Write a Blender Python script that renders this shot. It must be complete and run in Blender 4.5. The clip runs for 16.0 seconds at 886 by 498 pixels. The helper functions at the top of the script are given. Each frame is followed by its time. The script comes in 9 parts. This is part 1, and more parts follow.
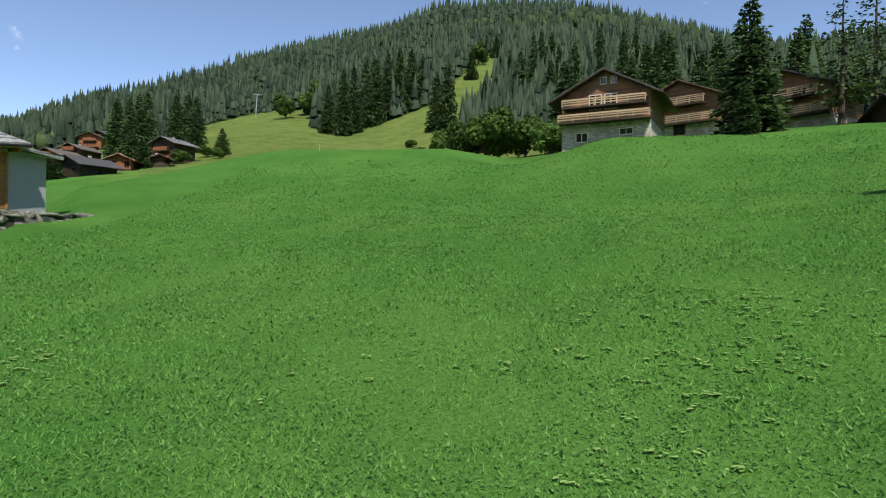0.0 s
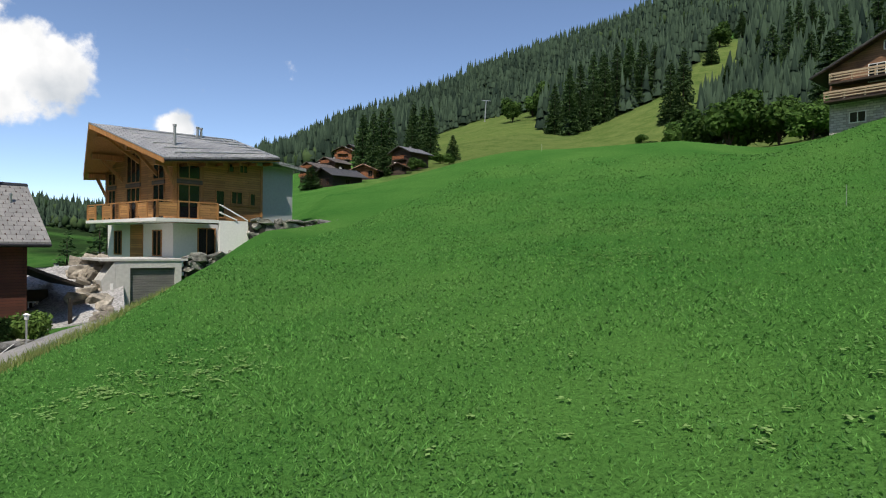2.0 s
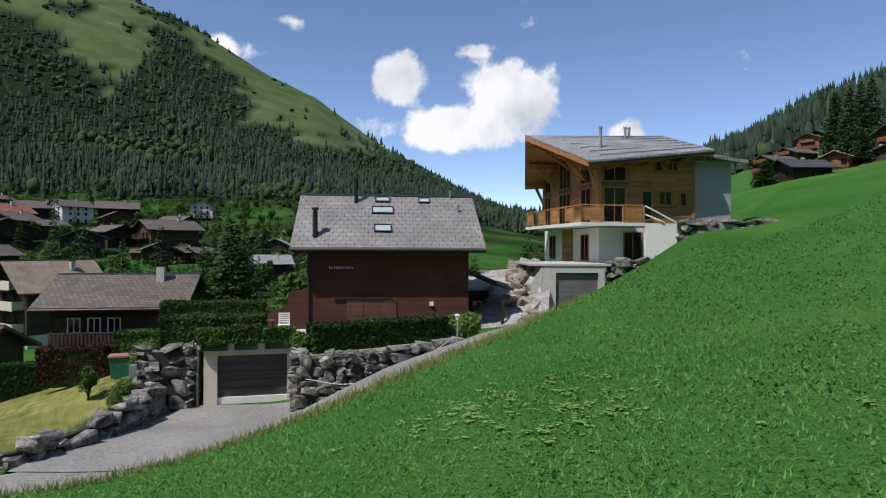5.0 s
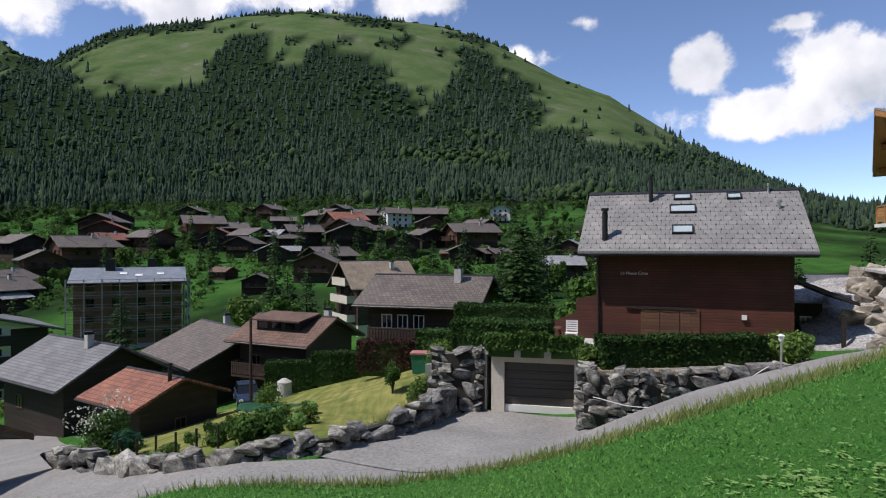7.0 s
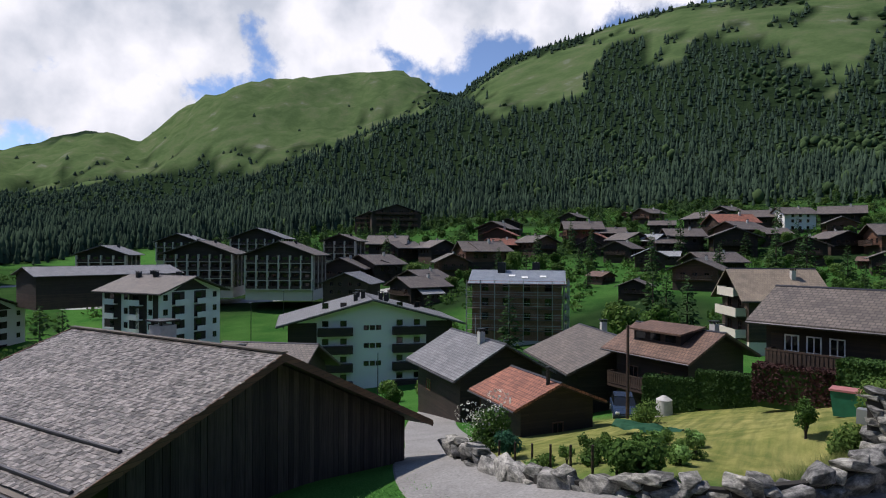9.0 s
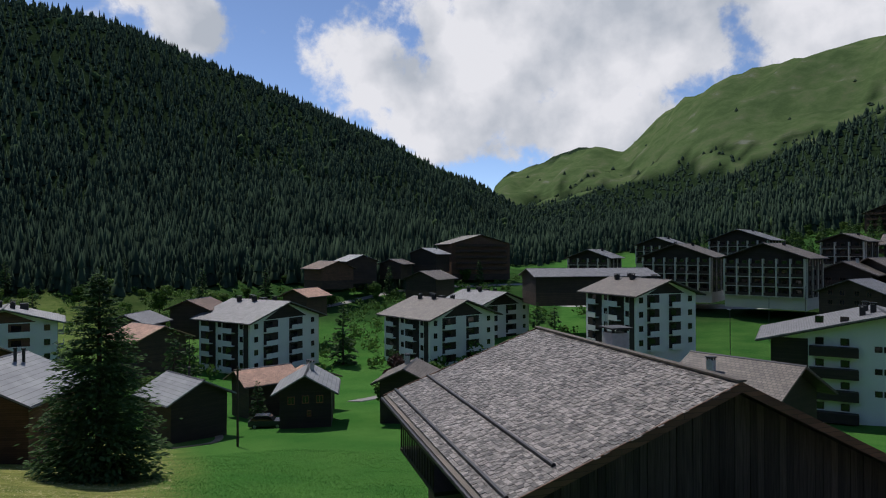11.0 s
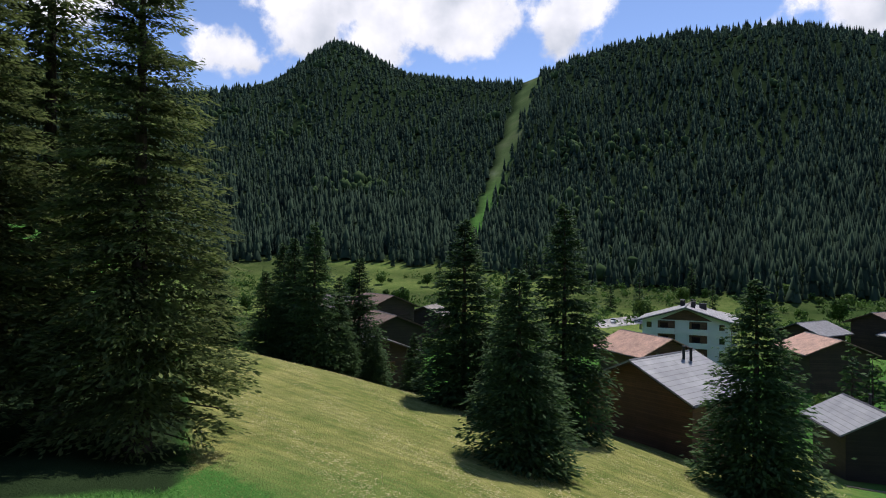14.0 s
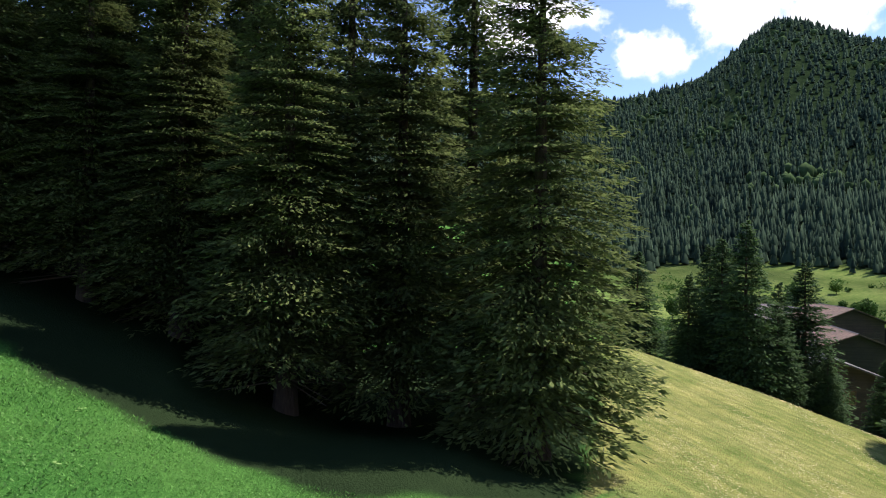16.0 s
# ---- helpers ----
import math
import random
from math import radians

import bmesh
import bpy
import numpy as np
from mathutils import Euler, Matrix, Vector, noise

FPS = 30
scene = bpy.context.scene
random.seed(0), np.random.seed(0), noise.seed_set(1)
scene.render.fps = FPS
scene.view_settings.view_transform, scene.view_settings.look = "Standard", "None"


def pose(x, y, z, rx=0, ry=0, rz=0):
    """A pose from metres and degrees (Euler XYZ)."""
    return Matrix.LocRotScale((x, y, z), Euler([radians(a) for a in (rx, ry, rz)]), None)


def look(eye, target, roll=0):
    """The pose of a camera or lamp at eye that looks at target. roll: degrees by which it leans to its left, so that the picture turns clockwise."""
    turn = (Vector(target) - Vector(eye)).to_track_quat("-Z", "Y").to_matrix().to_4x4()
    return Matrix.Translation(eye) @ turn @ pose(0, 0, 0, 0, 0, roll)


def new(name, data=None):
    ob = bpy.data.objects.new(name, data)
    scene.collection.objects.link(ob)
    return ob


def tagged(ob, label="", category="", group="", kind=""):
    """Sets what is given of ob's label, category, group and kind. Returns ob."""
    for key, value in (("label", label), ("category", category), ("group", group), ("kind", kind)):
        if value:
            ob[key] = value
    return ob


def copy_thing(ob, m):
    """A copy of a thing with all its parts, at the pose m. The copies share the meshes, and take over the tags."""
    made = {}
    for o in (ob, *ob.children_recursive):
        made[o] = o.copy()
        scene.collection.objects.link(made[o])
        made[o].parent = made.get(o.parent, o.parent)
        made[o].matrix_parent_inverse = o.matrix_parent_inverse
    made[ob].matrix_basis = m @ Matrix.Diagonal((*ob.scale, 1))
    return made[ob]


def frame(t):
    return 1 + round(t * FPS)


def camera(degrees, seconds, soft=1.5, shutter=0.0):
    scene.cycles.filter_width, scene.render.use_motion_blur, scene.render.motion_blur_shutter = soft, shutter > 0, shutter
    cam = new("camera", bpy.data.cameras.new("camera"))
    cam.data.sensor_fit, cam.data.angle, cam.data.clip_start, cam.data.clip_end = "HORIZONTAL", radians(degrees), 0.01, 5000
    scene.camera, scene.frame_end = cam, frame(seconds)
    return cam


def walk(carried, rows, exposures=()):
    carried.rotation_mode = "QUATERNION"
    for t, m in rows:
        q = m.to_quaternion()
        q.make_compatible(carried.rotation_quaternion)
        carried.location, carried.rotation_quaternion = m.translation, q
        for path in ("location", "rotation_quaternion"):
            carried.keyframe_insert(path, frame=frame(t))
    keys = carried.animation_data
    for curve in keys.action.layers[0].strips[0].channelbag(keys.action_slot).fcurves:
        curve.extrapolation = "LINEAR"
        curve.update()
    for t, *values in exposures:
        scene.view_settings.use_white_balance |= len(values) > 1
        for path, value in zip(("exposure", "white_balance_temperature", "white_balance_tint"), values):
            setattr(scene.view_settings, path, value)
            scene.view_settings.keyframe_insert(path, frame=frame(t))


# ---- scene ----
# camera and its path: a drone that swings round a small arc above the meadow
cam = camera(71.0, 16.0, 1.1)
EYE_Z = 7.0
# seconds, place, yaw, pitch, roll
PATH = [
    (0.0, -0.00, 0.00, 7.00, 0.01, -0.05, -0.68),
    (0.5, 0.06, 0.64, 7.03, 2.91, -0.07, -0.68),
    (1.0, 0.09, 1.25, 7.08, 8.04, -0.10, -0.71),
    (1.5, 0.13, 1.89, 7.15, 14.38, -0.19, -0.65),
    (2.0, 0.13, 2.52, 7.21, 20.77, -0.22, -0.62),
    (2.5, 0.08, 3.16, 7.26, 26.94, -0.26, -0.62),
    (3.0, -0.04, 3.77, 7.28, 33.51, -0.29, -0.50),
    (3.5, -0.22, 4.36, 7.28, 40.35, -0.30, -0.43),
    (6.0, -1.79, 6.39, 7.32, 73.69, -0.26, -0.17),
    (6.5, -2.29, 6.53, 7.38, 80.28, -0.29, -0.09),
    (7.0, -2.80, 6.60, 7.45, 87.13, -0.30, -0.04),
    (7.5, -3.36, 6.58, 7.53, 94.48, -0.32, 0.07),
    (8.0, -4.02, 6.50, 7.50, 102.51, -0.22, 0.01),
    (8.2, -4.18, 6.41, 7.50, 105.83, -0.14, -0.13),
    (10.3, -7.08, 5.15, 7.55, 148.42, 0.18, 0.21),
    (10.5, -7.30, 5.02, 7.56, 152.64, 0.18, 0.23),
    (11.0, -7.75, 4.53, 7.58, 163.21, 0.28, 0.16),
    (11.5, -8.17, 3.85, 7.58, 173.34, 0.37, 0.03),
    (12.0, -8.48, 3.13, 7.56, 183.86, 0.47, -0.02),
    (12.5, -8.66, 2.60, 7.55, 193.39, 0.56, -0.02),
    (13.0, -8.61, 1.95, 7.56, 202.51, 0.61, -0.18),
    (13.5, -8.41, 1.22, 7.55, 211.35, 0.63, -0.32),
    (14.0, -8.00, 0.47, 7.57, 220.48, 0.61, -0.36),
    (14.5, -7.56, -0.19, 7.57, 229.77, 0.62, -0.38),
    (15.0, -7.04, -0.73, 7.56, 239.44, 0.59, -0.54),
    (15.5, -6.47, -1.22, 7.51, 249.11, 0.56, -0.68),
    (16.0, -5.85, -1.63, 7.46, 258.50, 0.50, -0.81),]
EXPOSURE = [(0.0, 0.5, 7000, 10), (1.5, 0.27, 6850, 10), (3.5, 0.0, 6500, 11), (6.5, 0.02, 6400, 15), (8.2, 0.12, 6350, 17), (10.5, -0.3, 6350, 14), (11.5, -0.33, 6350, 13), (12.5, -0.15, 6400, 15), (14.5, 0.25, 6350, 17), (15.2, 0.52, 6400, 17), (16.0, 0.85, 6500, 18)]
walk(cam, [(t, pose(x, y, z, 90 + p, r, w)) for t, x, y, z, w, p, r in PATH], EXPOSURE)

# daylight: high summer sun, thin blue sky
SUN_AZ, SUN_EL = 194.0, 57.0
world = bpy.data.worlds.new("sky")
scene.world = world
world.use_nodes = True
wn = world.node_tree.nodes
sky = wn.new("ShaderNodeTexSky")
sky.sky_type, sky.sun_disc = "NISHITA", False
sky.sun_elevation, sky.sun_rotation = radians(SUN_EL), radians(-SUN_AZ)
sky.altitude, sky.air_density, sky.dust_density, sky.ozone_density = 2000, 0.75, 0.1, 1.5
world.node_tree.links.new(sky.outputs[0], wn["Background"].inputs[0])
wn["Background"].inputs[1].default_value = 0.165
sun = new("sun", bpy.data.lights.new("sun", "SUN"))
sun.data.energy, sun.data.angle, sun.data.color = 4.2, radians(0.55), (1.0, 0.95, 0.87)
_a, _e = radians(SUN_AZ), radians(SUN_EL)
sun.matrix_world = look((-math.sin(_a) * math.cos(_e) * 100, math.cos(_a) * math.cos(_e) * 100, math.sin(_e) * 100), (0, 0, 0))


# ---- materials ----
def nodes_of(name):
    m = bpy.data.materials.new(name)
    m.use_nodes = True
    return m, m.node_tree.nodes, m.node_tree.links


def ramp_of(nt, stops):
    r = nt.new("ShaderNodeValToRGB")
    while len(r.color_ramp.elements) < len(stops):
        r.color_ramp.elements.new(0.5)
    for e, (p, c) in zip(r.color_ramp.elements, stops):
        e.position, e.color = p, (*c, 1)
    return r


def shade(c, k):
    return tuple(min(1.0, v * k) for v in c)


def surface(name, colour, rough=0.7, metal=0.0, grain=3.0, vary=0.25, bump=0.15, stretch=(1, 1, 1), island=0.0, big=0.35, spec=0.4):
    """Plain weathered surface: fine grain, broad stains, small relief."""
    m, nt, lk = nodes_of(name)
    b = nt["Principled BSDF"]
    tc = nt.new("ShaderNodeTexCoord")
    mp = nt.new("ShaderNodeMapping")
    mp.inputs["Scale"].default_value = stretch
    lk.new(tc.outputs["Object"], mp.inputs[0])
    n1, n2 = nt.new("ShaderNodeTexNoise"), nt.new("ShaderNodeTexNoise")
    n1.inputs["Scale"].default_value, n1.inputs["Detail"].default_value = grain, 6
    n2.inputs["Scale"].default_value, n2.inputs["Detail"].default_value = big, 3
    lk.new(mp.outputs[0], n1.inputs[0])
    lk.new(tc.outputs["Object"], n2.inputs[0])
    r = ramp_of(nt, [(0.25, shade(colour, 1 - vary)), (0.75, shade(colour, 1 + vary))])
    lk.new(n1.outputs[0], r.inputs[0])
    r2 = ramp_of(nt, [(0.3, (1 - vary * 0.8,) * 3), (0.7, (1, 1, 1))])
    lk.new(n2.outputs[0], r2.inputs[0])
    mx = nt.new("ShaderNodeMixRGB")
    mx.blend_type, mx.inputs[0].default_value = "MULTIPLY", 1
    lk.new(r.outputs[0], mx.inputs[1]), lk.new(r2.outputs[0], mx.inputs[2])
    out = mx.outputs[0]
    if island:
        oi, ge = nt.new("ShaderNodeObjectInfo"), nt.new("ShaderNodeNewGeometry")
        ad = nt.new("ShaderNodeMath")
        ad.operation = "ADD"
        lk.new(oi.outputs["Random"], ad.inputs[0]), lk.new(ge.outputs["Random Per Island"], ad.inputs[1])
        fr = nt.new("ShaderNodeMath")
        fr.operation = "FRACT"
        lk.new(ad.outputs[0], fr.inputs[0])
        r3 = ramp_of(nt, [(0, (1 - island,) * 3), (1, (1 + island,) * 3)])
        lk.new(fr.outputs[0], r3.inputs[0])
        m2 = nt.new("ShaderNodeMixRGB")
        m2.blend_type, m2.inputs[0].default_value = "MULTIPLY", 1
        lk.new(out, m2.inputs[1]), lk.new(r3.outputs[0], m2.inputs[2])
        out = m2.outputs[0]
    lk.new(out, b.inputs["Base Color"])
    b.inputs["Roughness"].default_value, b.inputs["Metallic"].default_value = rough, metal
    b.inputs["Specular IOR Level"].default_value = spec
    if bump:
        bp = nt.new("ShaderNodeBump")
        bp.inputs["Strength"].default_value, bp.inputs["Distance"].default_value = bump, 0.05
        lk.new(n1.outputs[0], bp.inputs["Height"]), lk.new(bp.outputs[0], b.inputs["Normal"])
    return m


def coursed(name, colour, course=0.3, width=0.4, gap=(0.5, 0.5, 0.5), vary=0.2, rough=0.7, bump=0.5, metal=0.0, mortar=0.012, axis="roof"):
    """Rows of tiles, slates or boards in the slope's own UV metres."""
    m, nt, lk = nodes_of(name)
    b = nt["Principled BSDF"]
    tc = nt.new("ShaderNodeTexCoord")
    br = nt.new("ShaderNodeTexBrick")
    br.offset = 0.5
    br.inputs["Scale"].default_value = 1
    br.inputs["Color1"].default_value = (*shade(colour, 1 - vary), 1)
    br.inputs["Color2"].default_value = (*shade(colour, 1 + vary), 1)
    br.inputs["Mortar"].default_value = (*[c * g for c, g in zip(colour, gap)], 1)
    br.inputs["Mortar Size"].default_value = mortar
    br.inputs["Brick Width"].default_value, br.inputs["Row Height"].default_value = width, course
    lk.new(tc.outputs["UV"], br.inputs[0])
    n2 = nt.new("ShaderNodeTexNoise")
    n2.inputs["Scale"].default_value, n2.inputs["Detail"].default_value = 0.7, 6
    lk.new(tc.outputs["Object"], n2.inputs[0])
    r2 = ramp_of(nt, [(0.3, (0.72, 0.72, 0.72)), (0.7, (1.12, 1.1, 1.06))])
    lk.new(n2.outputs[0], r2.inputs[0])
    mx = nt.new("ShaderNodeMixRGB")
    mx.blend_type, mx.inputs[0].default_value = "MULTIPLY", 1
    lk.new(br.outputs[0], mx.inputs[1]), lk.new(r2.outputs[0], mx.inputs[2])
    lk.new(mx.outputs[0], b.inputs["Base Color"])
    b.inputs["Roughness"].default_value, b.inputs["Metallic"].default_value = rough, metal
    bp = nt.new("ShaderNodeBump")
    bp.invert = True
    bp.inputs["Strength"].default_value, bp.inputs["Distance"].default_value = bump, 0.03
    lk.new(br.outputs["Fac"], bp.inputs["Height"]), lk.new(bp.outputs[0], b.inputs["Normal"])
    return m


M = {
    "wood_dark": coursed("wood_dark", (0.055, 0.033, 0.022), 0.16, 4.0, vary=0.3),
    "wood_black": coursed("wood_black", (0.03, 0.02, 0.015), 0.16, 4.0, vary=0.3),
    "wood_brown": coursed("wood_brown", (0.13, 0.062, 0.034), 0.16, 4.0, vary=0.25),
    "wood_red": coursed("wood_red", (0.092, 0.027, 0.014), 0.14, 4.0, vary=0.15),
    "wood_orange": coursed("wood_orange", (0.30, 0.11, 0.045), 0.13, 2.0, vary=0.15),
    "wood_new": coursed("wood_new", (0.42, 0.21, 0.075), 0.15, 3.5, vary=0.22),
    "beam_new": surface("beam_new", (0.42, 0.2, 0.07), 0.6, stretch=(6, 6, 0.7), vary=0.3),
    "wood_grey": coursed("wood_grey", (0.12, 0.098, 0.08), 0.16, 4.0, vary=0.3),
    "plaster": surface("plaster", (0.74, 0.73, 0.70), 0.85, vary=0.06, grain=8, bump=0.08),
    "plaster_grey": surface("plaster_grey", (0.36, 0.38, 0.39), 0.85, vary=0.07, grain=8),
    "plaster_cream": surface("plaster_cream", (0.6, 0.55, 0.46), 0.85, vary=0.08, grain=8),
    "concrete": surface("concrete", (0.5, 0.49, 0.46), 0.85, vary=0.14, grain=5),
    "slate": coursed("slate", (0.19, 0.19, 0.20), 0.3, 0.34, vary=0.18, rough=0.55, mortar=0.028, gap=(0.4, 0.4, 0.4)),
    "slate_brown": coursed("slate_brown", (0.15, 0.125, 0.105), 0.3, 0.34, vary=0.25, rough=0.6, mortar=0.028, gap=(0.4, 0.4, 0.4)),
    "slate_light": coursed("slate_light", (0.34, 0.345, 0.355), 0.3, 0.4, vary=0.12, rough=0.5, mortar=0.028, gap=(0.4, 0.4, 0.4)),
    "tile_red": coursed("tile_red", (0.30, 0.115, 0.07), 0.36, 0.28, vary=0.25, rough=0.7, mortar=0.028, gap=(0.4, 0.4, 0.4)),
    "tile_brown": coursed("tile_brown", (0.17, 0.10, 0.07), 0.36, 0.28, vary=0.25, rough=0.7, mortar=0.028, gap=(0.4, 0.4, 0.4)),
    "metal_roof": coursed("metal_roof", (0.25, 0.26, 0.27), 0.55, 20.0, vary=0.06, rough=0.55, metal=0.0, mortar=0.03),
    "metal_dark": surface("metal_dark", (0.05, 0.05, 0.055), 0.45, 0.6, bump=0.02),
    "metal_white": surface("metal_white", (0.7, 0.7, 0.7), 0.45, vary=0.05, bump=0.02),
    "galva": surface("galva", (0.5, 0.51, 0.52), 0.4, 0.7, bump=0.03, vary=0.1),
    "white": surface("white", (0.78, 0.77, 0.74), 0.6, vary=0.04, bump=0.02),
    "red": surface("red", (0.42, 0.03, 0.03), 0.6, vary=0.1, bump=0.02),
    "garage_brown": coursed("garage_brown", (0.06, 0.05, 0.045), 0.45, 30.0, vary=0.04, rough=0.5),
    "garage_grey": coursed("garage_grey", (0.16, 0.155, 0.15), 0.14, 30.0, vary=0.05, rough=0.5),
    "stone": surface("stone", (0.19, 0.185, 0.175), 0.9, vary=0.7, grain=4.5, bump=1.0, island=0.75, big=1.8),
    "asphalt": surface("asphalt", (0.275, 0.266, 0.25), 0.92, vary=0.3, grain=9, bump=0.35, big=0.45),
    "gravel": surface("gravel", (0.42, 0.41, 0.39), 0.95, vary=0.4, grain=7, bump=0.9),
    "earth": surface("earth", (0.26, 0.21, 0.15), 0.95, vary=0.3, grain=3, bump=0.6),
    "bark": surface("bark", (0.075, 0.055, 0.042), 0.95, vary=0.4, grain=4, bump=0.8, stretch=(3, 3, 0.6)),
    "green_plastic": surface("green_plastic", (0.02, 0.16, 0.09), 0.6, vary=0.2),
    "brick": coursed("brick", (0.25, 0.13, 0.09), 0.08, 0.22, gap=(1.4, 1.6, 1.8), vary=0.2),
}


def field_stone(name, pale, dark):
    """Broken limestone: pale faces, dark lichen, light veins."""
    m, nt, lk = nodes_of(name)
    b = nt["Principled BSDF"]
    tc = nt.new("ShaderNodeTexCoord")
    mp = nt.new("ShaderNodeMapping")
    oi, ge = nt.new("ShaderNodeObjectInfo"), nt.new("ShaderNodeNewGeometry")
    lk.new(tc.outputs["Object"], mp.inputs[0])
    sh = nt.new("ShaderNodeMath")
    sh.operation, sh.inputs[1].default_value = "MULTIPLY", 40
    lk.new(oi.outputs["Random"], sh.inputs[0]), lk.new(sh.outputs[0], mp.inputs["Location"])

    def layer(scale, detail, lo, hi, c0, c1, stretch=None):
        n = nt.new("ShaderNodeTexNoise")
        n.inputs["Scale"].default_value, n.inputs["Detail"].default_value, n.inputs["Roughness"].default_value = scale, detail, 0.65
        lk.new(mp.outputs[0], n.inputs[0])
        r = ramp_of(nt, [(lo, c0), (hi, c1)])
        lk.new(n.outputs[0], r.inputs[0])
        return n, r.outputs[0]

    def mul(p, q):
        x = nt.new("ShaderNodeMixRGB")
        x.blend_type, x.inputs[0].default_value = "MULTIPLY", 1
        lk.new(p, x.inputs[1]), lk.new(q, x.inputs[2])
        return x.outputs[0]
    n1, body = layer(3.2, 8, 0.38, 0.62, dark, pale)
    _, lichen = layer(1.3, 5, 0.42, 0.56, (0.45, 0.46, 0.44), (1, 1, 1))
    n3, grit = layer(22, 6, 0.35, 0.65, (0.65, 0.65, 0.65), (1.25, 1.24, 1.2))
    tone = ramp_of(nt, [(0, (0.62, 0.62, 0.64)), (1, (1.25, 1.22, 1.16))])
    lk.new(oi.outputs["Random"], tone.inputs[0])
    lk.new(mul(mul(mul(body, lichen), grit), tone.outputs[0]), b.inputs["Base Color"])
    b.inputs["Roughness"].default_value, b.inputs["Specular IOR Level"].default_value = 0.9, 0.25
    bp = nt.new("ShaderNodeBump")
    bp.inputs["Strength"].default_value, bp.inputs["Distance"].default_value = 0.9, 0.08
    lk.new(n1.outputs[0], bp.inputs["Height"]), lk.new(bp.outputs[0], b.inputs["Normal"])
    return m


M["stone"] = field_stone("stone", (0.46, 0.45, 0.42), (0.13, 0.13, 0.125))


def glass_like(name, colour):
    m, nt, lk = nodes_of(name)
    b = nt["Principled BSDF"]
    b.inputs["Base Color"].default_value = (*colour, 1)
    b.inputs["Roughness"].default_value = 0.06
    b.inputs["Specular IOR Level"].default_value = 0.6
    return m


M["glass"] = glass_like("glass", (0.012, 0.014, 0.016))
M["glass_blue"] = glass_like("glass_blue", (0.03, 0.045, 0.06))


def foliage(name, dark, light, rough=0.75, sheen=0.25, scale=0.8, island=0.35, spec=0.12):
    m, nt, lk = nodes_of(name)
    b = nt["Principled BSDF"]
    tc, n = nt.new("ShaderNodeTexCoord"), nt.new("ShaderNodeTexNoise")
    n.inputs["Scale"].default_value, n.inputs["Detail"].default_value = scale, 4
    lk.new(tc.outputs["Object"], n.inputs[0])
    ge, oi = nt.new("ShaderNodeNewGeometry"), nt.new("ShaderNodeObjectInfo")
    a = nt.new("ShaderNodeMath")
    a.operation = "MULTIPLY_ADD"
    a.inputs[1].default_value = island
    lk.new(ge.outputs["Random Per Island"], a.inputs[0]), lk.new(n.outputs[0], a.inputs[2])
    r = ramp_of(nt, [(0.35, dark), (0.95, light)])
    lk.new(a.outputs[0], r.inputs[0])
    hs = nt.new("ShaderNodeHueSaturation")
    mr = nt.new("ShaderNodeMapRange")
    mr.inputs["To Min"].default_value, mr.inputs["To Max"].default_value = 0.8, 1.2
    lk.new(oi.outputs["Random"], mr.inputs[0]), lk.new(mr.outputs[0], hs.inputs["Value"])
    lk.new(r.outputs[0], hs.inputs["Color"])
    lk.new(hs.outputs[0], b.inputs["Base Color"])
    b.inputs["Roughness"].default_value = rough
    b.inputs["Specular IOR Level"].default_value = spec
    if sheen:
        tr = nt.new("ShaderNodeBsdfTranslucent")
        lk.new(hs.outputs[0], tr.inputs[0])
        ms = nt.new("ShaderNodeMixShader")
        ms.inputs[0].default_value = sheen
        lk.new(b.outputs[0], ms.inputs[1]), lk.new(tr.outputs[0], ms.inputs[2])
        lk.new(ms.outputs[0], nt["Material Output"].inputs[0])
    return m


M["needles"] = foliage("needles", (0.022, 0.05, 0.02), (0.085, 0.15, 0.05), scale=0.6, sheen=0.35)
M["needles_near"] = foliage("needles_near", (0.03, 0.046, 0.018), (0.2, 0.25, 0.085), scale=0.8, sheen=0.45, island=0.25, spec=0.05)
# far needle tones lifted and blued a little to stand in for distance haze
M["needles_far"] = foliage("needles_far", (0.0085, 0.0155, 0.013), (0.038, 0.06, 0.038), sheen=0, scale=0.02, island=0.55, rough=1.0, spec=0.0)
M["needles_young"] = foliage("needles_young", (0.04, 0.08, 0.025), (0.09, 0.15, 0.045), scale=0.6)
M["leaves"] = foliage("leaves", (0.03, 0.07, 0.015), (0.09, 0.17, 0.035))
M["leaves_light"] = foliage("leaves_light", (0.06, 0.12, 0.025), (0.14, 0.22, 0.05))
M["leaves_far"] = foliage("leaves_far", (0.025, 0.047, 0.02), (0.07, 0.108, 0.045), sheen=0, scale=0.05, rough=1.0, spec=0.0)
M["leaves_purple"] = foliage("leaves_purple", (0.03, 0.015, 0.015), (0.08, 0.04, 0.035))
M["hedge"] = foliage("hedge", (0.02, 0.05, 0.014), (0.06, 0.12, 0.03), scale=1.5)
M["blossom"] = foliage("blossom", (0.5, 0.5, 0.42), (0.8, 0.78, 0.7))
M["weed"] = foliage("weed", (0.17, 0.31, 0.075), (0.3, 0.46, 0.16), scale=2, sheen=0.35)
M["herb"] = foliage("herb", (0.036, 0.13, 0.028), (0.18, 0.37, 0.1), scale=0.5, sheen=0.35, island=0.55)
M["grass"] = foliage("grass", (0.036, 0.14, 0.028), (0.15, 0.36, 0.08), sheen=0.3, scale=0.45, island=0.6)
M["grass_dry"] = foliage("grass_dry", (0.15, 0.17, 0.05), (0.5, 0.44, 0.2), sheen=0.3, scale=0.4, island=0.5)

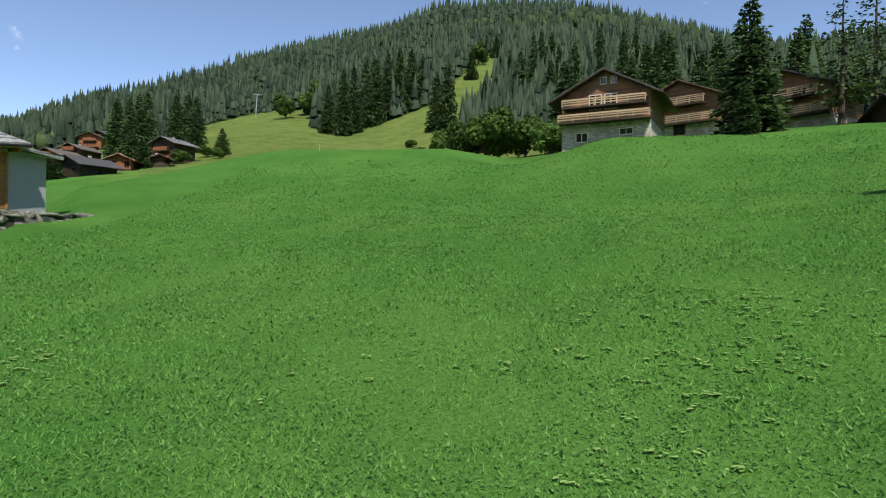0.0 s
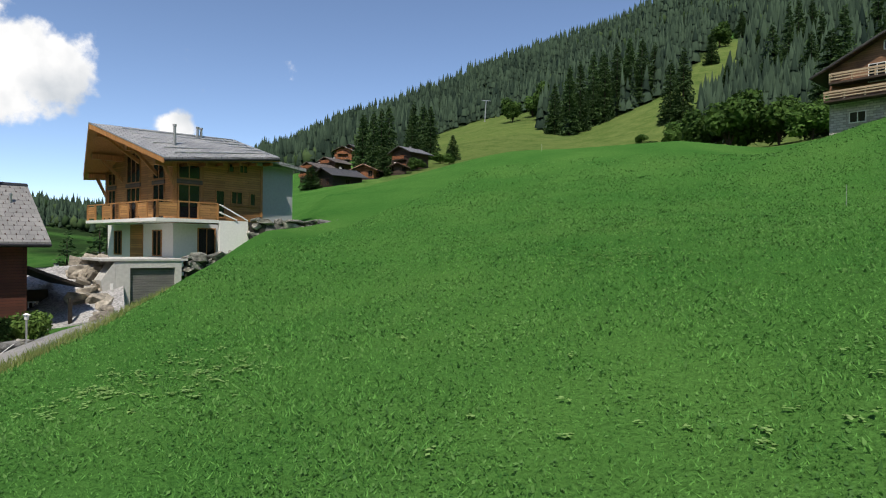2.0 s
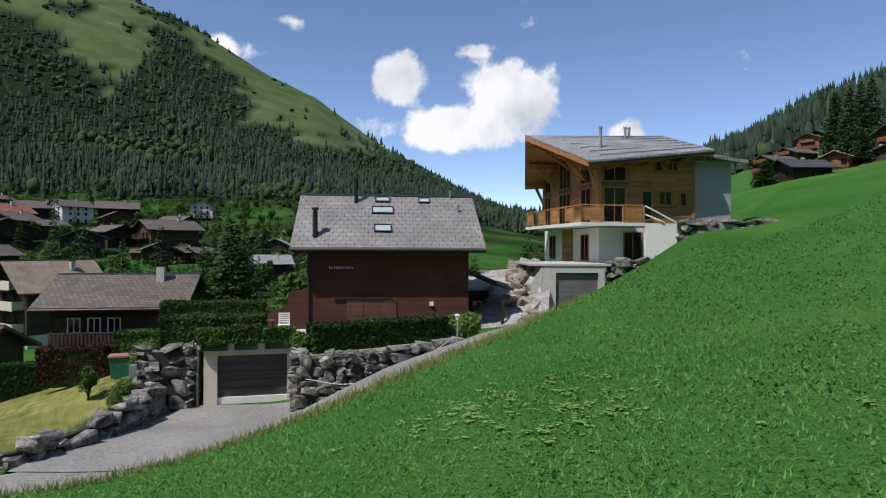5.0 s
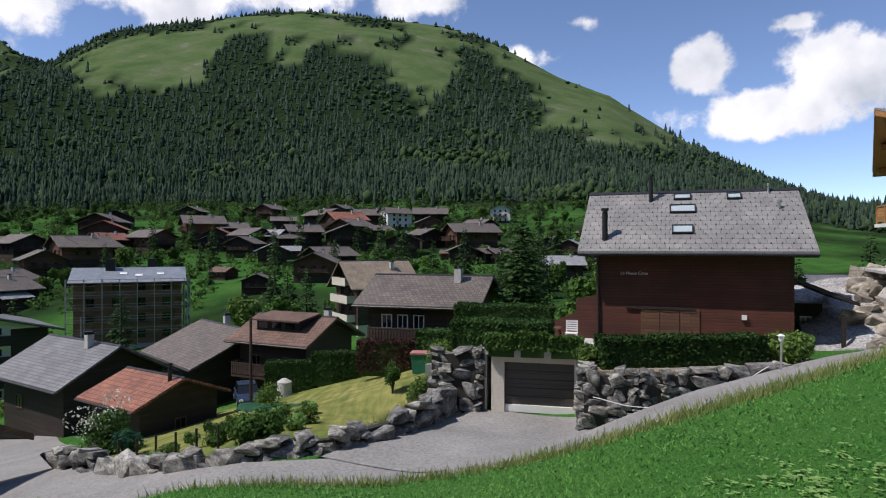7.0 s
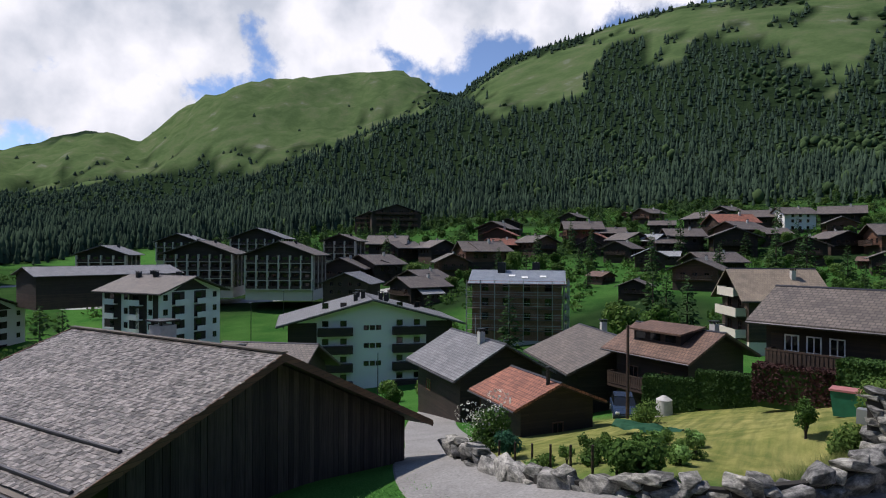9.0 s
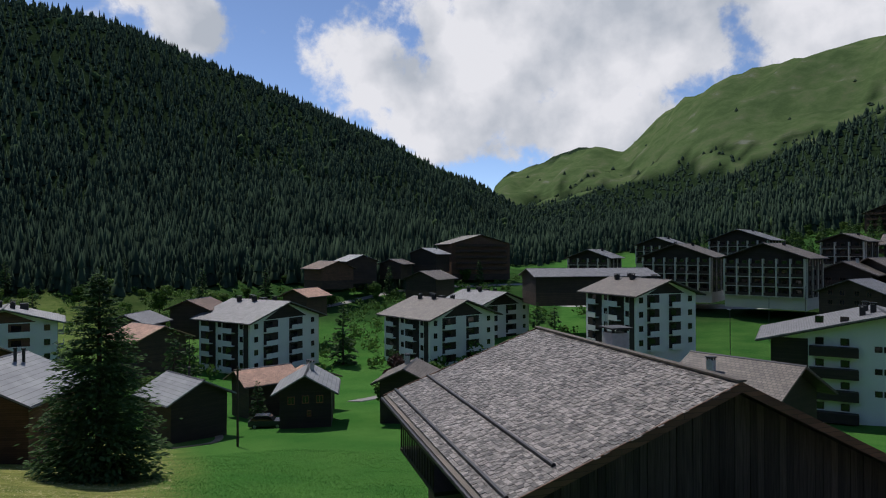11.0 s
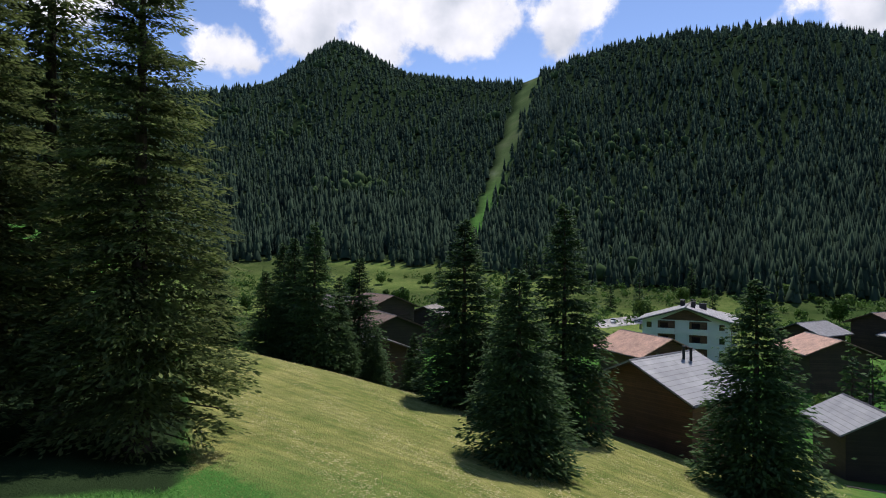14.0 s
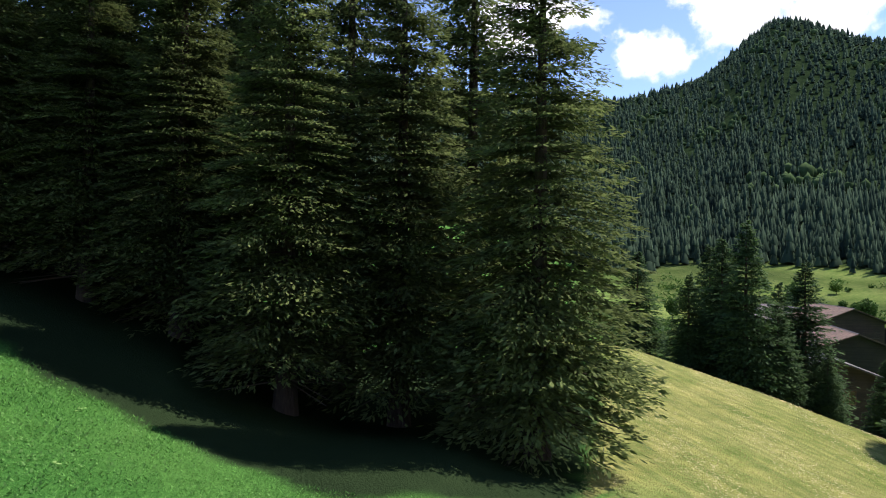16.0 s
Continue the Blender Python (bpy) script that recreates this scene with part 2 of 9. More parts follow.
M["grass_lane"] = foliage("grass_lane", (0.09, 0.18, 0.04), (0.26, 0.28, 0.1), sheen=0.3, scale=0.8, island=0.6)


def ground_material():
    m, nt, lk = nodes_of("ground")
    b = nt["Principled BSDF"]
    tc = nt.new("ShaderNodeTexCoord")
    att = nt.new("ShaderNodeAttribute")
    att.attribute_name = "cover"
    sp = nt.new("ShaderNodeSeparateColor")
    lk.new(att.outputs["Color"], sp.inputs[0])

    def noise_at(scale, detail=8):
        n = nt.new("ShaderNodeTexNoise")
        n.inputs["Scale"].default_value, n.inputs["Detail"].default_value = scale, detail
        n.inputs["Roughness"].default_value = 0.6
        lk.new(tc.outputs["Object"], n.inputs[0])
        return n
    fine, mid, wide, huge = noise_at(14), noise_at(0.9), noise_at(0.12), noise_at(0.012)

    def mix(fac, a, c, blend="MIX"):
        x = nt.new("ShaderNodeMixRGB")
        x.blend_type = blend
        for i, v in enumerate((fac, a, c)):
            if isinstance(v, (int, float)):
                x.inputs[i].default_value = v
            else:
                lk.new(v, x.inputs[i])
        return x.outputs[0]

    def tone(n, stops):
        r = ramp_of(nt, stops)
        lk.new(n.outputs[0], r.inputs[0])
        return r.outputs[0]
    lush = mix(0.5, tone(fine, [(0.36, (0.016, 0.07, 0.014)), (0.64, (0.088, 0.23, 0.05))]),
               tone(wide, [(0.35, (0.03, 0.112, 0.02)), (0.65, (0.085, 0.185, 0.04))]))
    dry = mix(0.5, tone(mid, [(0.36, (0.085, 0.11, 0.03)), (0.64, (0.36, 0.32, 0.13))]),
              tone(wide, [(0.35, (0.17, 0.21, 0.05)), (0.65, (0.36, 0.33, 0.13))]))
    sw = nt.new("ShaderNodeMapping")
    sw.inputs["Rotation"].default_value, sw.inputs["Scale"].default_value = (0, 0, radians(-24)), (0.18, 2.2, 1)
    lk.new(tc.outputs["Object"], sw.inputs[0])
    swath = noise_at(0.9, 5)
    lk.new(sw.outputs[0], swath.inputs[0])
    dry = mix(0.7, dry, tone(swath, [(0.38, (0.62, 0.66, 0.6)), (0.62, (1.3, 1.22, 1.12))]), "MULTIPLY")
    # near-black forest floor; at the meadow edge also litter with tree shade
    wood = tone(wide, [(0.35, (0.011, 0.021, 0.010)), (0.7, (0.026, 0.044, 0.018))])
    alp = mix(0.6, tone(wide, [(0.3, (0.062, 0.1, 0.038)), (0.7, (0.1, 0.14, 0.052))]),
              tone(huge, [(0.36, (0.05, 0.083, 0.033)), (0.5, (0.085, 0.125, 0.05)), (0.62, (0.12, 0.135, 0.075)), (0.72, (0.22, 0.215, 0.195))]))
    c = mix(sp.outputs[0], lush, dry)
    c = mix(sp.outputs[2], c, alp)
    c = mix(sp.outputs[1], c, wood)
    lk.new(c, b.inputs["Base Color"])
    b.inputs["Roughness"].default_value = 0.9
    b.inputs["Specular IOR Level"].default_value = 0.0
    bp = nt.new("ShaderNodeBump")
    bp.inputs["Strength"].default_value, bp.inputs["Distance"].default_value = 0.8, 0.12
    lk.new(fine.outputs[0], bp.inputs["Height"]), lk.new(bp.outputs[0], b.inputs["Normal"])
    return m


# ---- the land: radial slopes from the meadow's middle out to the ridges ----
def at(bearing, d):
    a = radians(bearing)
    return -d * math.sin(a), d * math.cos(a)


LAND = {}


def slope(bearing, *pts, wood=(1e9, 1e9), ridge=None):
    LAND[bearing] = (pts, wood, ridge or pts[-1][0])


slope(0, (0, 2.9), (9, 4.3), (24, 7.3), (41, 9.9), (60, 14.2), (80, 19.6), (88, 20.8), (120, 23), (202.5, 40.8), (405, 129.9), (945, 329.7), wood=(400, 1300))
slope(8, (0, 2.9), (9, 4.3), (24, 7), (41, 9.6), (60, 14), (85, 20), (120, 22), (289, 61.4), (510, 151.5), (1105, 345.3), wood=(400, 1700))
slope(15, (0, 2.9), (9, 4.2), (24, 6.4), (41, 8.9), (60, 13), (85, 19.6), (120, 22), (324, 70), (1080, 293.2), wood=(390, 1700))
slope(30, (0, 2.9), (9, 3.9), (18, 4.8), (24, 5.1), (36, 6.8), (55, 10.3), (70, 12.8), (90, 14), (285, 45), (1330, 242.6), wood=(330, 2000))
slope(34.5, (0, 2.9), (9, 3.75), (18, 4.6), (24, 5.1), (36, 7.1), (40, 8.0), (46, 8.2), (58, 8.35), (72, 8.6), (100, 12), (275, 36), (1390, 200), wood=(330, 2000))
slope(38, (0, 2.9), (9, 3.7), (18, 4.5), (33, 6.1), (36, 6.35), (40, 6.4), (46, 6.3), (70, 6.0), (270, 30.4), (1440, 167.2), wood=(330, 2000))
slope(45, (0, 2.9), (9, 3.5), (18, 3.9), (30, 4.2), (33, 4), (37, 3.6), (46, 3.5), (60, 3), (150, 2), (400, 8), (1200, 58), wood=(500, 1400))
slope(55, (0, 2.9), (9, 3.3), (18, 2.95), (25, 2.9), (28.5, 2.6), (31, 2.5), (40, 2.6), (80, -3), (200, -5), (400, 10), (600, 28), (2000, 110), wood=(600, 2500))
slope(64, (0, 2.9), (9, 3), (18, 2.2), (22, 1.65), (25, 1.0), (30, 0.55), (32.4, 0.55), (35, 2.4), (42, 2.4), (80, -4), (130, -6), (200, -2), (300, 10), (450, 32), (560, 46), (2200, 280), wood=(600, 2500))
slope(72, (0, 2.9), (9, 2.8), (15, 2.1), (19.5, 1.4), (22, 0.8), (25, 0.7), (29, 0.3), (31, 0.3), (33, 2), (42, 1.5), (80, -4.5), (130, -6), (200, -1), (300, 11), (450, 33), (560, 47), (2300, 505), wood=(560, 2000))
slope(87, (0, 2.9), (9, 2.6), (15, 2), (18.5, 1.4), (20.5, 0.5), (25, 0.5), (28, 0.2), (36, -0.8), (45, -1.8), (68, -4), (95, -5.5), (120, -8), (150, -5), (250, 3), (350, 18), (450, 33), (560, 48), (2500, 820), wood=(560, 1400))
slope(100, (0, 2.9), (9, 2.3), (15, 1.3), (18, 0.6), (20.5, -0.3), (25, -0.8), (30, -1.3), (40, -3.2), (60, -6), (68, -4), (95, -5.5), (120, -8), (150, -5), (250, 3), (350, 18), (450, 33), (560, 48), (2500, 862), wood=(560, 1400))
slope(115, (0, 2.9), (9, 1.8), (15, 0.5), (19, -0.5), (25, -1.4), (36, -4), (55, -6.8), (60, -7.5), (90, -11.5), (130, -12), (180, -8), (260, 1), (350, 14), (450, 28), (600, 46), (2500, 712), wood=(580, 1700))
slope(125, (0, 2.9), (9, 1.5), (15, 0), (25, -2.5), (40, -5.2), (55, -7.4), (60, -8.5), (90, -13), (150, -14), (250, -6), (350, 8), (500, 26), (700, 50), (1500, 303), (1850, 310), (2300, 430), (3200, 905), wood=(550, 1900))
slope(132, (0, 2.9), (9, 1.4), (15, -0.2), (25, -2.8), (40, -6), (60, -9.5), (85, -13), (150, -15), (250, -7.5), (370, 7), (550, 28), (800, 75), (1400, 212), (1800, 215), (2300, 400), (3400, 910), wood=(520, 1900))
slope(140, (0, 2.9), (9, 1.2), (15, -0.4), (25, -3.1), (40, -7), (80, -13), (150, -16), (250, -9), (400, 6), (600, 30), (900, 72), (1300, 122), (1700, 140), (2300, 350), (3500, 845), wood=(480, 1900))
slope(143.5, (0, 2.9), (9, 1.1), (15, -0.5), (25, -3.2), (40, -7.2), (80, -13), (150, -16.2), (255, -9), (430, 6), (900, 52), (1300, 92), (1800, 130), (2600, 380), (3600, 750), wood=(480, 2000))
slope(146.5, (0, 2.9), (9, 1), (15, -0.6), (25, -3.3), (40, -7.4), (80, -13), (150, -16.4), (262, -9.5), (470, 7), (1000, 58), (1600, 100), (2600, 300), (3800, 590), wood=(480, 2100))
slope(150, (0, 2.9), (9, 1), (15, -0.6), (25, -3.4), (40, -7.6), (80, -13), (150, -16.5), (270, -10), (500, 8), (1200, 72), (2400, 250), (4000, 640), wood=(480, 2200))
slope(155, (0, 2.9), (9, 0.9), (15, -0.7), (25, -3.5), (40, -7.6), (80, -13.2), (150, -17), (280, -9), (600, 10), (1500, 75), (2500, 180), (4200, 560), wood=(450, 2300))
slope(158, (0, 2.9), (9, 0.9), (15, -0.7), (25, -3.6), (40, -7.6), (75, -12.9), (140, -17.3), (250, -12), (300, -7.5), (550, 13), (1700, 150), (2600, 230), (4200, 480), wood=(400, 2400))
slope(160, (0, 2.9), (9, 0.9), (15, -0.7), (25, -3.6), (40, -7.6), (72, -12.6), (130, -17.5), (220, -14), (300, -7), (500, 15), (1800, 188), wood=(330, 2600))
slope(170, (0, 2.9), (9, 0.9), (15, -0.7), (25, -3.6), (49, -9), (72, -12.9), (130, -18.5), (220, -15), (290, -8), (400, 14), (1600, 280), wood=(290, 2600))
slope(180, (0, 2.9), (9, 1), (15, -0.5), (25, -3.2), (49, -9.2), (72, -12.9), (130, -18.5), (220, -15), (290, -8), (400, 14), (1500, 375), wood=(290, 2600))
slope(190, (0, 2.9), (9, 1.2), (15, -0.2), (25, -2.6), (47, -7.4), (72, -13), (130, -18.5), (220, -15), (290, -8), (400, 20), (1400, 428), wood=(290, 2600))
slope(200, (0, 2.9), (9, 1.4), (15, 0.2), (25, -1.9), (40, -4.4), (56, -8.5), (72, -12.6), (130, -18.5), (220, -15), (290, -8), (400, 20), (1400, 443), wood=(300, 2600))
slope(208, (0, 2.9), (9, 1.6), (15, 0.4), (25, -1.4), (40, -3.7), (53, -7.0), (75, -13), (130, -18), (220, -15), (290, -8), (400, 20), (1450, 433), wood=(330, 2600))
slope(215, (0, 2.9), (9, 1.7), (15, 0.6), (25, -0.9), (43, -3.3), (54, -6.6), (90, -14.5), (140, -18), (220, -15), (300, -7), (440, 22), (1800, 462), wood=(360, 2600))
slope(224, (0, 2.9), (9, 1.9), (18, 0.5), (28, -0.5), (44, -1.9), (55, -4.6), (90, -14.5), (140, -18), (220, -15), (300, -7), (440, 22), (2000, 545), wood=(400, 2600))
slope(230, (0, 2.9), (9, 2.1), (18, 0.6), (28, -0.1), (46, -1.1), (57, -3.8), (90, -14.5), (140, -18), (220, -15), (300, -7), (440, 22), (2000, 636), wood=(400, 2600))
slope(236, (0, 2.9), (9, 2.2), (18, 0.9), (28, 0.4), (46, 0.1), (60, -2.8), (90, -14.5), (140, -18), (220, -15), (300, -7), (440, 22), (2000, 500), wood=(380, 2600))
slope(242, (0, 2.9), (9, 2.4), (18, 1.3), (28, 0.9), (48, 0.7), (64, -2.6), (105, -12), (160, -15), (280, -8), (440, 22), (2000, 450), wood=(330, 2600))
slope(260, (0, 2.9), (10, 2.3), (20, 1.2), (50, 1.5), (100, 4), (300, 20), (2000, 480), wood=(400, 2600))
slope(270, (0, 2.9), (11, 2.6), (18, 2.5), (40, 3.6), (100, 8), (300, 30), (1700, 440), wood=(350, 2600))
slope(280, (0, 2.9), (12, 3.3), (18, 4.3), (40, 7.5), (100, 12), (300, 40), (1500, 420), wood=(300, 2600))
slope(300, (0, 2.9), (12, 4.6), (20, 6.6), (40, 11), (80, 17), (200, 38), (900, 280), wood=(250, 1500))
slope(320, (0, 2.9), (10.5, 4.9), (13, 5.5), (35, 10.4), (80, 20.5), (195, 40.8), (455, 117.5), (1040, 285.2), wood=(180, 1300))
slope(330, (0, 2.9), (10.5, 4.8), (13, 5.5), (35, 9.5), (80, 21), (195, 42.1), (455, 117.5), (1040, 278.7), wood=(150, 1300))
slope(345, (0, 2.9), (10.5, 4.8), (13, 5.6), (24, 7.5), (41, 9.9), (52, 13.3), (60, 16.4), (66, 18.4), (78, 20), (195, 43.4), (390, 121.4), (975, 320.3), wood=(165, 1300))
slope(353, (0, 2.9), (9, 4.4), (24, 7.4), (41, 9.9), (60, 14.5), (80, 18.2), (120, 25), (195, 40.8), (390, 125.3), (949, 330.7), wood=(190, 1300))

BEAR = sorted(LAND)
DIST = np.concatenate(([0.0], 0.6 * 1.042 ** np.arange(218)))
DIST = DIST[DIST < 4600]
LOGD = np.log(DIST + 8)


def profile(b):
    pts, wood, ridge = LAND[b]
    d, z = np.array([p[0] for p in pts], float), np.array([p[1] for p in pts], float)
    d, z = np.append(d, [ridge * 1.5, 5000]), np.append(z, [z[-1] * 0.8, z[-1] * 0.75])
    if ridge * 1.5 >= 5000:
        d, z = d[:-1], z[:-1]
    # a monotone cubic through the knots keeps the slopes round
    h, s = np.diff(d), np.diff(z) / np.diff(d)
    g = np.concatenate(([s[0]], np.where(s[1:] * s[:-1] > 0, 2 * s[1:] * s[:-1] / (s[1:] + s[:-1] + 1e-12), 0), [s[-1]]))
    i = np.clip(np.searchsorted(d, DIST) - 1, 0, len(h) - 1)
    u = (DIST - d[i]) / h[i]
    return ((2 * u**3 - 3 * u**2 + 1) * z[i] + (u**3 - 2 * u**2 + u) * h[i] * g[i] + (3 * u**2 - 2 * u**3) * z[i + 1] + (u**3 - u**2) * h[i] * g[i + 1])


NAZ = 480
PROF = np.array([profile(b) for b in BEAR])
AZ = np.arange(NAZ) * 360.0 / NAZ


def across(values, az):
    """Blend a per-bearing table round the compass."""
    bb = np.array(BEAR + [BEAR[0] + 360], float)
    i = np.clip(np.searchsorted(bb, az, side="right") - 1, 0, len(BEAR) - 1)
    u = (az - bb[i]) / (bb[i + 1] - bb[i])
    v = np.concatenate((values, values[:1]))
    if values.ndim == 2:
        u = u[:, None]
    p0, p1, p2, p3 = v[i - 1], v[i], v[i + 1], v[(i + 2) % len(BEAR)]
    cubic = 0.5 * (2 * p1 + (p2 - p0) * u + (2 * p0 - 5 * p1 + 4 * p2 - p3) * u**2 + (3 * p1 - p0 - 3 * p2 + p3) * u**3)
    return 0.5 * cubic + 0.5 * (p1 + (p2 - p1) * u)


HEIGHT = across(PROF, AZ)
WOOD0 = across(np.array([LAND[b][1][0] if LAND[b][1][0] < 1e8 else 5000.0 for b in BEAR]), AZ)
WOOD1 = across(np.array([LAND[b][1][1] for b in BEAR], float), AZ)
GX, GY = -np.outer(np.sin(np.radians(AZ)), DIST), np.outer(np.cos(np.radians(AZ)), DIST)
ROUGH = np.zeros_like(HEIGHT)
for i in range(NAZ):
    for j, d in enumerate(DIST):
        if d > 8:
            p = Vector((GX[i, j], GY[i, j], 0))
            a = noise.noise(p * 0.09) * 0.14 + noise.noise(p * 0.02) * 0.3 * min(1, d / 60)
            if d > 250:
                k = min(1, (d - 250) / 600)
                a += k * (noise.noise(p * 0.006) * 9 + abs(noise.noise(p * 0.0022)) * 26 - 9)
            if d > 2000 and 116 < AZ[i] < 157:  # gullies and crags of the high ridge
                k = min(1, (d - 2000) / 700)
                a += k * (28 - 90 * abs(noise.noise(p * 0.0035)) - 45 * abs(noise.noise(p * 0.011)) + 14 * noise.noise(p * 0.03))
            ROUGH[i, j] = a
HEIGHT += ROUGH


def ground(x, y):
    d, a = math.hypot(x, y), math.degrees(math.atan2(-x, y)) % 360 * NAZ / 360
    i = int(a)
    u = a - i
    j = min(len(DIST) - 2, max(0, int(np.searchsorted(DIST, d)) - 1))
    v = (d - DIST[j]) / (DIST[j + 1] - DIST[j])
    i0, i1 = i % NAZ, (i + 1) % NAZ
    return float((1 - u) * ((1 - v) * HEIGHT[i0, j] + v * HEIGHT[i0, j + 1]) + u * ((1 - v) * HEIGHT[i1, j] + v * HEIGHT[i1, j + 1]))


def ground_many(x, y):
    d, a = np.hypot(x, y), np.degrees(np.arctan2(-x, y)) % 360 * NAZ / 360
    i = a.astype(int)
    u = a - i
    j = np.clip(np.searchsorted(DIST, d) - 1, 0, len(DIST) - 2)
    v = (d - DIST[j]) / (DIST[j + 1] - DIST[j])
    i0, i1 = i % NAZ, (i + 1) % NAZ
    return (1 - u) * ((1 - v) * HEIGHT[i0, j] + v * HEIGHT[i0, j + 1]) + u * ((1 - v) * HEIGHT[i1, j] + v * HEIGHT[i1, j + 1])


def near(value, lo, hi, soft):
    """1 inside lo..hi, fading over soft."""
    return np.clip(np.minimum(value - lo, hi - value) / soft + 0.5, 0, 1)


def patch(i, j, s):
    return noise.noise(Vector((GX[i, j] * s, GY[i, j] * s, 3.7)))


TREE_LINE = [(60, 0.14), (70.35, 0.148), (76.6, 0.19), (80.7, 0.279), (84.2, 0.312), (86.1, 0.265), (87.9, 0.22), (89.3, 0.239), (92.3, 0.273), (94.8, 0.302), (98.3, 0.31), (99.8, 0.279), (101.9, 0.284), (103.5, 0.33), (107.1, 0.298), (107.9, 0.248), (110.7, 0.229), (116.6, 0.217), (118.1, 0.247), (121.3, 0.234), (125.1, 0.2), (128.3, 0.178), (131.3, 0.154), (134.2, 0.13), (137.7, 0.125), (141.5, 0.13), (146.6, 0.103), (152, 0.085), (156, 0.07)]  # bearing, slope of the sight line to the upper edge of the woods
TONGUES = ((103.0, 0.305, 107.0, 0.255, 0.014), (104.5, 0.285, 108.5, 0.225, 0.012), (99.0, 0.335, 101.0, 0.318, 0.008), (83.0, 0.30, 87.5, 0.315, 0.014), (80.0, 0.265, 84.0, 0.29, 0.016), (77.0, 0.235, 81.0, 0.262, 0.014), (90.0, 0.33, 92.5, 0.322, 0.007))  # bearing and slope at both ends, half height
PASTURE_TOP = ((-6, -5.6, -3, -2.1, -0.7, 1.1, 2.9, 4.7, 6.8, 9.1, 11.1, 12.4, 14.2, 16.4, 18.8, 21.4, 24, 27), (0, 0.309, 0.3045, 0.282, 0.264, 0.227, 0.221, 0.2045, 0.191, 0.177, 0.18, 0.212, 0.214, 0.2046, 0.191, 0.174, 0.145, 0.13))
PASTURE_LOW = ((-6, -5.6, -5.4, -4.4, -3.1, -1.8, -1.2), (0.309, 0.309, 0.272, 0.236, 0.209, 0.184, 0.0))
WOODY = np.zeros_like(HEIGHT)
DRY = np.zeros_like(HEIGHT)
ALP = np.zeros_like(HEIGHT)
GARDEN = np.zeros_like(HEIGHT)
for i in range(NAZ):
    az = AZ[i]
    sg = (az + 180) % 360 - 180
    lift = HEIGHT[i] - EYE_Z
    tan_top = np.full(len(DIST), (lift[60:] / DIST[60:]).max())
    for j, d in enumerate(DIST):
        # needle litter and the spruces' shade, painted together as dark ground
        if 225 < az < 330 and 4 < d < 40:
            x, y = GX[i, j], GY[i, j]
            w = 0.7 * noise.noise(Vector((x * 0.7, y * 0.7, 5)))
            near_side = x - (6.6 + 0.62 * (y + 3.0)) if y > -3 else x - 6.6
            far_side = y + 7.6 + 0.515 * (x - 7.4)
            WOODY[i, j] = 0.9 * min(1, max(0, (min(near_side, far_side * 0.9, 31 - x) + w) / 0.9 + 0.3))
            DRY[i, j] = 0.8 if far_side < 0 else 0.0
            continue
        if 72 < az < 104 and 24 < d < 52:  # sun-bleached garden lawn
            DRY[i, j] = 0.85 * float(near(np.float64(d), 25.5, 50, 4))
            continue
        if d < 40 and not 160 < az < 250:
            continue
        n1, n2 = patch(i, j, 0.02), patch(i, j, 0.004)
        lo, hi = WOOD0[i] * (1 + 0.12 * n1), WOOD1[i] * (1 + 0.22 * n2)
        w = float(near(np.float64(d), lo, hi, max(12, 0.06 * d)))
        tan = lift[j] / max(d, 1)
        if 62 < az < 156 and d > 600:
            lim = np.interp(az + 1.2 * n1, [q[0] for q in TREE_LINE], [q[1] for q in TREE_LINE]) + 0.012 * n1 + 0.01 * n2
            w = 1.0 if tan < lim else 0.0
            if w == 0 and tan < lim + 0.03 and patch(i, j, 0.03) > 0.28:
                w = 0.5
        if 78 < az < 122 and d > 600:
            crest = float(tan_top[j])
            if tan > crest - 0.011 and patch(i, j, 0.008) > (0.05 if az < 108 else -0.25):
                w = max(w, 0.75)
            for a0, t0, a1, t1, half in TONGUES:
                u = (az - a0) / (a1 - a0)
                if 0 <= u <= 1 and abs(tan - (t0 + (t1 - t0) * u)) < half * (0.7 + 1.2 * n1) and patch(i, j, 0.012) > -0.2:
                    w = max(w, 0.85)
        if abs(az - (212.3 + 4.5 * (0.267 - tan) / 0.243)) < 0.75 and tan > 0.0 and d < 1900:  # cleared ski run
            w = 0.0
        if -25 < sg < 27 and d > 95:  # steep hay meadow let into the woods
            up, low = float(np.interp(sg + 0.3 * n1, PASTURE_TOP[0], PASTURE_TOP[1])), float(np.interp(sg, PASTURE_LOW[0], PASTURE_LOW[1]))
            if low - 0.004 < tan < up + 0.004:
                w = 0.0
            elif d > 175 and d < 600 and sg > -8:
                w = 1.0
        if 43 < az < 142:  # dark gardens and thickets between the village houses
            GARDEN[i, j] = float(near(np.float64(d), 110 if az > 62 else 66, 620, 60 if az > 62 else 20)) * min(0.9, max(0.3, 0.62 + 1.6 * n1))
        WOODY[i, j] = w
        DRY[i, j] = max(0.75 * (min(1.0, max(0.0, (GX[i, j] + 6.2 + 0.1 * GY[i, j]) / 5 + 0.5 + 0.6 * n1)) if az < 252 and GY[i, j] < -9 else 0.0) * float(near(np.float64(d), 12, 75, 12)),
                        0.42 * float(near(np.float64(sg), -25, 26, 8)) * float(near(np.float64(d), 100, 420, 16)))
        if 150 < az < 246 and 130 < d < 430:  # scrubby pasture below the woods
            GARDEN[i, j] = min(0.7, max(0.0, 0.42 + 1.2 * n1)) * float(near(np.float64(d), 170, 420, 40))
            DRY[i, j] = max(DRY[i, j], 0.45 * float(near(np.float64(d), 170, 420, 40)) * float(near(np.float64(az), 185, 246, 12)))
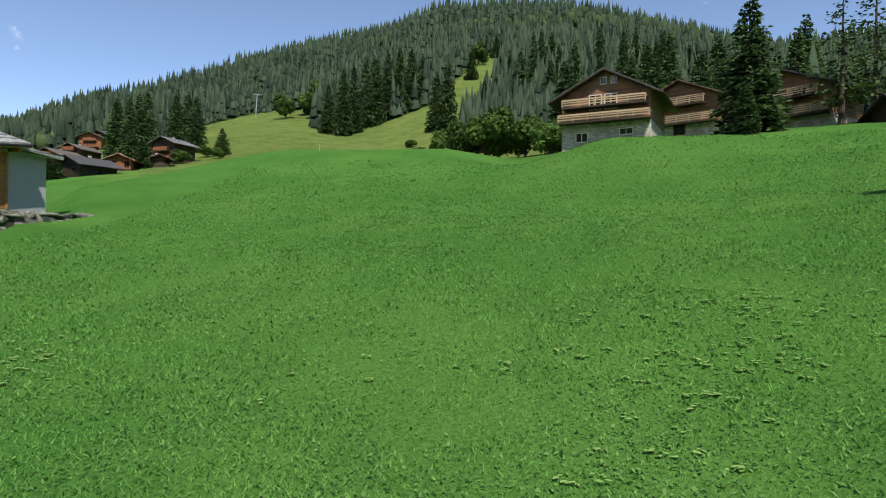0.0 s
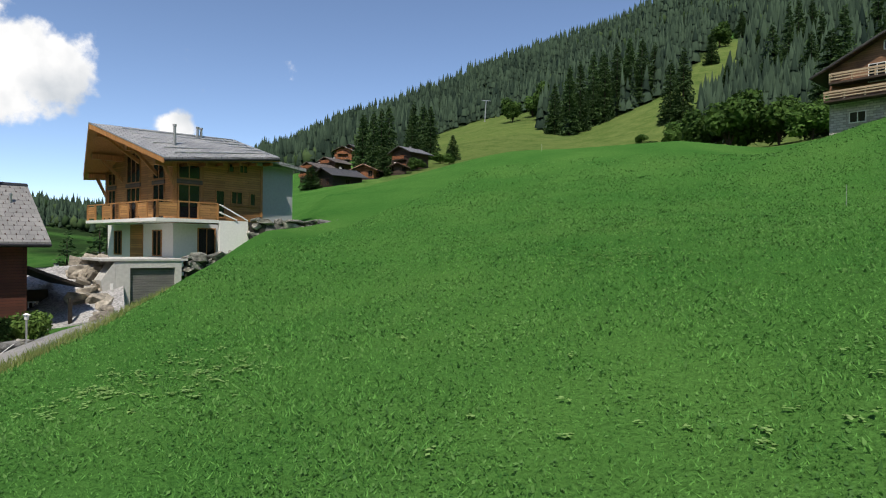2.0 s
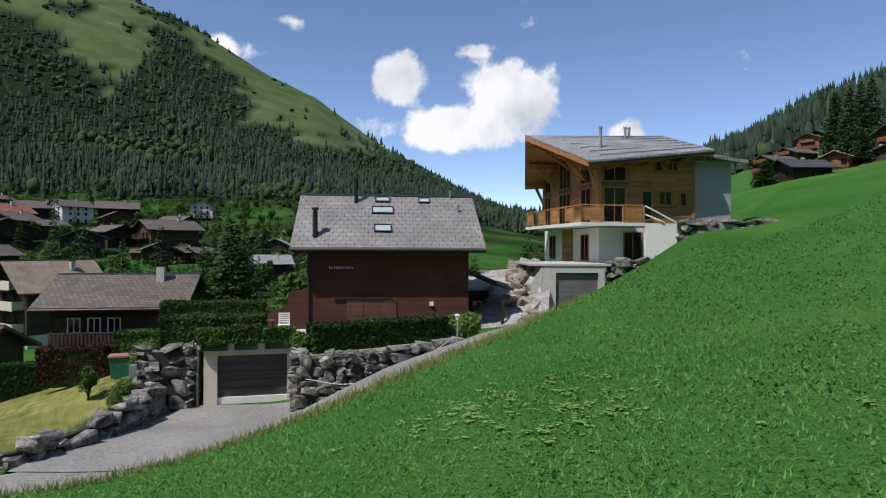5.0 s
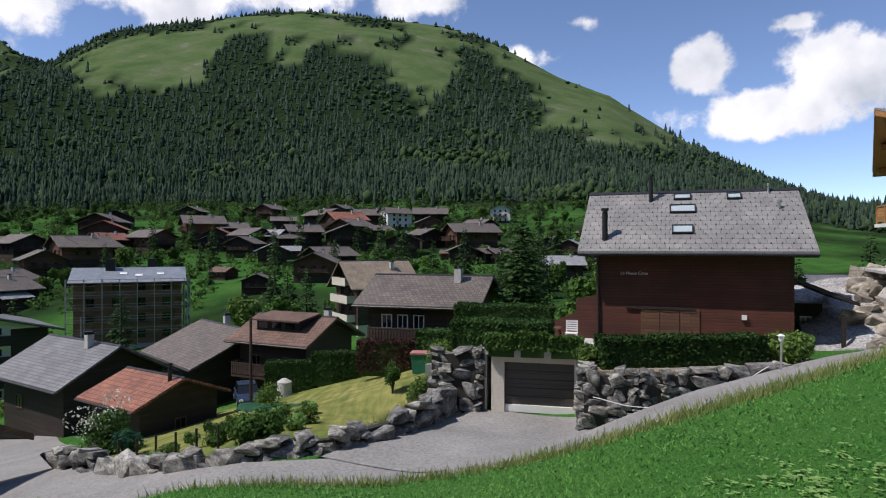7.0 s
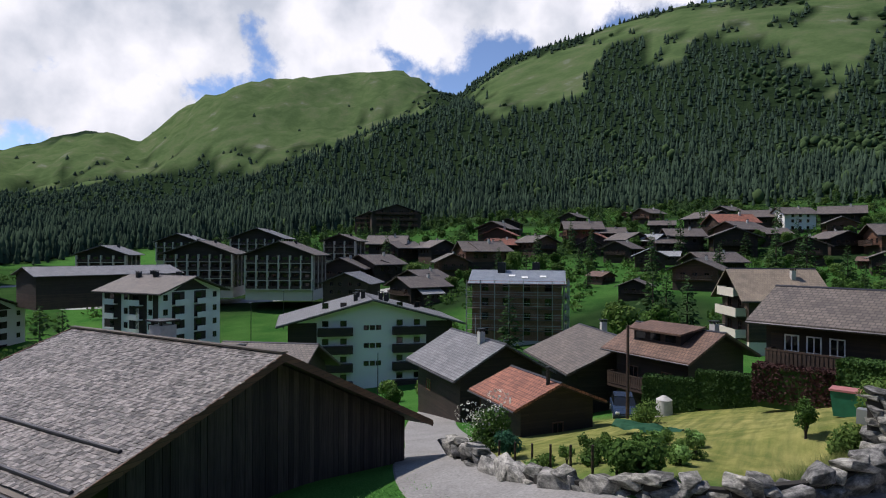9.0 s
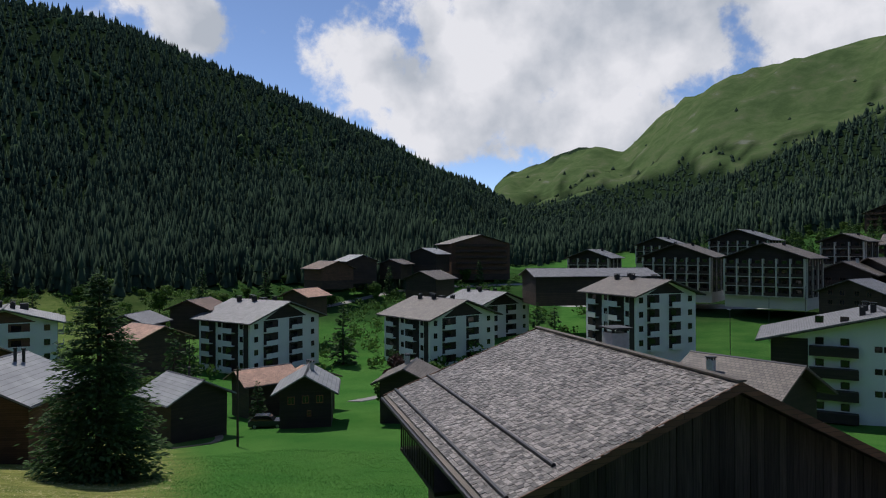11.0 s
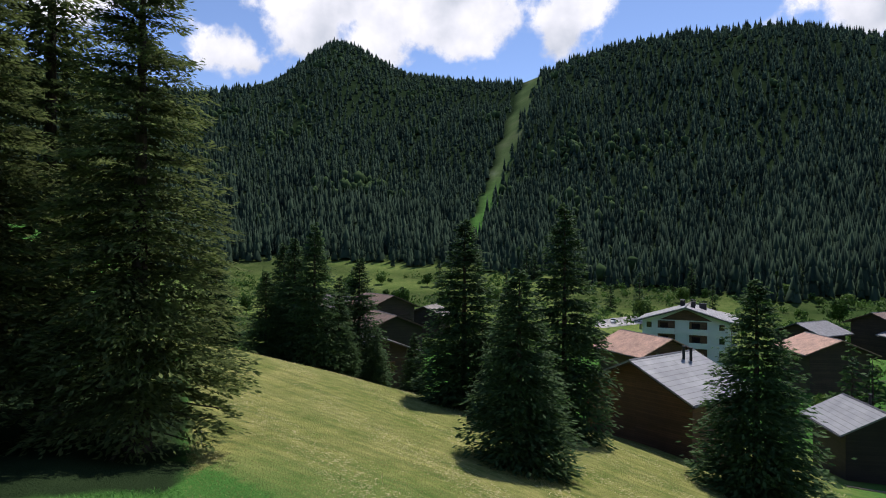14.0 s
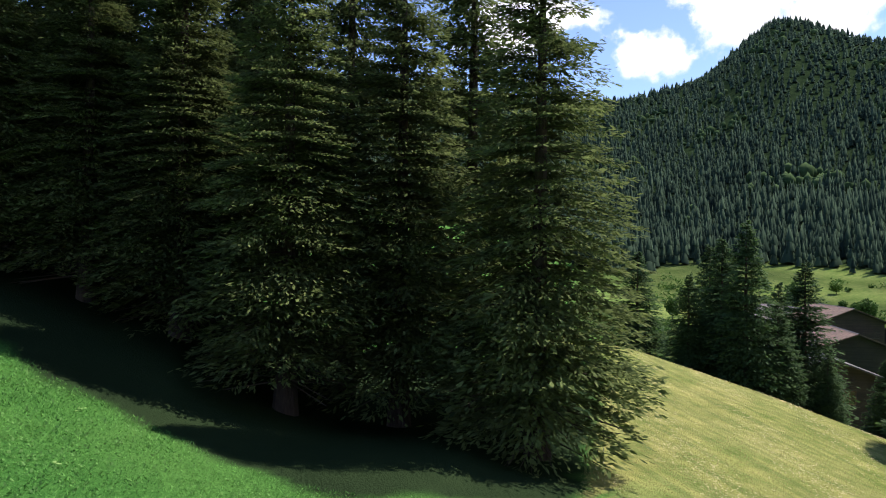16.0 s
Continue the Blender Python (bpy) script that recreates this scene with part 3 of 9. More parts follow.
        if -25 < sg < 26 and 100 < d < 430:
            GARDEN[i, j] = 0.25 + 0.3 * max(0, n1)
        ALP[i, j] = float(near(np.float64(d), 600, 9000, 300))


def build_land():
    n, k = NAZ, len(DIST)
    co = np.stack([GX, GY, HEIGHT], -1).reshape(-1, 3)
    ii, jj = np.meshgrid(np.arange(n), np.arange(k - 1), indexing="ij")
    i2 = (ii + 1) % n
    f = np.stack([ii * k + jj, ii * k + jj + 1, i2 * k + jj + 1, i2 * k + jj], -1).reshape(-1, 4)[:, ::-1]
    me = bpy.data.meshes.new("ground")
    me.from_pydata(co.tolist(), [], f.tolist())
    me.polygons.foreach_set("use_smooth", [True] * len(me.polygons))
    cover = me.color_attributes.new("cover", "FLOAT_COLOR", "POINT")
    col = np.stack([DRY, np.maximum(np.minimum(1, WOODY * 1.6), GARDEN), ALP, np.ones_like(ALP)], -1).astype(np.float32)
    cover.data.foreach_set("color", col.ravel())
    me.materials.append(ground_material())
    me.validate()
    return tagged(new("ground", me), "green alpine meadow rising to wooded mountain slopes", "ground", kind="structure")


build_land()


# ---- builders ----
def box(bm, x0, x1, y0, y1, z0, z1, m=None):
    vs = [bm.verts.new((x, y, z)) for x in (x0, x1) for y in (y0, y1) for z in (z0, z1)]
    for q in ((0, 1, 3, 2), (4, 6, 7, 5), (0, 4, 5, 1), (2, 3, 7, 6), (0, 2, 6, 4), (1, 5, 7, 3)):
        bm.faces.new([vs[i] for i in q])
    if m is not None:
        bmesh.ops.transform(bm, matrix=m, verts=vs)
    return vs


def prism(bm, outline, vec):
    """Extrude a flat outline (list of 3D points) by vec."""
    a = [bm.verts.new(p) for p in outline]
    b = [bm.verts.new(Vector(p) + Vector(vec)) for p in outline]
    n = len(a)
    bm.faces.new(a)
    bm.faces.new(b[::-1])
    for i in range(n):
        bm.faces.new((a[i], b[i], b[(i + 1) % n], a[(i + 1) % n]))
    return a + b


def rod(bm, p, q, r, sides=8, r2=None):
    """A round bar from p to q."""
    p, q = Vector(p), Vector(q)
    w = (q - p).normalized()
    u = w.orthogonal().normalized()
    v = w.cross(u)
    r2 = r if r2 is None else r2
    a = [bm.verts.new(p + (u * math.cos(k * 6.2832 / sides) + v * math.sin(k * 6.2832 / sides)) * r) for k in range(sides)]
    b = [bm.verts.new(q + (u * math.cos(k * 6.2832 / sides) + v * math.sin(k * 6.2832 / sides)) * r2) for k in range(sides)]
    for k in range(sides):
        bm.faces.new((a[k], a[(k + 1) % sides], b[(k + 1) % sides], b[k]))
    bm.faces.new(a[::-1]), bm.faces.new(b)


def metres_uv(me):
    """UVs in metres: u along the level, v up the face."""
    uv = me.uv_layers.new(name="metres")
    for p in me.polygons:
        n = p.normal
        u = Vector((-n.y, n.x, 0))
        u = u.normalized() if u.length > 1e-4 else Vector((1, 0, 0))
        v = n.cross(u)
        for li in p.loop_indices:
            c = me.vertices[me.loops[li].vertex_index].co
            uv.data[li].uv = (c.dot(u), c.dot(v))


def mesh_of(name, bm, material):
    bmesh.ops.recalc_face_normals(bm, faces=bm.faces)
    me = bpy.data.meshes.new(name)
    bm.to_mesh(me)
    bm.free()
    metres_uv(me)
    for m in (material if isinstance(material, (list, tuple)) else [material]):
        me.materials.append(M[m] if isinstance(m, str) else m)
    return me


def part(name, bm, material, parent=None, label=""):
    ob = new(name, mesh_of(name, bm, material))
    if parent:
        ob.parent = parent
    return tagged(ob, label)


def thing(name, label, category, group="", m=None, kind=""):
    ob = tagged(new(name), label, category, group, kind)
    if m is not None:
        ob.matrix_basis = m
    return ob


def spot(bearing, d, turn=0.0, z=None, sink=0.0):
    """A pose on the land; turn is measured from facing the meadow's middle."""
    x, y = at(bearing, d)
    return pose(x, y, (ground(x, y) if z is None else z) - sink, 0, 0, bearing + turn)


SIDE = {"S": (0, -1), "N": (0, 1), "E": (1, 0), "W": (-1, 0)}


def side_pose(side, w, dp, u, z):
    """Pose on a wall: local x along the wall (to its right, seen from outside), y into it, z up."""
    if side == "S":
        return pose(u, -dp / 2, z, 0, 0, 0)
    if side == "N":
        return pose(-u, dp / 2, z, 0, 0, 180)
    if side == "E":
        return pose(w / 2, u, z, 0, 0, 90)
    return pose(-w / 2, -u, z, 0, 0, -90)


def window(parent, m, ww, hh, frame_mat="wood_brown", glass="glass", bars=1, shutters=None, sill=None):
    bm = bmesh.new()
    t = 0.07
    ring = []
    for y in (-0.06, 0.05):
        for e in (0.0, t):
            ring.append([bm.verts.new(m @ Vector((x, y, z))) for x, z in ((-ww / 2 + e, e), (ww / 2 - e, e), (ww / 2 - e, hh - e), (-ww / 2 + e, hh - e))])
    for k in range(4):
        j = (k + 1) % 4
        for p, q in ((0, 1), (2, 3), (0, 2), (1, 3)):
            bm.faces.new((ring[p][k], ring[p][j], ring[q][j], ring[q][k]))
    win = part("window", bm, frame_mat, parent)
    for k in range(1, bars + 1):
        x = -ww / 2 + k * ww / (bars + 1)
        bm = bmesh.new()
        box(bm, x - 0.03, x + 0.03, -0.045, 0.05, t, hh - t, m)
        part("glazing_bar", bm, frame_mat, win)
    bm = bmesh.new()
    box(bm, -ww / 2 + t * 0.5, ww / 2 - t * 0.5, -0.015, 0.06, t * 0.5, hh - t * 0.5, m)
    part("pane", bm, glass, win)
    if shutters:
        for s in (-1, 1):
            bm = bmesh.new()
            xs = s * (ww / 2 + ww * 0.25 + 0.03)
            box(bm, xs - ww * 0.25, xs + ww * 0.25, -0.05, -0.004, 0, hh, m)
            box(bm, xs - ww * 0.25 + 0.04, xs + ww * 0.25 - 0.04, -0.07, -0.05, hh * 0.18, hh * 0.24, m)
            box(bm, xs - ww * 0.25 + 0.04, xs + ww * 0.25 - 0.04, -0.07, -0.05, hh * 0.76, hh * 0.82, m)
            part("shutter", bm, shutters, win)
    if sill:
        bm = bmesh.new()
        box(bm, -ww / 2 - 0.06, ww / 2 + 0.06, -0.12, 0.02, -0.07, 0, m)
        part("sill", bm, sill, win)
    return win


def balcony(parent, m, ln, deep=1.2, rail=1.0, mat="wood_dark", slab="wood_dark", style="boards"):
    """A balcony along a wall; m: the wall pose at the floor's middle."""
    bm = bmesh.new()
    box(bm, -ln / 2, ln / 2, -deep, -0.003, -0.18, 0, m)
    bal = part("balcony", bm, slab, parent)
    bm = bmesh.new()
    if style == "solid":
        box(bm, -ln / 2, ln / 2, -deep - 0.06, -deep, -0.1, rail, m)
        for s in (-1, 1):
            x = s * (ln / 2 - 0.03)
            box(bm, x - 0.03, x + 0.03, -deep, -0.003, 0, rail, m)
    else:
        for s in (-1, 1):
            x = s * (ln / 2 - 0.04)
            box(bm, x - 0.04, x + 0.04, -deep, -0.003, rail - 0.1, rail, m)
            box(bm, x - 0.04, x + 0.04, -deep + 0.02, -deep + 0.1, 0, rail, m)
        box(bm, -ln / 2, ln / 2, -deep - 0.05, -deep + 0.03, rail - 0.1, rail, m)
        if style == "boards":
            n = max(3, int(ln / 0.22))
            for k in range(n):
                x = -ln / 2 + (k + 0.5) * ln / n
                box(bm, x - 0.08, x + 0.08, -deep - 0.03, -deep + 0.004, 0.08, rail - 0.1, m)
        else:
            for k in range(3):
                box(bm, -ln / 2, ln / 2, -deep - 0.03, -deep, 0.15 + 0.26 * k, 0.26 + 0.26 * k, m)
            n = max(2, int(ln / 1.5))
            for k in range(n + 1):
                x = -ln / 2 + 0.06 + k * (ln - 0.12) / n
                box(bm, x - 0.05, x + 0.05, -deep, -deep + 0.09, 0, rail, m)
    part("railing", bm, mat, bal)
    return bal


def chimney(parent, x, y, z0, z1, wide=0.5, mat="concrete", cap=True):
    bm = bmesh.new()
    box(bm, x - wide / 2, x + wide / 2, y - wide / 2, y + wide / 2, z0, z1)
    ch = part("chimney", bm, mat, parent)
    if cap:
        bm = bmesh.new()
        for sx in (-1, 1):
            for sy in (-1, 1):
                px, py = x + sx * wide * 0.38, y + sy * wide * 0.38
                box(bm, px - 0.05, px + 0.05, py - 0.05, py + 0.05, z1, z1 + 0.18)
        box(bm, x - wide * 0.65, x + wide * 0.65, y - wide * 0.65, y + wide * 0.65, z1 + 0.18, z1 + 0.25)
        part("chimney_cap", bm, "metal_dark", ch)
    return ch


def flue(parent, x, y, z0, z1, r=0.12, mat="metal_dark"):
    bm = bmesh.new()
    rod(bm, (x, y, z0), (x, y, z1), r, 12)
    rod(bm, (x, y, z1 + 0.06), (x, y, z1 + 0.2), r * 1.35, 12)
    rod(bm, (x, y, z1 - 0.02), (x, y, z1 + 0.08), r * 0.8, 12)
    return part("flue", bm, mat, parent)


def gable_roof(parent, w, dp, h, pitch, over, gover, mat, thick=0.22, taper=0.0, fascia="wood_dark"):
    """Two slopes with thickness; ridge along x, shorter than the eaves by taper at each end."""
    tp = math.tan(radians(pitch))
    zr = h + (dp / 2) * tp
    x0, x1 = -w / 2 - gover, w / 2 + gover
    for s in (-1, 1):
        run = dp / 2 + over
        ye, ze = s * run, zr - run * tp
        bm = bmesh.new()
        prism(bm, [(x0 + taper, 0.0, zr + thick * 0.3), (x1 - taper, 0.0, zr + thick * 0.3), (x1, ye, ze + thick * 0.3), (x0, ye, ze + thick * 0.3)], (0, 0, thick * 0.7))
        roof = part("roof", bm, mat, parent)
        bm = bmesh.new()
        prism(bm, [(x0 + 0.03 + taper, 0.0, zr - 0.02), (x1 - 0.03 - taper, 0.0, zr - 0.02), (x1 - 0.03, ye - s * 0.03, ze - 0.02), (x0 + 0.03, ye - s * 0.03, ze - 0.02)], (0, 0, thick * 0.3 + 0.016))
        part("soffit", bm, fascia, roof)
        bm = bmesh.new()
        rod(bm, (x0, ye + s * 0.06, ze + thick * 0.35), (x1, ye + s * 0.06, ze + thick * 0.35), 0.07, 6)
        part("gutter", bm, "metal_dark", roof)
    bm = bmesh.new()
    for s in (-1, 1):
        prism(bm, [(x0 + taper - 0.01, 0, zr + thick + 0.012), (x1 - taper + 0.01, 0, zr + thick + 0.012), (x1 - taper + 0.01, s * 0.16, zr + thick + 0.012 - 0.16 * tp), (x0 + taper - 0.01, s * 0.16, zr + thick + 0.012 - 0.16 * tp)], (0, 0, 0.03))
    part("ridge_cap", bm, "metal_dark", parent)
    return zr


def gable_walls(parent, w, dp, h, pitch, mat, base=0.0, base_mat="plaster", sink=2.0, gable_mat=None):
    tp = math.tan(radians(pitch))
    if base > -sink + 0.1:
        bm = bmesh.new()
        box(bm, -w / 2 + 0.02, w / 2 - 0.02, -dp / 2 + 0.02, dp / 2 - 0.02, -sink, base)
        part("base_wall", bm, base_mat, parent)
    bm = bmesh.new()
    prism(bm, [(-w / 2, -dp / 2, base), (-w / 2, dp / 2, base), (-w / 2, dp / 2, h), (-w / 2, 0, h + dp / 2 * tp), (-w / 2, -dp / 2, h)], (w, 0, 0))
    return part("wall", bm, mat, parent)


def house(m, label, w=11, dp=9, h=4.6, pitch=22, over=1.2, gover=1.0, mat="wood_dark", base=1.2, base_mat="wood_dark", roof="slate_brown",
          wins=(), bals=(), chims=(), flues=(), name="chalet", category="house", group="", frame_mat="wood_brown", sink=2.5, shutters=None, bal_style="boards", bal_mat="wood_dark", rail=1.0):
    """A gabled house. wins: (side, u, z, width, height); bals: (side, u, z, length); chims: (x, y)."""
    ob = thing(name, label, category, group, m)
    gable_walls(ob, w, dp, h, pitch, mat, base, base_mat, sink)
    tp = math.tan(radians(pitch))
    zr = gable_roof(ob, w, dp, h, pitch, over, gover, roof)
    for side, u, z, ww, hh in wins:
        window(ob, side_pose(side, w, dp, u, z), ww, hh, frame_mat, shutters=shutters, bars=1 if ww < 1.7 else 2)
    for side, u, z, ln in bals:
        balcony(ob, side_pose(side, w, dp, u, z), ln, mat=bal_mat, style=bal_style, rail=rail)
    for x, y in chims:
        z = zr - abs(y) * tp
        chimney(ob, x, y, z - 0.3, z + 1.15)
    for x, y in flues:
        z = zr - abs(y) * tp
        flue(ob, x, y, z - 0.2, z + 1.1)
    return ob


def fill(n):
    return np.random.default_rng(n)


# ---- plants ----
def quads_mesh(name, co, material):
    """Separate four-cornered leaves or sprays from an (n, 4, 3) array."""
    n = len(co)
    me = bpy.data.meshes.new(name)
    me.vertices.add(n * 4)
    me.vertices.foreach_set("co", co.reshape(-1).astype(np.float32))
    me.loops.add(n * 4)
    me.loops.foreach_set("vertex_index", np.arange(n * 4, dtype=np.int32))
    me.polygons.add(n)
    me.polygons.foreach_set("loop_start", np.arange(0, n * 4, 4, dtype=np.int32))
    me.update(calc_edges=True)
    me.materials.append(M[material] if isinstance(material, str) else material)
    return me


def tris_mesh(name, co, idx, material):
    n = len(idx)
    me = bpy.data.meshes.new(name)
    me.vertices.add(len(co))
    me.vertices.foreach_set("co", co.reshape(-1).astype(np.float32))
    me.loops.add(n * 3)
    me.loops.foreach_set("vertex_index", idx.reshape(-1).astype(np.int32))
    me.polygons.add(n)
    me.polygons.foreach_set("loop_start", np.arange(0, n * 3, 3, dtype=np.int32))
    me.update(calc_edges=True)
    me.materials.append(M[material] if isinstance(material, str) else material)
    return me


def spruce_sprays(rng, height, radius, bare, levels, per, sprays, size, droop=0.35, ragged=0.25, slim=1.0, spread=0.14):
    """Drooping whorls of boughs, each hung with short needle sprays."""
    out = []
    for k in range(levels):
        f = (k + rng.random() * 0.6) / levels
        zl = bare + (height * 0.985 - bare) * f
        reach = radius * (1 - f) ** 0.78 * (0.82 + 0.25 * min(1, f * 6)) + 0.12
        for b in range(max(4, int(per * (1 - 0.45 * f)))):
            a = rng.random() * 6.283
            r = reach * (1 - ragged + ragged * 1.35 * rng.random())
            z = zl + (rng.random() - 0.5) * 2.4 * (height - bare) / levels
            rise = 0.10 + 0.35 * f
            n = max(3, int(sprays * (0.35 + 0.65 * r / radius)))
            s = (np.arange(n) + rng.random(n)) / n
            s = 0.12 + 0.88 * s
            bx, bz = r * s, z + r * (rise * s - (droop + 0.25 * (1 - f)) * s ** 2 + 0.16 * s ** 4)
            side = rng.normal(0, 1, n) * spread * r * (0.35 + s)
            base = np.stack([bx * math.cos(a) - side * math.sin(a), bx * math.sin(a) + side * math.cos(a), bz + rng.normal(0, 0.04, n) * size], -1)
            ang = a + np.sign(side + 1e-6) * (0.25 + 0.6 * rng.random(n))
            ln = size * (0.7 + 0.7 * rng.random(n)) * (0.6 + 0.4 * (1 - f))
            wd = ln * (0.28 + 0.2 * rng.random(n)) * slim
            dip = 0.25 - 0.85 * rng.random(n)
            fw = np.stack([np.cos(ang), np.sin(ang), dip], -1) * ln[:, None]
            tilt = rng.normal(0, 0.5, n)
            sd = np.stack([-np.sin(ang) * np.cos(tilt), np.cos(ang) * np.cos(tilt), np.sin(tilt)], -1) * wd[:, None]
            out.append(np.stack([base - 0.15 * fw, base + 0.45 * fw + sd, base + fw, base + 0.45 * fw - sd], 1))
    return np.concatenate(out)


def trunk_mesh(height, r):
    bm = bmesh.new()
    rings, seg, sides = [], 7, 8
    for k in range(seg + 1):
        f = k / seg
        rr, z = r * (1 + 0.5 * max(0, 0.12 - f) / 0.12) * (1 - f) ** 0.8 + 0.012, -0.6 + (height + 0.2) * f
        rings.append([bm.verts.new((rr * math.cos(j * 6.2832 / sides), rr * math.sin(j * 6.2832 / sides), z)) for j in range(sides)])
    for lo, hi in zip(rings, rings[1:]):
        for j in range(sides):
            bm.faces.new((lo[j], lo[(j + 1) % sides], hi[(j + 1) % sides], hi[j]))
    bm.faces.new(rings[0][::-1]), bm.faces.new(rings[-1])
    return bm


def bough_mesh(height, boughs, seed, reach, bare):
    bm = bmesh.new()
    rng = fill(seed)
    for k in range(boughs):
        f = rng.random() ** 1.3
        z, a = bare * 0.5 + (height - bare) * 0.85 * f, rng.random() * 6.283
        l = reach * (1 - f) ** 0.8 * 0.8
        rod(bm, (0, 0, z), (math.cos(a) * l, math.sin(a) * l, z - 0.12 * l), 0.035 * (1.2 - f), 4, 0.008)
    return bm


def spruce(m, height, radius, seed, label, levels=38, per=9, sprays=9, size=0.55, bare=0.6, group="", mat="needles", boughs=30, name="spruce", droop=0.35, slim=1.0, spread=0.14):
    rng = fill(seed)
    ob = thing(name, label, "tree", group, m)
    part("trunk", trunk_mesh(height, height * 0.016 + 0.05), "bark", ob)
    if boughs > 16:
        tagged(part("bough_wood", bough_mesh(height, boughs, seed, radius, bare), "bark", ob), kind="stuff")
    cr = new("crown", quads_mesh("crown", spruce_sprays(rng, height, radius, bare, levels, per, sprays, size, droop, 0.25, slim, spread), mat))
    cr.parent = ob
    return ob


def leaf_cloud(rng, n, blobs, size, hug=0.45):
    """Leaves crowded towards the skins of several overlapping lumps."""
    wts = np.array([b[3] ** 2 for b in blobs])
    pick = rng.choice(len(blobs), n, p=wts / wts.sum())
    b = np.array(blobs)[pick]
    v = rng.normal(0, 1, (n, 3))
    v /= np.linalg.norm(v, axis=1)[:, None]
    r = b[:, 3] * (1 - hug * rng.random(n) ** 1.5)
    r *= 1 + 0.12 * np.sin(v[:, 0] * 9 + b[:, 0] * 3) * np.cos(v[:, 1] * 8 + v[:, 2] * 7)
    c = b[:, :3] + v * r[:, None] * np.array([1, 1, 0.85])
    nv = v + rng.normal(0, 0.5, (n, 3))
    nv /= np.linalg.norm(nv, axis=1)[:, None]
    t = np.cross(nv, rng.normal(0, 1, (n, 3)))
    t /= np.linalg.norm(t, axis=1)[:, None]
    bt = np.cross(nv, t)
    s = (size * (0.6 + 0.8 * rng.random(n)))[:, None]
    return np.stack([c - t * s, c + bt * s * 0.55, c + t * s, c - bt * s * 0.55], 1)


def bush(m, height, radius, seed, label, n=1500, size=0.12, mat="leaves", name="bush", category="bush", group="", stem=0.0, lumps=9):
    rng = fill(seed)
    ob = thing(name, label, category, group, m)
    blobs = []
    for k in range(lumps):
        a, q = rng.random() * 6.283, rng.random() ** 0.5
        rr = radius * (0.38 + 0.25 * rng.random())
        blobs.append((math.cos(a) * q * (radius - rr), math.sin(a) * q * (radius - rr), stem + rr * 0.7 + (height - stem - 1.5 * rr) * rng.random(), rr))
    bm = bmesh.new()
    rod(bm, (0, 0, -0.4), (0, 0, stem + (height - stem) * 0.5), 0.03 + height * 0.018, 7, 0.02)
    for x, y, z, r in blobs[:7]:
        rod(bm, (0, 0, max(0.05, stem * 0.8)), (x, y, z), 0.012 + height * 0.008, 5, 0.008)
    part("trunk" if stem > 0.5 else "stem", bm, "bark", ob)
    cr = new("crown", quads_mesh("crown", leaf_cloud(rng, n, blobs, size), mat))
    cr.parent = ob
    return ob


def hedge(name, m, ln, wide, high, seed, label, mat="hedge", n=9000, size=0.07):
    rng = fill(seed)
    ob = thing(name, label, "hedge", "", m)
    bm = bmesh.new()
    box(bm, -ln / 2 + 0.12, ln / 2 - 0.12, -wide / 2 + 0.12, wide / 2 - 0.12, -0.3, high - 0.14)
    part("core", bm, "hedge", ob)
    # leaves over the clipped faces
    area = np.array([ln * wide, ln * high, ln * high, wide * high, wide * high])
    f = rng.choice(5, n, p=area / area.sum())
    u, v = rng.random(n) - 0.5, rng.random(n)
    c = np.zeros((n, 3))
    nrm = np.zeros((n, 3))
    top = f == 0
    c[top] = np.stack([u[top] * ln, (v[top] - 0.5) * wide, np.full(top.sum(), high)], -1)
    nrm[top] = (0, 0, 1)
    for k, s in ((1, -1), (2, 1)):
        q = f == k
        c[q] = np.stack([u[q] * ln, np.full(q.sum(), s * wide / 2), v[q] * high], -1)
        nrm[q] = (0, s, 0)
    for k, s in ((3, -1), (4, 1)):
        q = f == k
        c[q] = np.stack([np.full(q.sum(), s * ln / 2), u[q] * wide, v[q] * high], -1)
        nrm[q] = (s, 0, 0)
    c -= nrm * (rng.random(n)[:, None] * 0.16) - nrm * 0.05 * np.sin(c[:, :1] * 2.1 + seed)
    nv = nrm + rng.normal(0, 0.55, (n, 3))
    nv /= np.linalg.norm(nv, axis=1)[:, None]
    t = np.cross(nv, rng.normal(0, 1, (n, 3)))
    t /= np.linalg.norm(t, axis=1)[:, None]
    bt = np.cross(nv, t)
    s = (size * (0.6 + 0.8 * rng.random(n)))[:, None]
    lv = new("leaves", quads_mesh("leaves", np.stack([c - t * s, c + bt * s * 0.6, c + t * s, c - bt * s * 0.6], 1), mat))
    lv.parent = ob
    return ob


def rock_mesh(seed, sx, sy, sz, n=16):
    """An angular broken block: the hull of points scattered in a rough box."""
    rng = random.Random(100 + seed)
    bm = bmesh.new()
    for _ in range(n):
        p = [rng.uniform(-1, 1) for _ in range(3)]
        k = rng.randrange(3)
        p[k] = math.copysign(rng.uniform(0.72, 1.0), p[k])
        bm.verts.new((p[0] * 0.5 * sx, p[1] * 0.5 * sy, p[2] * 0.5 * sz))
    hull = bmesh.ops.convex_hull(bm, input=bm.verts[:])
    loose = [v for v in bm.verts if not v.link_faces]
    bmesh.ops.delete(bm, geom=loose, context="VERTS")
    bmesh.ops.bevel(bm, geom=bm.edges[:], offset=0.018, segments=1, affect="EDGES")
    return mesh_of("boulder", bm, "stone")


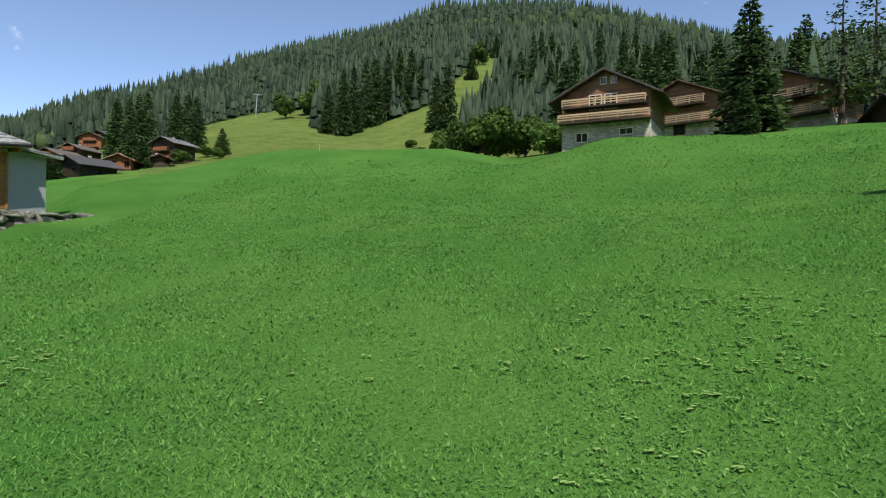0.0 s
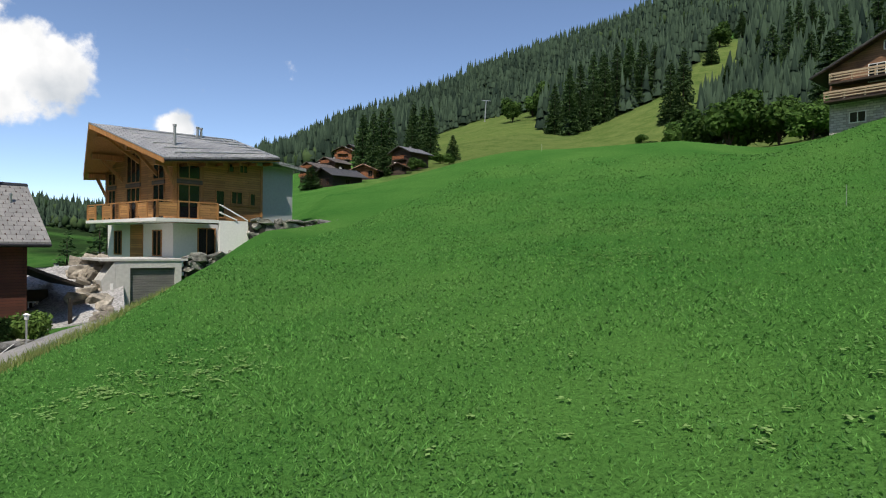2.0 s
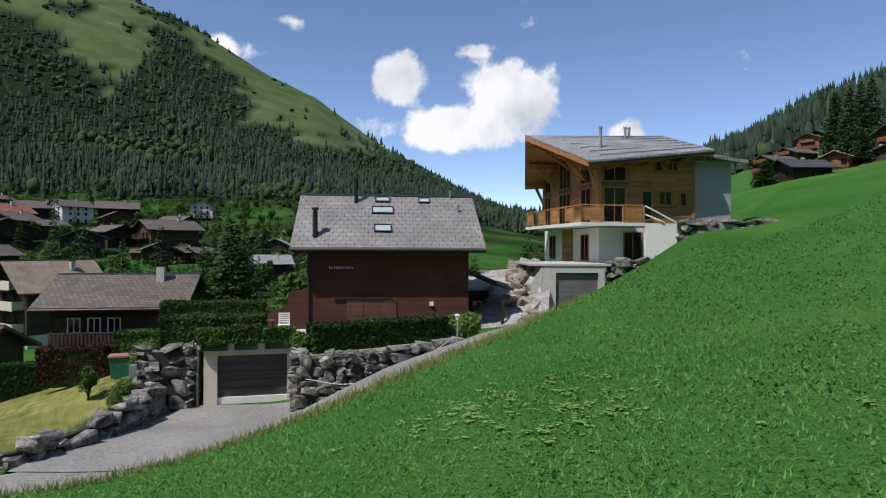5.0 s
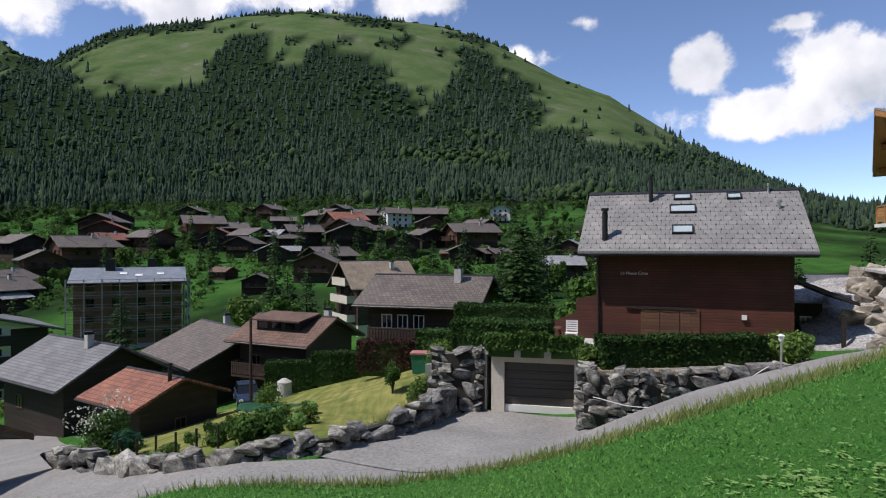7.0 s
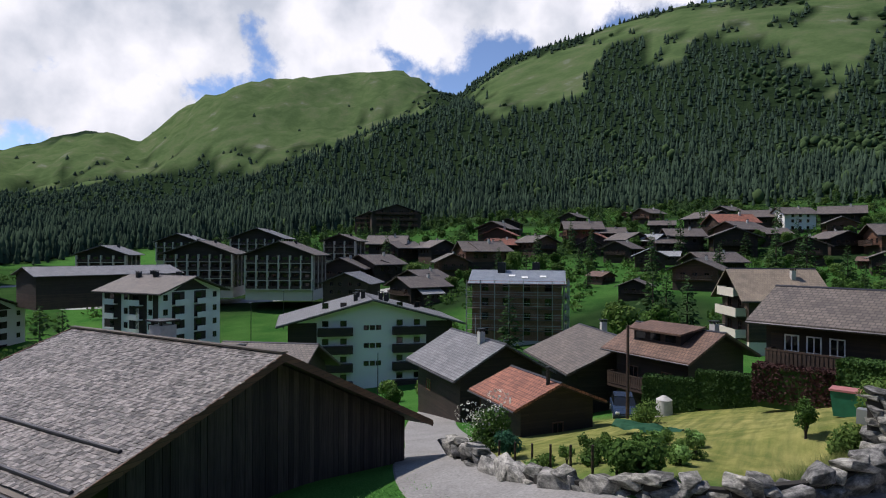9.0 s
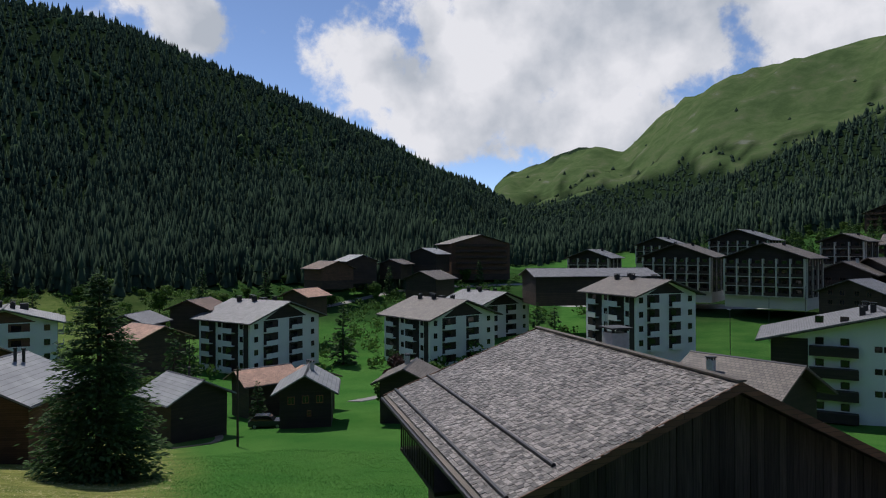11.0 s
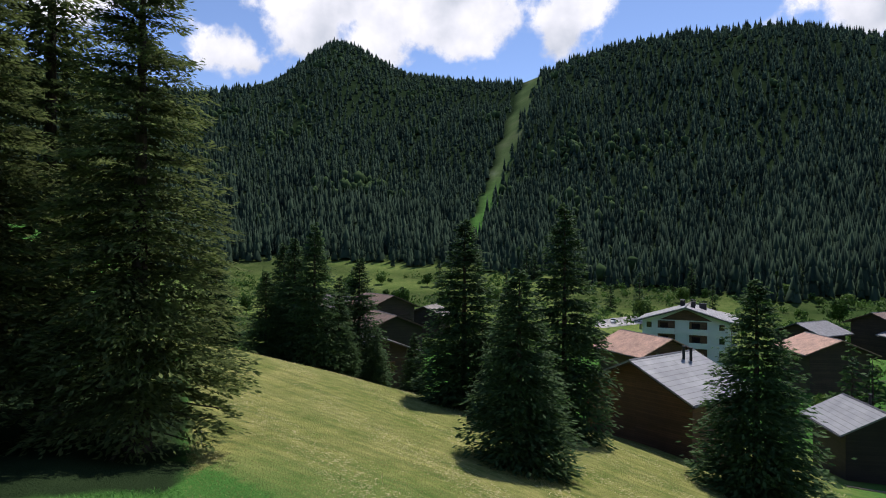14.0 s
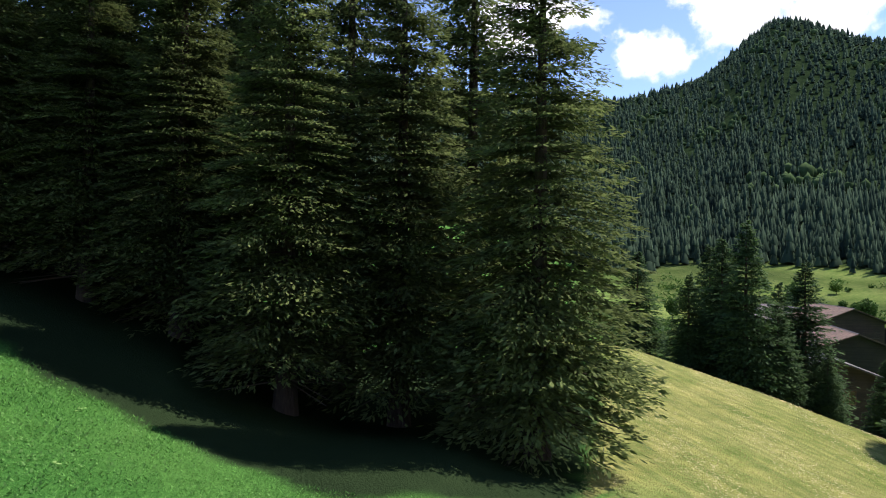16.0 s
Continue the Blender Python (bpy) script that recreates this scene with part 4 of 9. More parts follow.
# ---- far woods ----
def far_woods():
    rng = fill(11)
    co, ix, base = [], [], 0
    cols = []
    d0, d1 = 140.0, 4300.0
    step = 0.0128
    nr = int(math.log(d1 / d0) / step)
    rows = []
    for k in range(nr):
        d = d0 * math.exp(k * step)
        na = int(6.283 / step / (1.0 if d < 900 else 1.15))
        a = (np.arange(na) + rng.random(na)) / na * 360
        dd = d * np.exp((rng.random(na) - 0.5) * step)
        rows.append(np.stack([a, dd], -1))
    pts = np.concatenate(rows)
    ai = (pts[:, 0] * NAZ / 360).astype(int) % NAZ
    dj = np.clip(np.searchsorted(DIST, pts[:, 1]), 1, len(DIST) - 1)
    keep = (WOODY[ai, dj] > rng.random(len(pts)) * 0.9)
    stray = (rng.random(len(pts)) < 0.012) & (pts[:, 1] > 1000) & (HEIGHT[ai, dj] - EYE_Z < 0.26 * pts[:, 1])
    keep |= stray
    # leave out what lies well behind the ridge
    tan = (HEIGHT - EYE_Z + 22) / np.maximum(DIST, 1)
    best = np.maximum.accumulate(np.where(DIST[None, :] > 100, (HEIGHT - EYE_Z) / np.maximum(DIST, 1), -9), axis=1)
    keep &= tan[ai, dj] > best[ai, dj] - 0.002
    pts = pts[keep]
    x, y = -pts[:, 1] * np.sin(np.radians(pts[:, 0])), pts[:, 1] * np.cos(np.radians(pts[:, 0]))
    return pts, x, y


def plant_woods():
    rng = fill(12)
    pts, x, y = far_woods()
    n = len(pts)
    z = ground_many(x, y)
    broad = np.array([noise.noise(Vector((a * 0.008, b * 0.008, 9))) for a, b in zip(x, y)]) + rng.normal(0, 0.2, n) > np.where((pts[:, 0] > 60) & (pts[:, 0] < 92), 0.3, 0.52) + np.where(pts[:, 1] < 450, 0.25, 0)
    stand = np.array([noise.noise(Vector((a * 0.011, b * 0.011, 4))) for a, b in zip(x, y)])
    h = (9 + 13 * rng.random(n) ** 1.3 + 7 * np.clip(stand, -0.4, 0.7)) * np.where(pts[:, 1] < 260, 0.8, 1.0)
    r = np.maximum(h * (0.12 + 0.09 * rng.random(n)), (0.003 + 0.0014 * rng.random(n)) * pts[:, 1])
    sides, tiers = 5, 3
    vo, io = [], []
    for t in range(tiers):
        zb, zt = (0.04, 0.30, 0.58)[t], (0.62, 0.82, 1.0)[t]
        rr = (1.0, 0.76, 0.46)[t]
        a0 = rng.random(n) * 6.283
        ring = []
        for k in range(sides):
            a = a0 + k * 6.283 / sides
            jag = rr * (0.62 + 0.5 * rng.random(n)) * r
            ring.append(np.stack([x + jag * np.cos(a), y + jag * np.sin(a), z + h * (zb + 0.08 * (rng.random(n) - 0.5))], -1))
        tip = np.stack([x + rng.normal(0, 0.1, n), y + rng.normal(0, 0.1, n), z + h * zt], -1)
        vo.append(np.stack(ring + [tip], 1))
    V = np.concatenate(vo, 1)  # n, tiers*(sides+1), 3
    per = tiers * (sides + 1)
    tri = []
    for t in range(tiers):
        o = t * (sides + 1)
        for k in range(sides):
            tri.append((o + k, o + (k + 1) % sides, o + sides))
    tri = np.array(tri)
    con = ~broad
    nc = int(con.sum())
    idx = (np.arange(nc)[:, None, None] * per + tri[None]).reshape(-1, 3)
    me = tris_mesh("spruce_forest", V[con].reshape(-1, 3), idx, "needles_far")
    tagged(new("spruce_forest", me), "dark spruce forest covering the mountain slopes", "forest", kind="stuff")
    # broadleaf crowns: small lumpy clumps
    bi = np.where(broad)[0]
    base = []
    bm = bmesh.new()
    bmesh.ops.create_icosphere(bm, subdivisions=1, radius=1)
    bv = np.array([v.co[:] for v in bm.verts])
    bf = np.array([[v.index for v in f.verts] for f in bm.faces])
    bm.free()
    nb = len(bi)
    hb = h[bi] * 0.62
    rb = np.maximum(hb * (0.32 + 0.15 * rng.random(nb)), 0.0045 * pts[bi, 1])
    jag = 0.7 + 0.55 * rng.random((nb, len(bv)))
    W = bv[None] * jag[..., None] * np.stack([rb, rb, hb * 0.5], -1)[:, None, :] + np.stack([x[bi], y[bi], z[bi] + hb * 0.52], -1)[:, None, :]
    idx = (np.arange(nb)[:, None, None] * len(bv) + bf[None]).reshape(-1, 3)
    me = tris_mesh("broadleaf_wood", W.reshape(-1, 3), idx, "leaves_far")
    tagged(new("broadleaf_wood", me), "lighter green broadleaf trees among the spruces", "forest", kind="stuff")
    print("woods", nc, nb)


plant_woods()


# ---- clouds: a distant sky backdrop above the ridges ----
def cloud_backdrop():
    CLOUDS = [  # bearing, tangent of the elevation, half widths, weight
        (59.2, 0.192, 8.8, 0.05, 1.1), (64.4, 0.262, 3.1, 0.066, 1.1), (54.6, 0.236, 5.4, 0.072, 1.15), (57.8, 0.312, 2.6, 0.018, 0.6),
        (80, 0.30, 3, 0.03, 0.7), (90, 0.44, 9, 0.09, 1.1), (100, 0.42, 8, 0.08, 1.1), (112, 0.40, 9, 0.10, 1.1), (122, 0.38, 9, 0.12, 1.1), (133, 0.38, 12, 0.14, 1.1),
        (146, 0.34, 14, 0.18, 1.2), (160, 0.30, 12, 0.17, 1.2), (170, 0.30, 8, 0.12, 1.0), (150, 0.20, 14, 0.10, 1.1), (179, 0.23, 5, 0.06, 0.8), (186, 0.36, 3.6, 0.08, 1.0),
        (190, 0.40, 3.0, 0.06, 0.9), (210, 0.37, 4.0, 0.07, 1.0), (219, 0.36, 5, 0.07, 1.0), (227, 0.35, 5, 0.08, 1.0), (233, 0.34, 6.0, 0.07, 1.0), (240, 0.31, 4.5, 0.06, 0.9),
        (224, 0.41, 15, 0.11, 1.2), (208, 0.42, 5, 0.10, 1.1), (44.5, 0.175, 2.2, 0.03, 0.8), (252, 0.38, 8, 0.08, 0.9), (142, 0.42, 14, 0.12, 1.2), (130, 0.28, 10, 0.08, 1.0), (164, 0.2, 8, 0.08, 1.0), (156, 0.36, 12, 0.14, 1.2), (74, 0.35, 2.5, 0.025, 0.6)]
    na, ne, rad = 360, 60, 4880.0
    co, cov = [], []
    for j in range(ne + 1):
        tan = -0.01 + 0.60 * j / ne
        for i in range(na):
            az = i * 360 / na
            x, y = at(az, rad / math.hypot(1, tan))
            co.append((x, y, EYE_Z + rad * tan / math.hypot(1, tan)))
            v = 0.0
            for a, e, wa, we, wt in CLOUDS:
                da = (az - a + 180) % 360 - 180
                v = max(v, wt * (1.15 - math.hypot(da / wa, (tan - e) / we)))
            cov.append(max(-0.5, v))
    f = [(j * na + i, j * na + (i + 1) % na, (j + 1) * na + (i + 1) % na, (j + 1) * na + i) for j in range(ne) for i in range(na)]
    me = bpy.data.meshes.new("backdrop")
    me.from_pydata(co, [], f)
    me.attributes.new("cloud", "FLOAT", "POINT").data.foreach_set("value", cov)
    m, nt, lk = nodes_of("clouds")
    tc, att = nt.new("ShaderNodeTexCoord"), nt.new("ShaderNodeAttribute")
    att.attribute_name = "cloud"
    n1, n2 = nt.new("ShaderNodeTexNoise"), nt.new("ShaderNodeTexNoise")
    n1.inputs["Scale"].default_value, n1.inputs["Detail"].default_value, n1.inputs["Roughness"].default_value = 0.0021, 10, 0.6
    n2.inputs["Scale"].default_value, n2.inputs["Detail"].default_value = 0.0018, 6
    lk.new(tc.outputs["Object"], n1.inputs[0]), lk.new(tc.outputs["Object"], n2.inputs[0])
    a = nt.new("ShaderNodeMath")
    a.operation = "MULTIPLY_ADD"
    a.inputs[1].default_value = 2.0
    lk.new(n1.outputs[0], a.inputs[0]), lk.new(att.outputs["Fac"], a.inputs[2])
    mr = nt.new("ShaderNodeMapRange")
    mr.interpolation_type = "SMOOTHSTEP"
    mr.inputs["From Min"].default_value, mr.inputs["From Max"].default_value = 1.3, 1.62
    lk.new(a.outputs[0], mr.inputs[0])
    em, tr, ms = nt.new("ShaderNodeEmission"), nt.new("ShaderNodeBsdfTransparent"), nt.new("ShaderNodeMixShader")
    body = ramp_of(nt, [(0.32, (0.55, 0.60, 0.66)), (0.58, (0.97, 0.98, 1.0))])
    lk.new(n2.outputs[0], body.inputs[0])
    lk.new(body.outputs[0], em.inputs[0])
    em.inputs[1].default_value = 1.0
    lk.new(mr.outputs[0], ms.inputs[0]), lk.new(tr.outputs[0], ms.inputs[1]), lk.new(em.outputs[0], ms.inputs[2])
    lk.new(ms.outputs[0], nt["Material Output"].inputs[0])
    me.materials.append(m)
    tagged(new("backdrop", me), "white summer clouds in a blue sky", "clouds", kind="structure")


cloud_backdrop()

M["wood_chalet"] = coursed("wood_chalet", (0.26, 0.135, 0.075), 0.18, 4.0, vary=0.25)
M["tile_pale"] = coursed("tile_pale", (0.46, 0.27, 0.19), 0.36, 0.28, vary=0.15, rough=0.75)
M["tile_beige"] = coursed("tile_beige", (0.3, 0.24, 0.18), 0.36, 0.28, vary=0.12, rough=0.75)
M["stone_wall"] = coursed("stone_wall", (0.5, 0.48, 0.44), 0.22, 0.5, gap=(0.55, 0.55, 0.55), vary=0.35, rough=0.9, mortar=0.02)
M["wood_pale"] = surface("wood_pale", (0.48, 0.36, 0.24), 0.7, vary=0.2, stretch=(4, 4, 0.6))
M["slate_dark"] = coursed("slate_dark", (0.07, 0.068, 0.068), 0.3, 0.4, vary=0.15, rough=0.6)


def place(x, y, z=None, rz=0.0, sink=0.0):
    return pose(x, y, (ground(x, y) if z is None else z) - sink, 0, 0, rz)


def wall_pose(p, q, z):
    """Pose on a free wall that runs from p to q: x along it, y into it."""
    return Matrix.Translation((p[0], p[1], z)) @ Matrix.Rotation(math.atan2(q[1] - p[1], q[0] - p[0]), 4, "Z")


def strip(name, line, widths, mat, label, lift=0.03, category="road", tilt=None):
    """A paved strip that follows the land along a centre line."""
    pts = [Vector(p) for p in line]
    fine = []
    for i in range(len(pts) - 1):
        p0, p1, p2, p3 = pts[max(0, i - 1)], pts[i], pts[i + 1], pts[min(len(pts) - 1, i + 2)]
        n = max(2, int((p2 - p1).length / 0.5))
        for k in range(n):
            u = k / n
            fine.append((0.5 * (2 * p1 + (p2 - p0) * u + (2 * p0 - 5 * p1 + 4 * p2 - p3) * u**2 + (3 * p1 - p0 - 3 * p2 + p3) * u**3), widths[i] * (1 - u) + widths[i + 1] * u))
    fine.append((pts[-1], widths[-1]))
    cross = 13
    co, f = [], []
    for i, (p, w) in enumerate(fine):
        t = (fine[min(i + 1, len(fine) - 1)][0] - fine[max(i - 1, 0)][0]).normalized()
        s = Vector((-t.y, t.x))
        for k in range(cross):
            q = p + s * w * ((k / (cross - 1)) - 0.5)
            edge = 0.5 - abs(k / (cross - 1) - 0.5)
            co.append((q.x, q.y, ground(q.x, q.y) + (lift + 0.02 if edge > 0 else -0.25)))
    for i in range(len(fine) - 1):
        for k in range(cross - 1):
            a = i * cross + k
            f.append((a, a + 1, a + cross + 1, a + cross))
    me = bpy.data.meshes.new(name)
    me.from_pydata(co, [], f)
    me.materials.append(M[mat])
    me.update()
    ob = new(name, me)
    return tagged(ob, label, category, kind="structure")


# ---- the new timber house on the slope ----
def new_house():
    ob = thing("timber_chalet", "new light-wood chalet on a white base with a grey roof", "house", "", pose(-29.4, 32.8, 0, 0, 0, 70.7))
    SL = 8.75
    # walls of the living floors: fair-faced timber, gable towards the valley
    bm = bmesh.new()
    prism(bm, [(0, 0, SL), (0, 9.8, SL), (0, 9.8, 12.5), (0, 4.8, 14.5), (0, 0, 12.55)], (6.4, 0, 0))
    wall = part("wall", bm, "wood_new", ob)
    for k in range(12):  # log courses stand proud of the long wall
        bm = bmesh.new()
        z0 = SL + 0.05 + k * 0.33
        box(bm, 2.0, 6.42, -0.035, -0.002, z0, z0 + 0.29)
        part("log", bm, "wood_new", wall)
    bm = bmesh.new()
    box(bm, 0.02, 3.6, 0.02, 9.78, 5.2, SL - 0.25)
    box(bm, 3.6, 6.3, 0.9, 9.78, 5.2, SL - 0.25)
    part("base_wall", bm, "plaster", ob, "white rendered ground floor")
    # grey annex at the back
    bm = bmesh.new()
    box(bm, 6.43, 9.0, 0.05, 7.5, 6.5, 12.72)
    part("annex", bm, "plaster_grey", ob, "grey rendered annex")
    bm = bmesh.new()
    prism(bm, [(6.5, -0.75, 12.95), (9.75, -0.6, 12.62), (9.75, 8.2, 13.9), (6.5, 8.2, 14.3)], (0, 0, 0.22))
    part("annex_roof", bm, "slate_light", ob)
    # roof: two slopes that reach far out over the gable
    for s, mat in ((-1, "slate_light"), (1, "slate_light")):
        y = -1.15 if s < 0 else 11.0
        z0 = 12.06 if s < 0 else 11.75
        z1 = 12.98 if s < 0 else 12.3
        q = [(-1.15, y, z0), (7.0, y - 0.05 * (s < 0), z1), (7.0, 4.8, 14.85), (-3.1, 4.8, 14.5)]
        bm = bmesh.new()
        prism(bm, [(a, b, c + 0.14) for a, b, c in q], (0, 0, 0.2))
        rf = part("roof", bm, mat, ob)
        bm = bmesh.new()
        prism(bm, [(a, b, c) for a, b, c in q], (0, 0, 0.135))
        part("soffit", bm, "beam_new", rf)
        bm = bmesh.new()
        rod(bm, (q[0][0], y - 0.06 * (1 if s < 0 else -1), z0 + 0.16), (q[1][0], y - 0.06 * (1 if s < 0 else -1), z1 + 0.16), 0.075, 8)
        part("gutter", bm, "metal_dark", rf)
        bm = bmesh.new()
        prism(bm, [(q[3][0] - 0.05, 4.8, 14.48), (q[0][0] - 0.05, y, z0 - 0.02), (q[0][0] - 0.05, y, z0 + 0.3), (q[3][0] - 0.05, 4.8, 14.81)], (0.04, 0, 0))
        part("verge_board", bm, "beam_new", rf)
        bm = bmesh.new()
        prism(bm, [(q[3][0] - 0.07, 4.8, 14.8), (q[0][0] - 0.07, y, z0 + 0.3), (q[0][0] - 0.07, y, z0 + 0.37), (q[3][0] - 0.07, 4.8, 14.88)], (0.1, 0, 0))
        part("verge_trim", bm, "galva", rf)
        if s < 0:  # rows of snow guards
            for k in range(6):
                u = 0.1 + k * 0.15
                bm = bmesh.new()
                a, b = Vector(q[0]).lerp(Vector(q[3]), u), Vector(q[1]).lerp(Vector(q[2]), u)
                a, b = a.lerp(b, 0.14), a.lerp(b, 0.94)
                rod(bm, a + Vector((0, 0, 0.44)), b + Vector((0, 0, 0.44)), 0.035, 6)
                for j in range(9):
                    c = a.lerp(b, j / 8)
                    box(bm, c.x - 0.03, c.x + 0.03, c.y - 0.03, c.y + 0.03, c.z + 0.3, c.z + 0.45)
                part("snow_guard", bm, "galva", rf)
    for x, y, z, h in ((0.5, 0.9, 13.2, 1.45), (3.5, 3.6, 14.3, 0.95), (3.85, 3.75, 14.4, 0.85)):
        flue(ob, x, y, z, z + h, 0.09, "galva")
    bm = bmesh.new()
    box(bm, 3.1, 4.0, 3.1, 3.5, 14.15, 14.6)
    part("vent", bm, "metal_dark", ob)
    # purlins and struts under the big overhang
    for y, z in ((-0.2, 12.3), (2.2, 13.3), (4.8, 14.3), (7.4, 13.2), (10.0, 12.1)):
        reach = -2.7 + abs(y - 4.8) * 0.28
        bm = bmesh.new()
        box(bm, reach, 0.0, y - 0.14, y + 0.14, z - 0.3, z + 0.06)
        part("purlin", bm, "beam_new", ob)
        bm = bmesh.new()
        prism(bm, [(reach + 0.5, y - 0.09, z - 0.28), (reach + 0.72, y - 0.09, z - 0.28), (-0.0, y - 0.09, z - 1.45), (-0.0, y - 0.09, z - 1.75)], (0, 0.18, 0))
        part("strut", bm, "beam_new", ob)
    for k in range(6):
        bm = bmesh.new()
        x = 0.5 + k * 1.2
        box(bm, x - 0.08, x + 0.08, -0.95, 0, 12.0 + 0.11 * x, 12.18 + 0.11 * x)
        part("rafter_end", bm, "beam_new", ob)
    for x, y in ((0, 0), (0, 9.8)):
        bm = bmesh.new()
        box(bm, x - 0.12, x + 0.14, y - 0.14, y + 0.12, SL, 12.45)
        part("post", bm, "beam_new", ob)
    # glazing
    S = lambda x, z: pose(x, 0, z)
    Wd = lambda y, z: pose(0, y, z, 0, 0, -90)
    for x, z, ww, hh, bars in ((1.0, 8.8, 1.5, 2.2, 1), (1.0, 11.32, 1.5, 0.95, 1), (3.15, 8.95, 0.7, 1.85, 0), (4.38, 9.9, 0.9, 0.9, 1), (5.6, 9.85, 0.5, 0.9, 0), (3.96, 12.03, 0.45, 0.62, 0), (4.87, 12.03, 0.68, 0.6, 1)):
        window(ob, pose(x, -0.04, z), ww, hh, "beam_new", "glass", bars, sill="wood_new" if x > 3.5 else None)
    for y, z, ww, hh, bars in ((1.9, 8.8, 1.6, 2.25, 1), (1.9, 11.35, 1.6, 1.15, 1), (5.55, 8.8, 2.1, 2.2, 2), (5.55, 11.3, 2.1, 2.1, 2), (9.0, 8.8, 1.3, 2.2, 1), (9.0, 11.3, 1.3, 0.9, 1)):
        window(ob, Wd(y, z), ww, hh, "beam_new", "glass", bars)
    for y, ww in ((1.9, 1.7), (5.55, 2.2), (9.0, 1.4)):
        bm = bmesh.new()
        box(bm, -0.09, -0.004, y - ww / 2, y + ww / 2, 11.03, 11.28)
        part("beam", bm, "wood_grey", ob, "weathered beam over the glazing")
    bm = bmesh.new()
    box(bm, 0.15, 1.9, -0.09, -0.004, 11.03, 11.28)
    part("beam", bm, "wood_grey", ob, "weathered beam over the glazing")
    # corner boards and an upright at the glazing
    for x in (1.88, 6.3):
        bm = bmesh.new()
        box(bm, x - 0.09, x + 0.09, -0.075, -0.037, SL, 12.5)
        part("upright", bm, "beam_new", ob)
    for y, ww, z0 in ((2.1, 1.25, 6.4), (8.0, 1.2, 6.4)):
        window(ob, pose(0.02, y, z0, 0, 0, -90), ww, 1.7, "beam_new", "glass", 1)
    bm = bmesh.new()
    box(bm, -0.03, 0.03, 4.1, 6.0, 6.2, 8.48)
    part("panel", bm, "wood_new", ob, "wooden cladding panel between white piers")
    window(ob, pose(2.25, 0.02, 6.3), 1.25, 1.95, "beam_new", "glass", 1)
    # balcony slab round two sides
    bm = bmesh.new()
    box(bm, -1.75, 0.0, -1.45, 9.0, SL - 0.2, SL)
    box(bm, 0.0, 2.3, -1.45, 0.0, SL - 0.2, SL)
    slab = part("balcony", bm, "plaster", ob, "white concrete balcony slab")
    def rail(p, q, n):
        p, q = Vector(p), Vector(q)
        for k in range(n + 1):
            c = p.lerp(q, k / n)
            bm = bmesh.new()
            box(bm, c.x - 0.05, c.x + 0.05, c.y - 0.05, c.y + 0.05, SL, SL + 1.0)
            part("post", bm, "beam_new", slab)
        m = wall_pose(p, q, 0)
        ln = (q - p).length
        bm = bmesh.new()
        box(bm, 0, ln, -0.05, 0.05, SL + 1.0, SL + 1.07, m)
        part("handrail", bm, "beam_new", slab)
        for k in range(0, n, 2):
            bm = bmesh.new()
            a, b = ln * k / n + 0.08, ln * (k + 1) / n - 0.08
            box(bm, a, b, -0.015, 0.015, SL + 0.12, SL + 0.92, m)
            part("panel", bm, "wood_new", slab)
    rail((-1.65, 8.9), (-1.65, -1.35), 8)
    rail((-1.65, -1.35), (2.25, -1.35), 3)
    # outside stair and white wing wall
    bm = bmesh.new()
    prism(bm, [(2.32, -1.5, 5.6), (4.2, -1.75, 5.6), (4.2, -1.75, 8.72), (2.32, -1.5, 8.72)], (0, 0.22, 0))
    part("wing_wall", bm, "plaster", ob)
    for k in range(2):
        bm = bmesh.new()
        rod(bm, (2.3, -1.45, SL + 1.0 - 0.5 * k), (4.2 - 0.8 * k, -1.7, SL + 0.02), 0.045, 6)
        part("handrail", bm, "white", ob)
    return ob


new_house()


def garage_under_house():
    """Concrete garage with a grey shutter door, dug into the bank below the timber house."""
    ob = thing("concrete_garage", "pale concrete garage with a grey slatted door", "garage", "", pose(-28.15, 28.45, 3.92, 0, 0, 62))
    bm = bmesh.new()
    box(bm, -0.75, 0.0, 0.0, 4.5, -0.6, 2.3)
    box(bm, 2.4, 2.75, 0.0, 4.5, -0.6, 2.3)
    box(bm, 0.0, 2.4, 0.0, 4.5, 1.92, 2.3)
    box(bm, -0.75, 2.75, 4.5, 4.8, -0.6, 2.3)
    part("wall", bm, "concrete", ob)
    bm = bmesh.new()
    prism(bm, [(-0.76, 0.0, -0.6), (-1.15, 0.0, -0.6), (-1.45, 0.0, 1.25), (-0.76, 0.0, 2.3)], (0, 1.6, 0))
    part("wing_wall", bm, "concrete", ob)
    bm = bmesh.new()
    box(bm, -1.5, 3.1, -0.06, 6.0, 2.304, 2.42)
    part("terrace", bm, "concrete", ob)
    bm = bmesh.new()
    box(bm, 0.0, 2.4, 0.21, 0.24, 0.0, 1.92)
    door = part("garage_door", bm, "garage_grey", ob, "grey slatted garage door")
    for k in range(13):
        bm = bmesh.new()
        box(bm, 0.01, 2.39, 0.18, 0.208, k * 0.148, k * 0.148 + 0.138)
        part("slat", bm, "garage_grey", door)
    bm = bmesh.new()
    box(bm, -1.0, -0.86, -0.04, -0.002, 0.75, 1.1)
    part("meter_box", bm, "white", ob)
    return ob


garage_under_house()


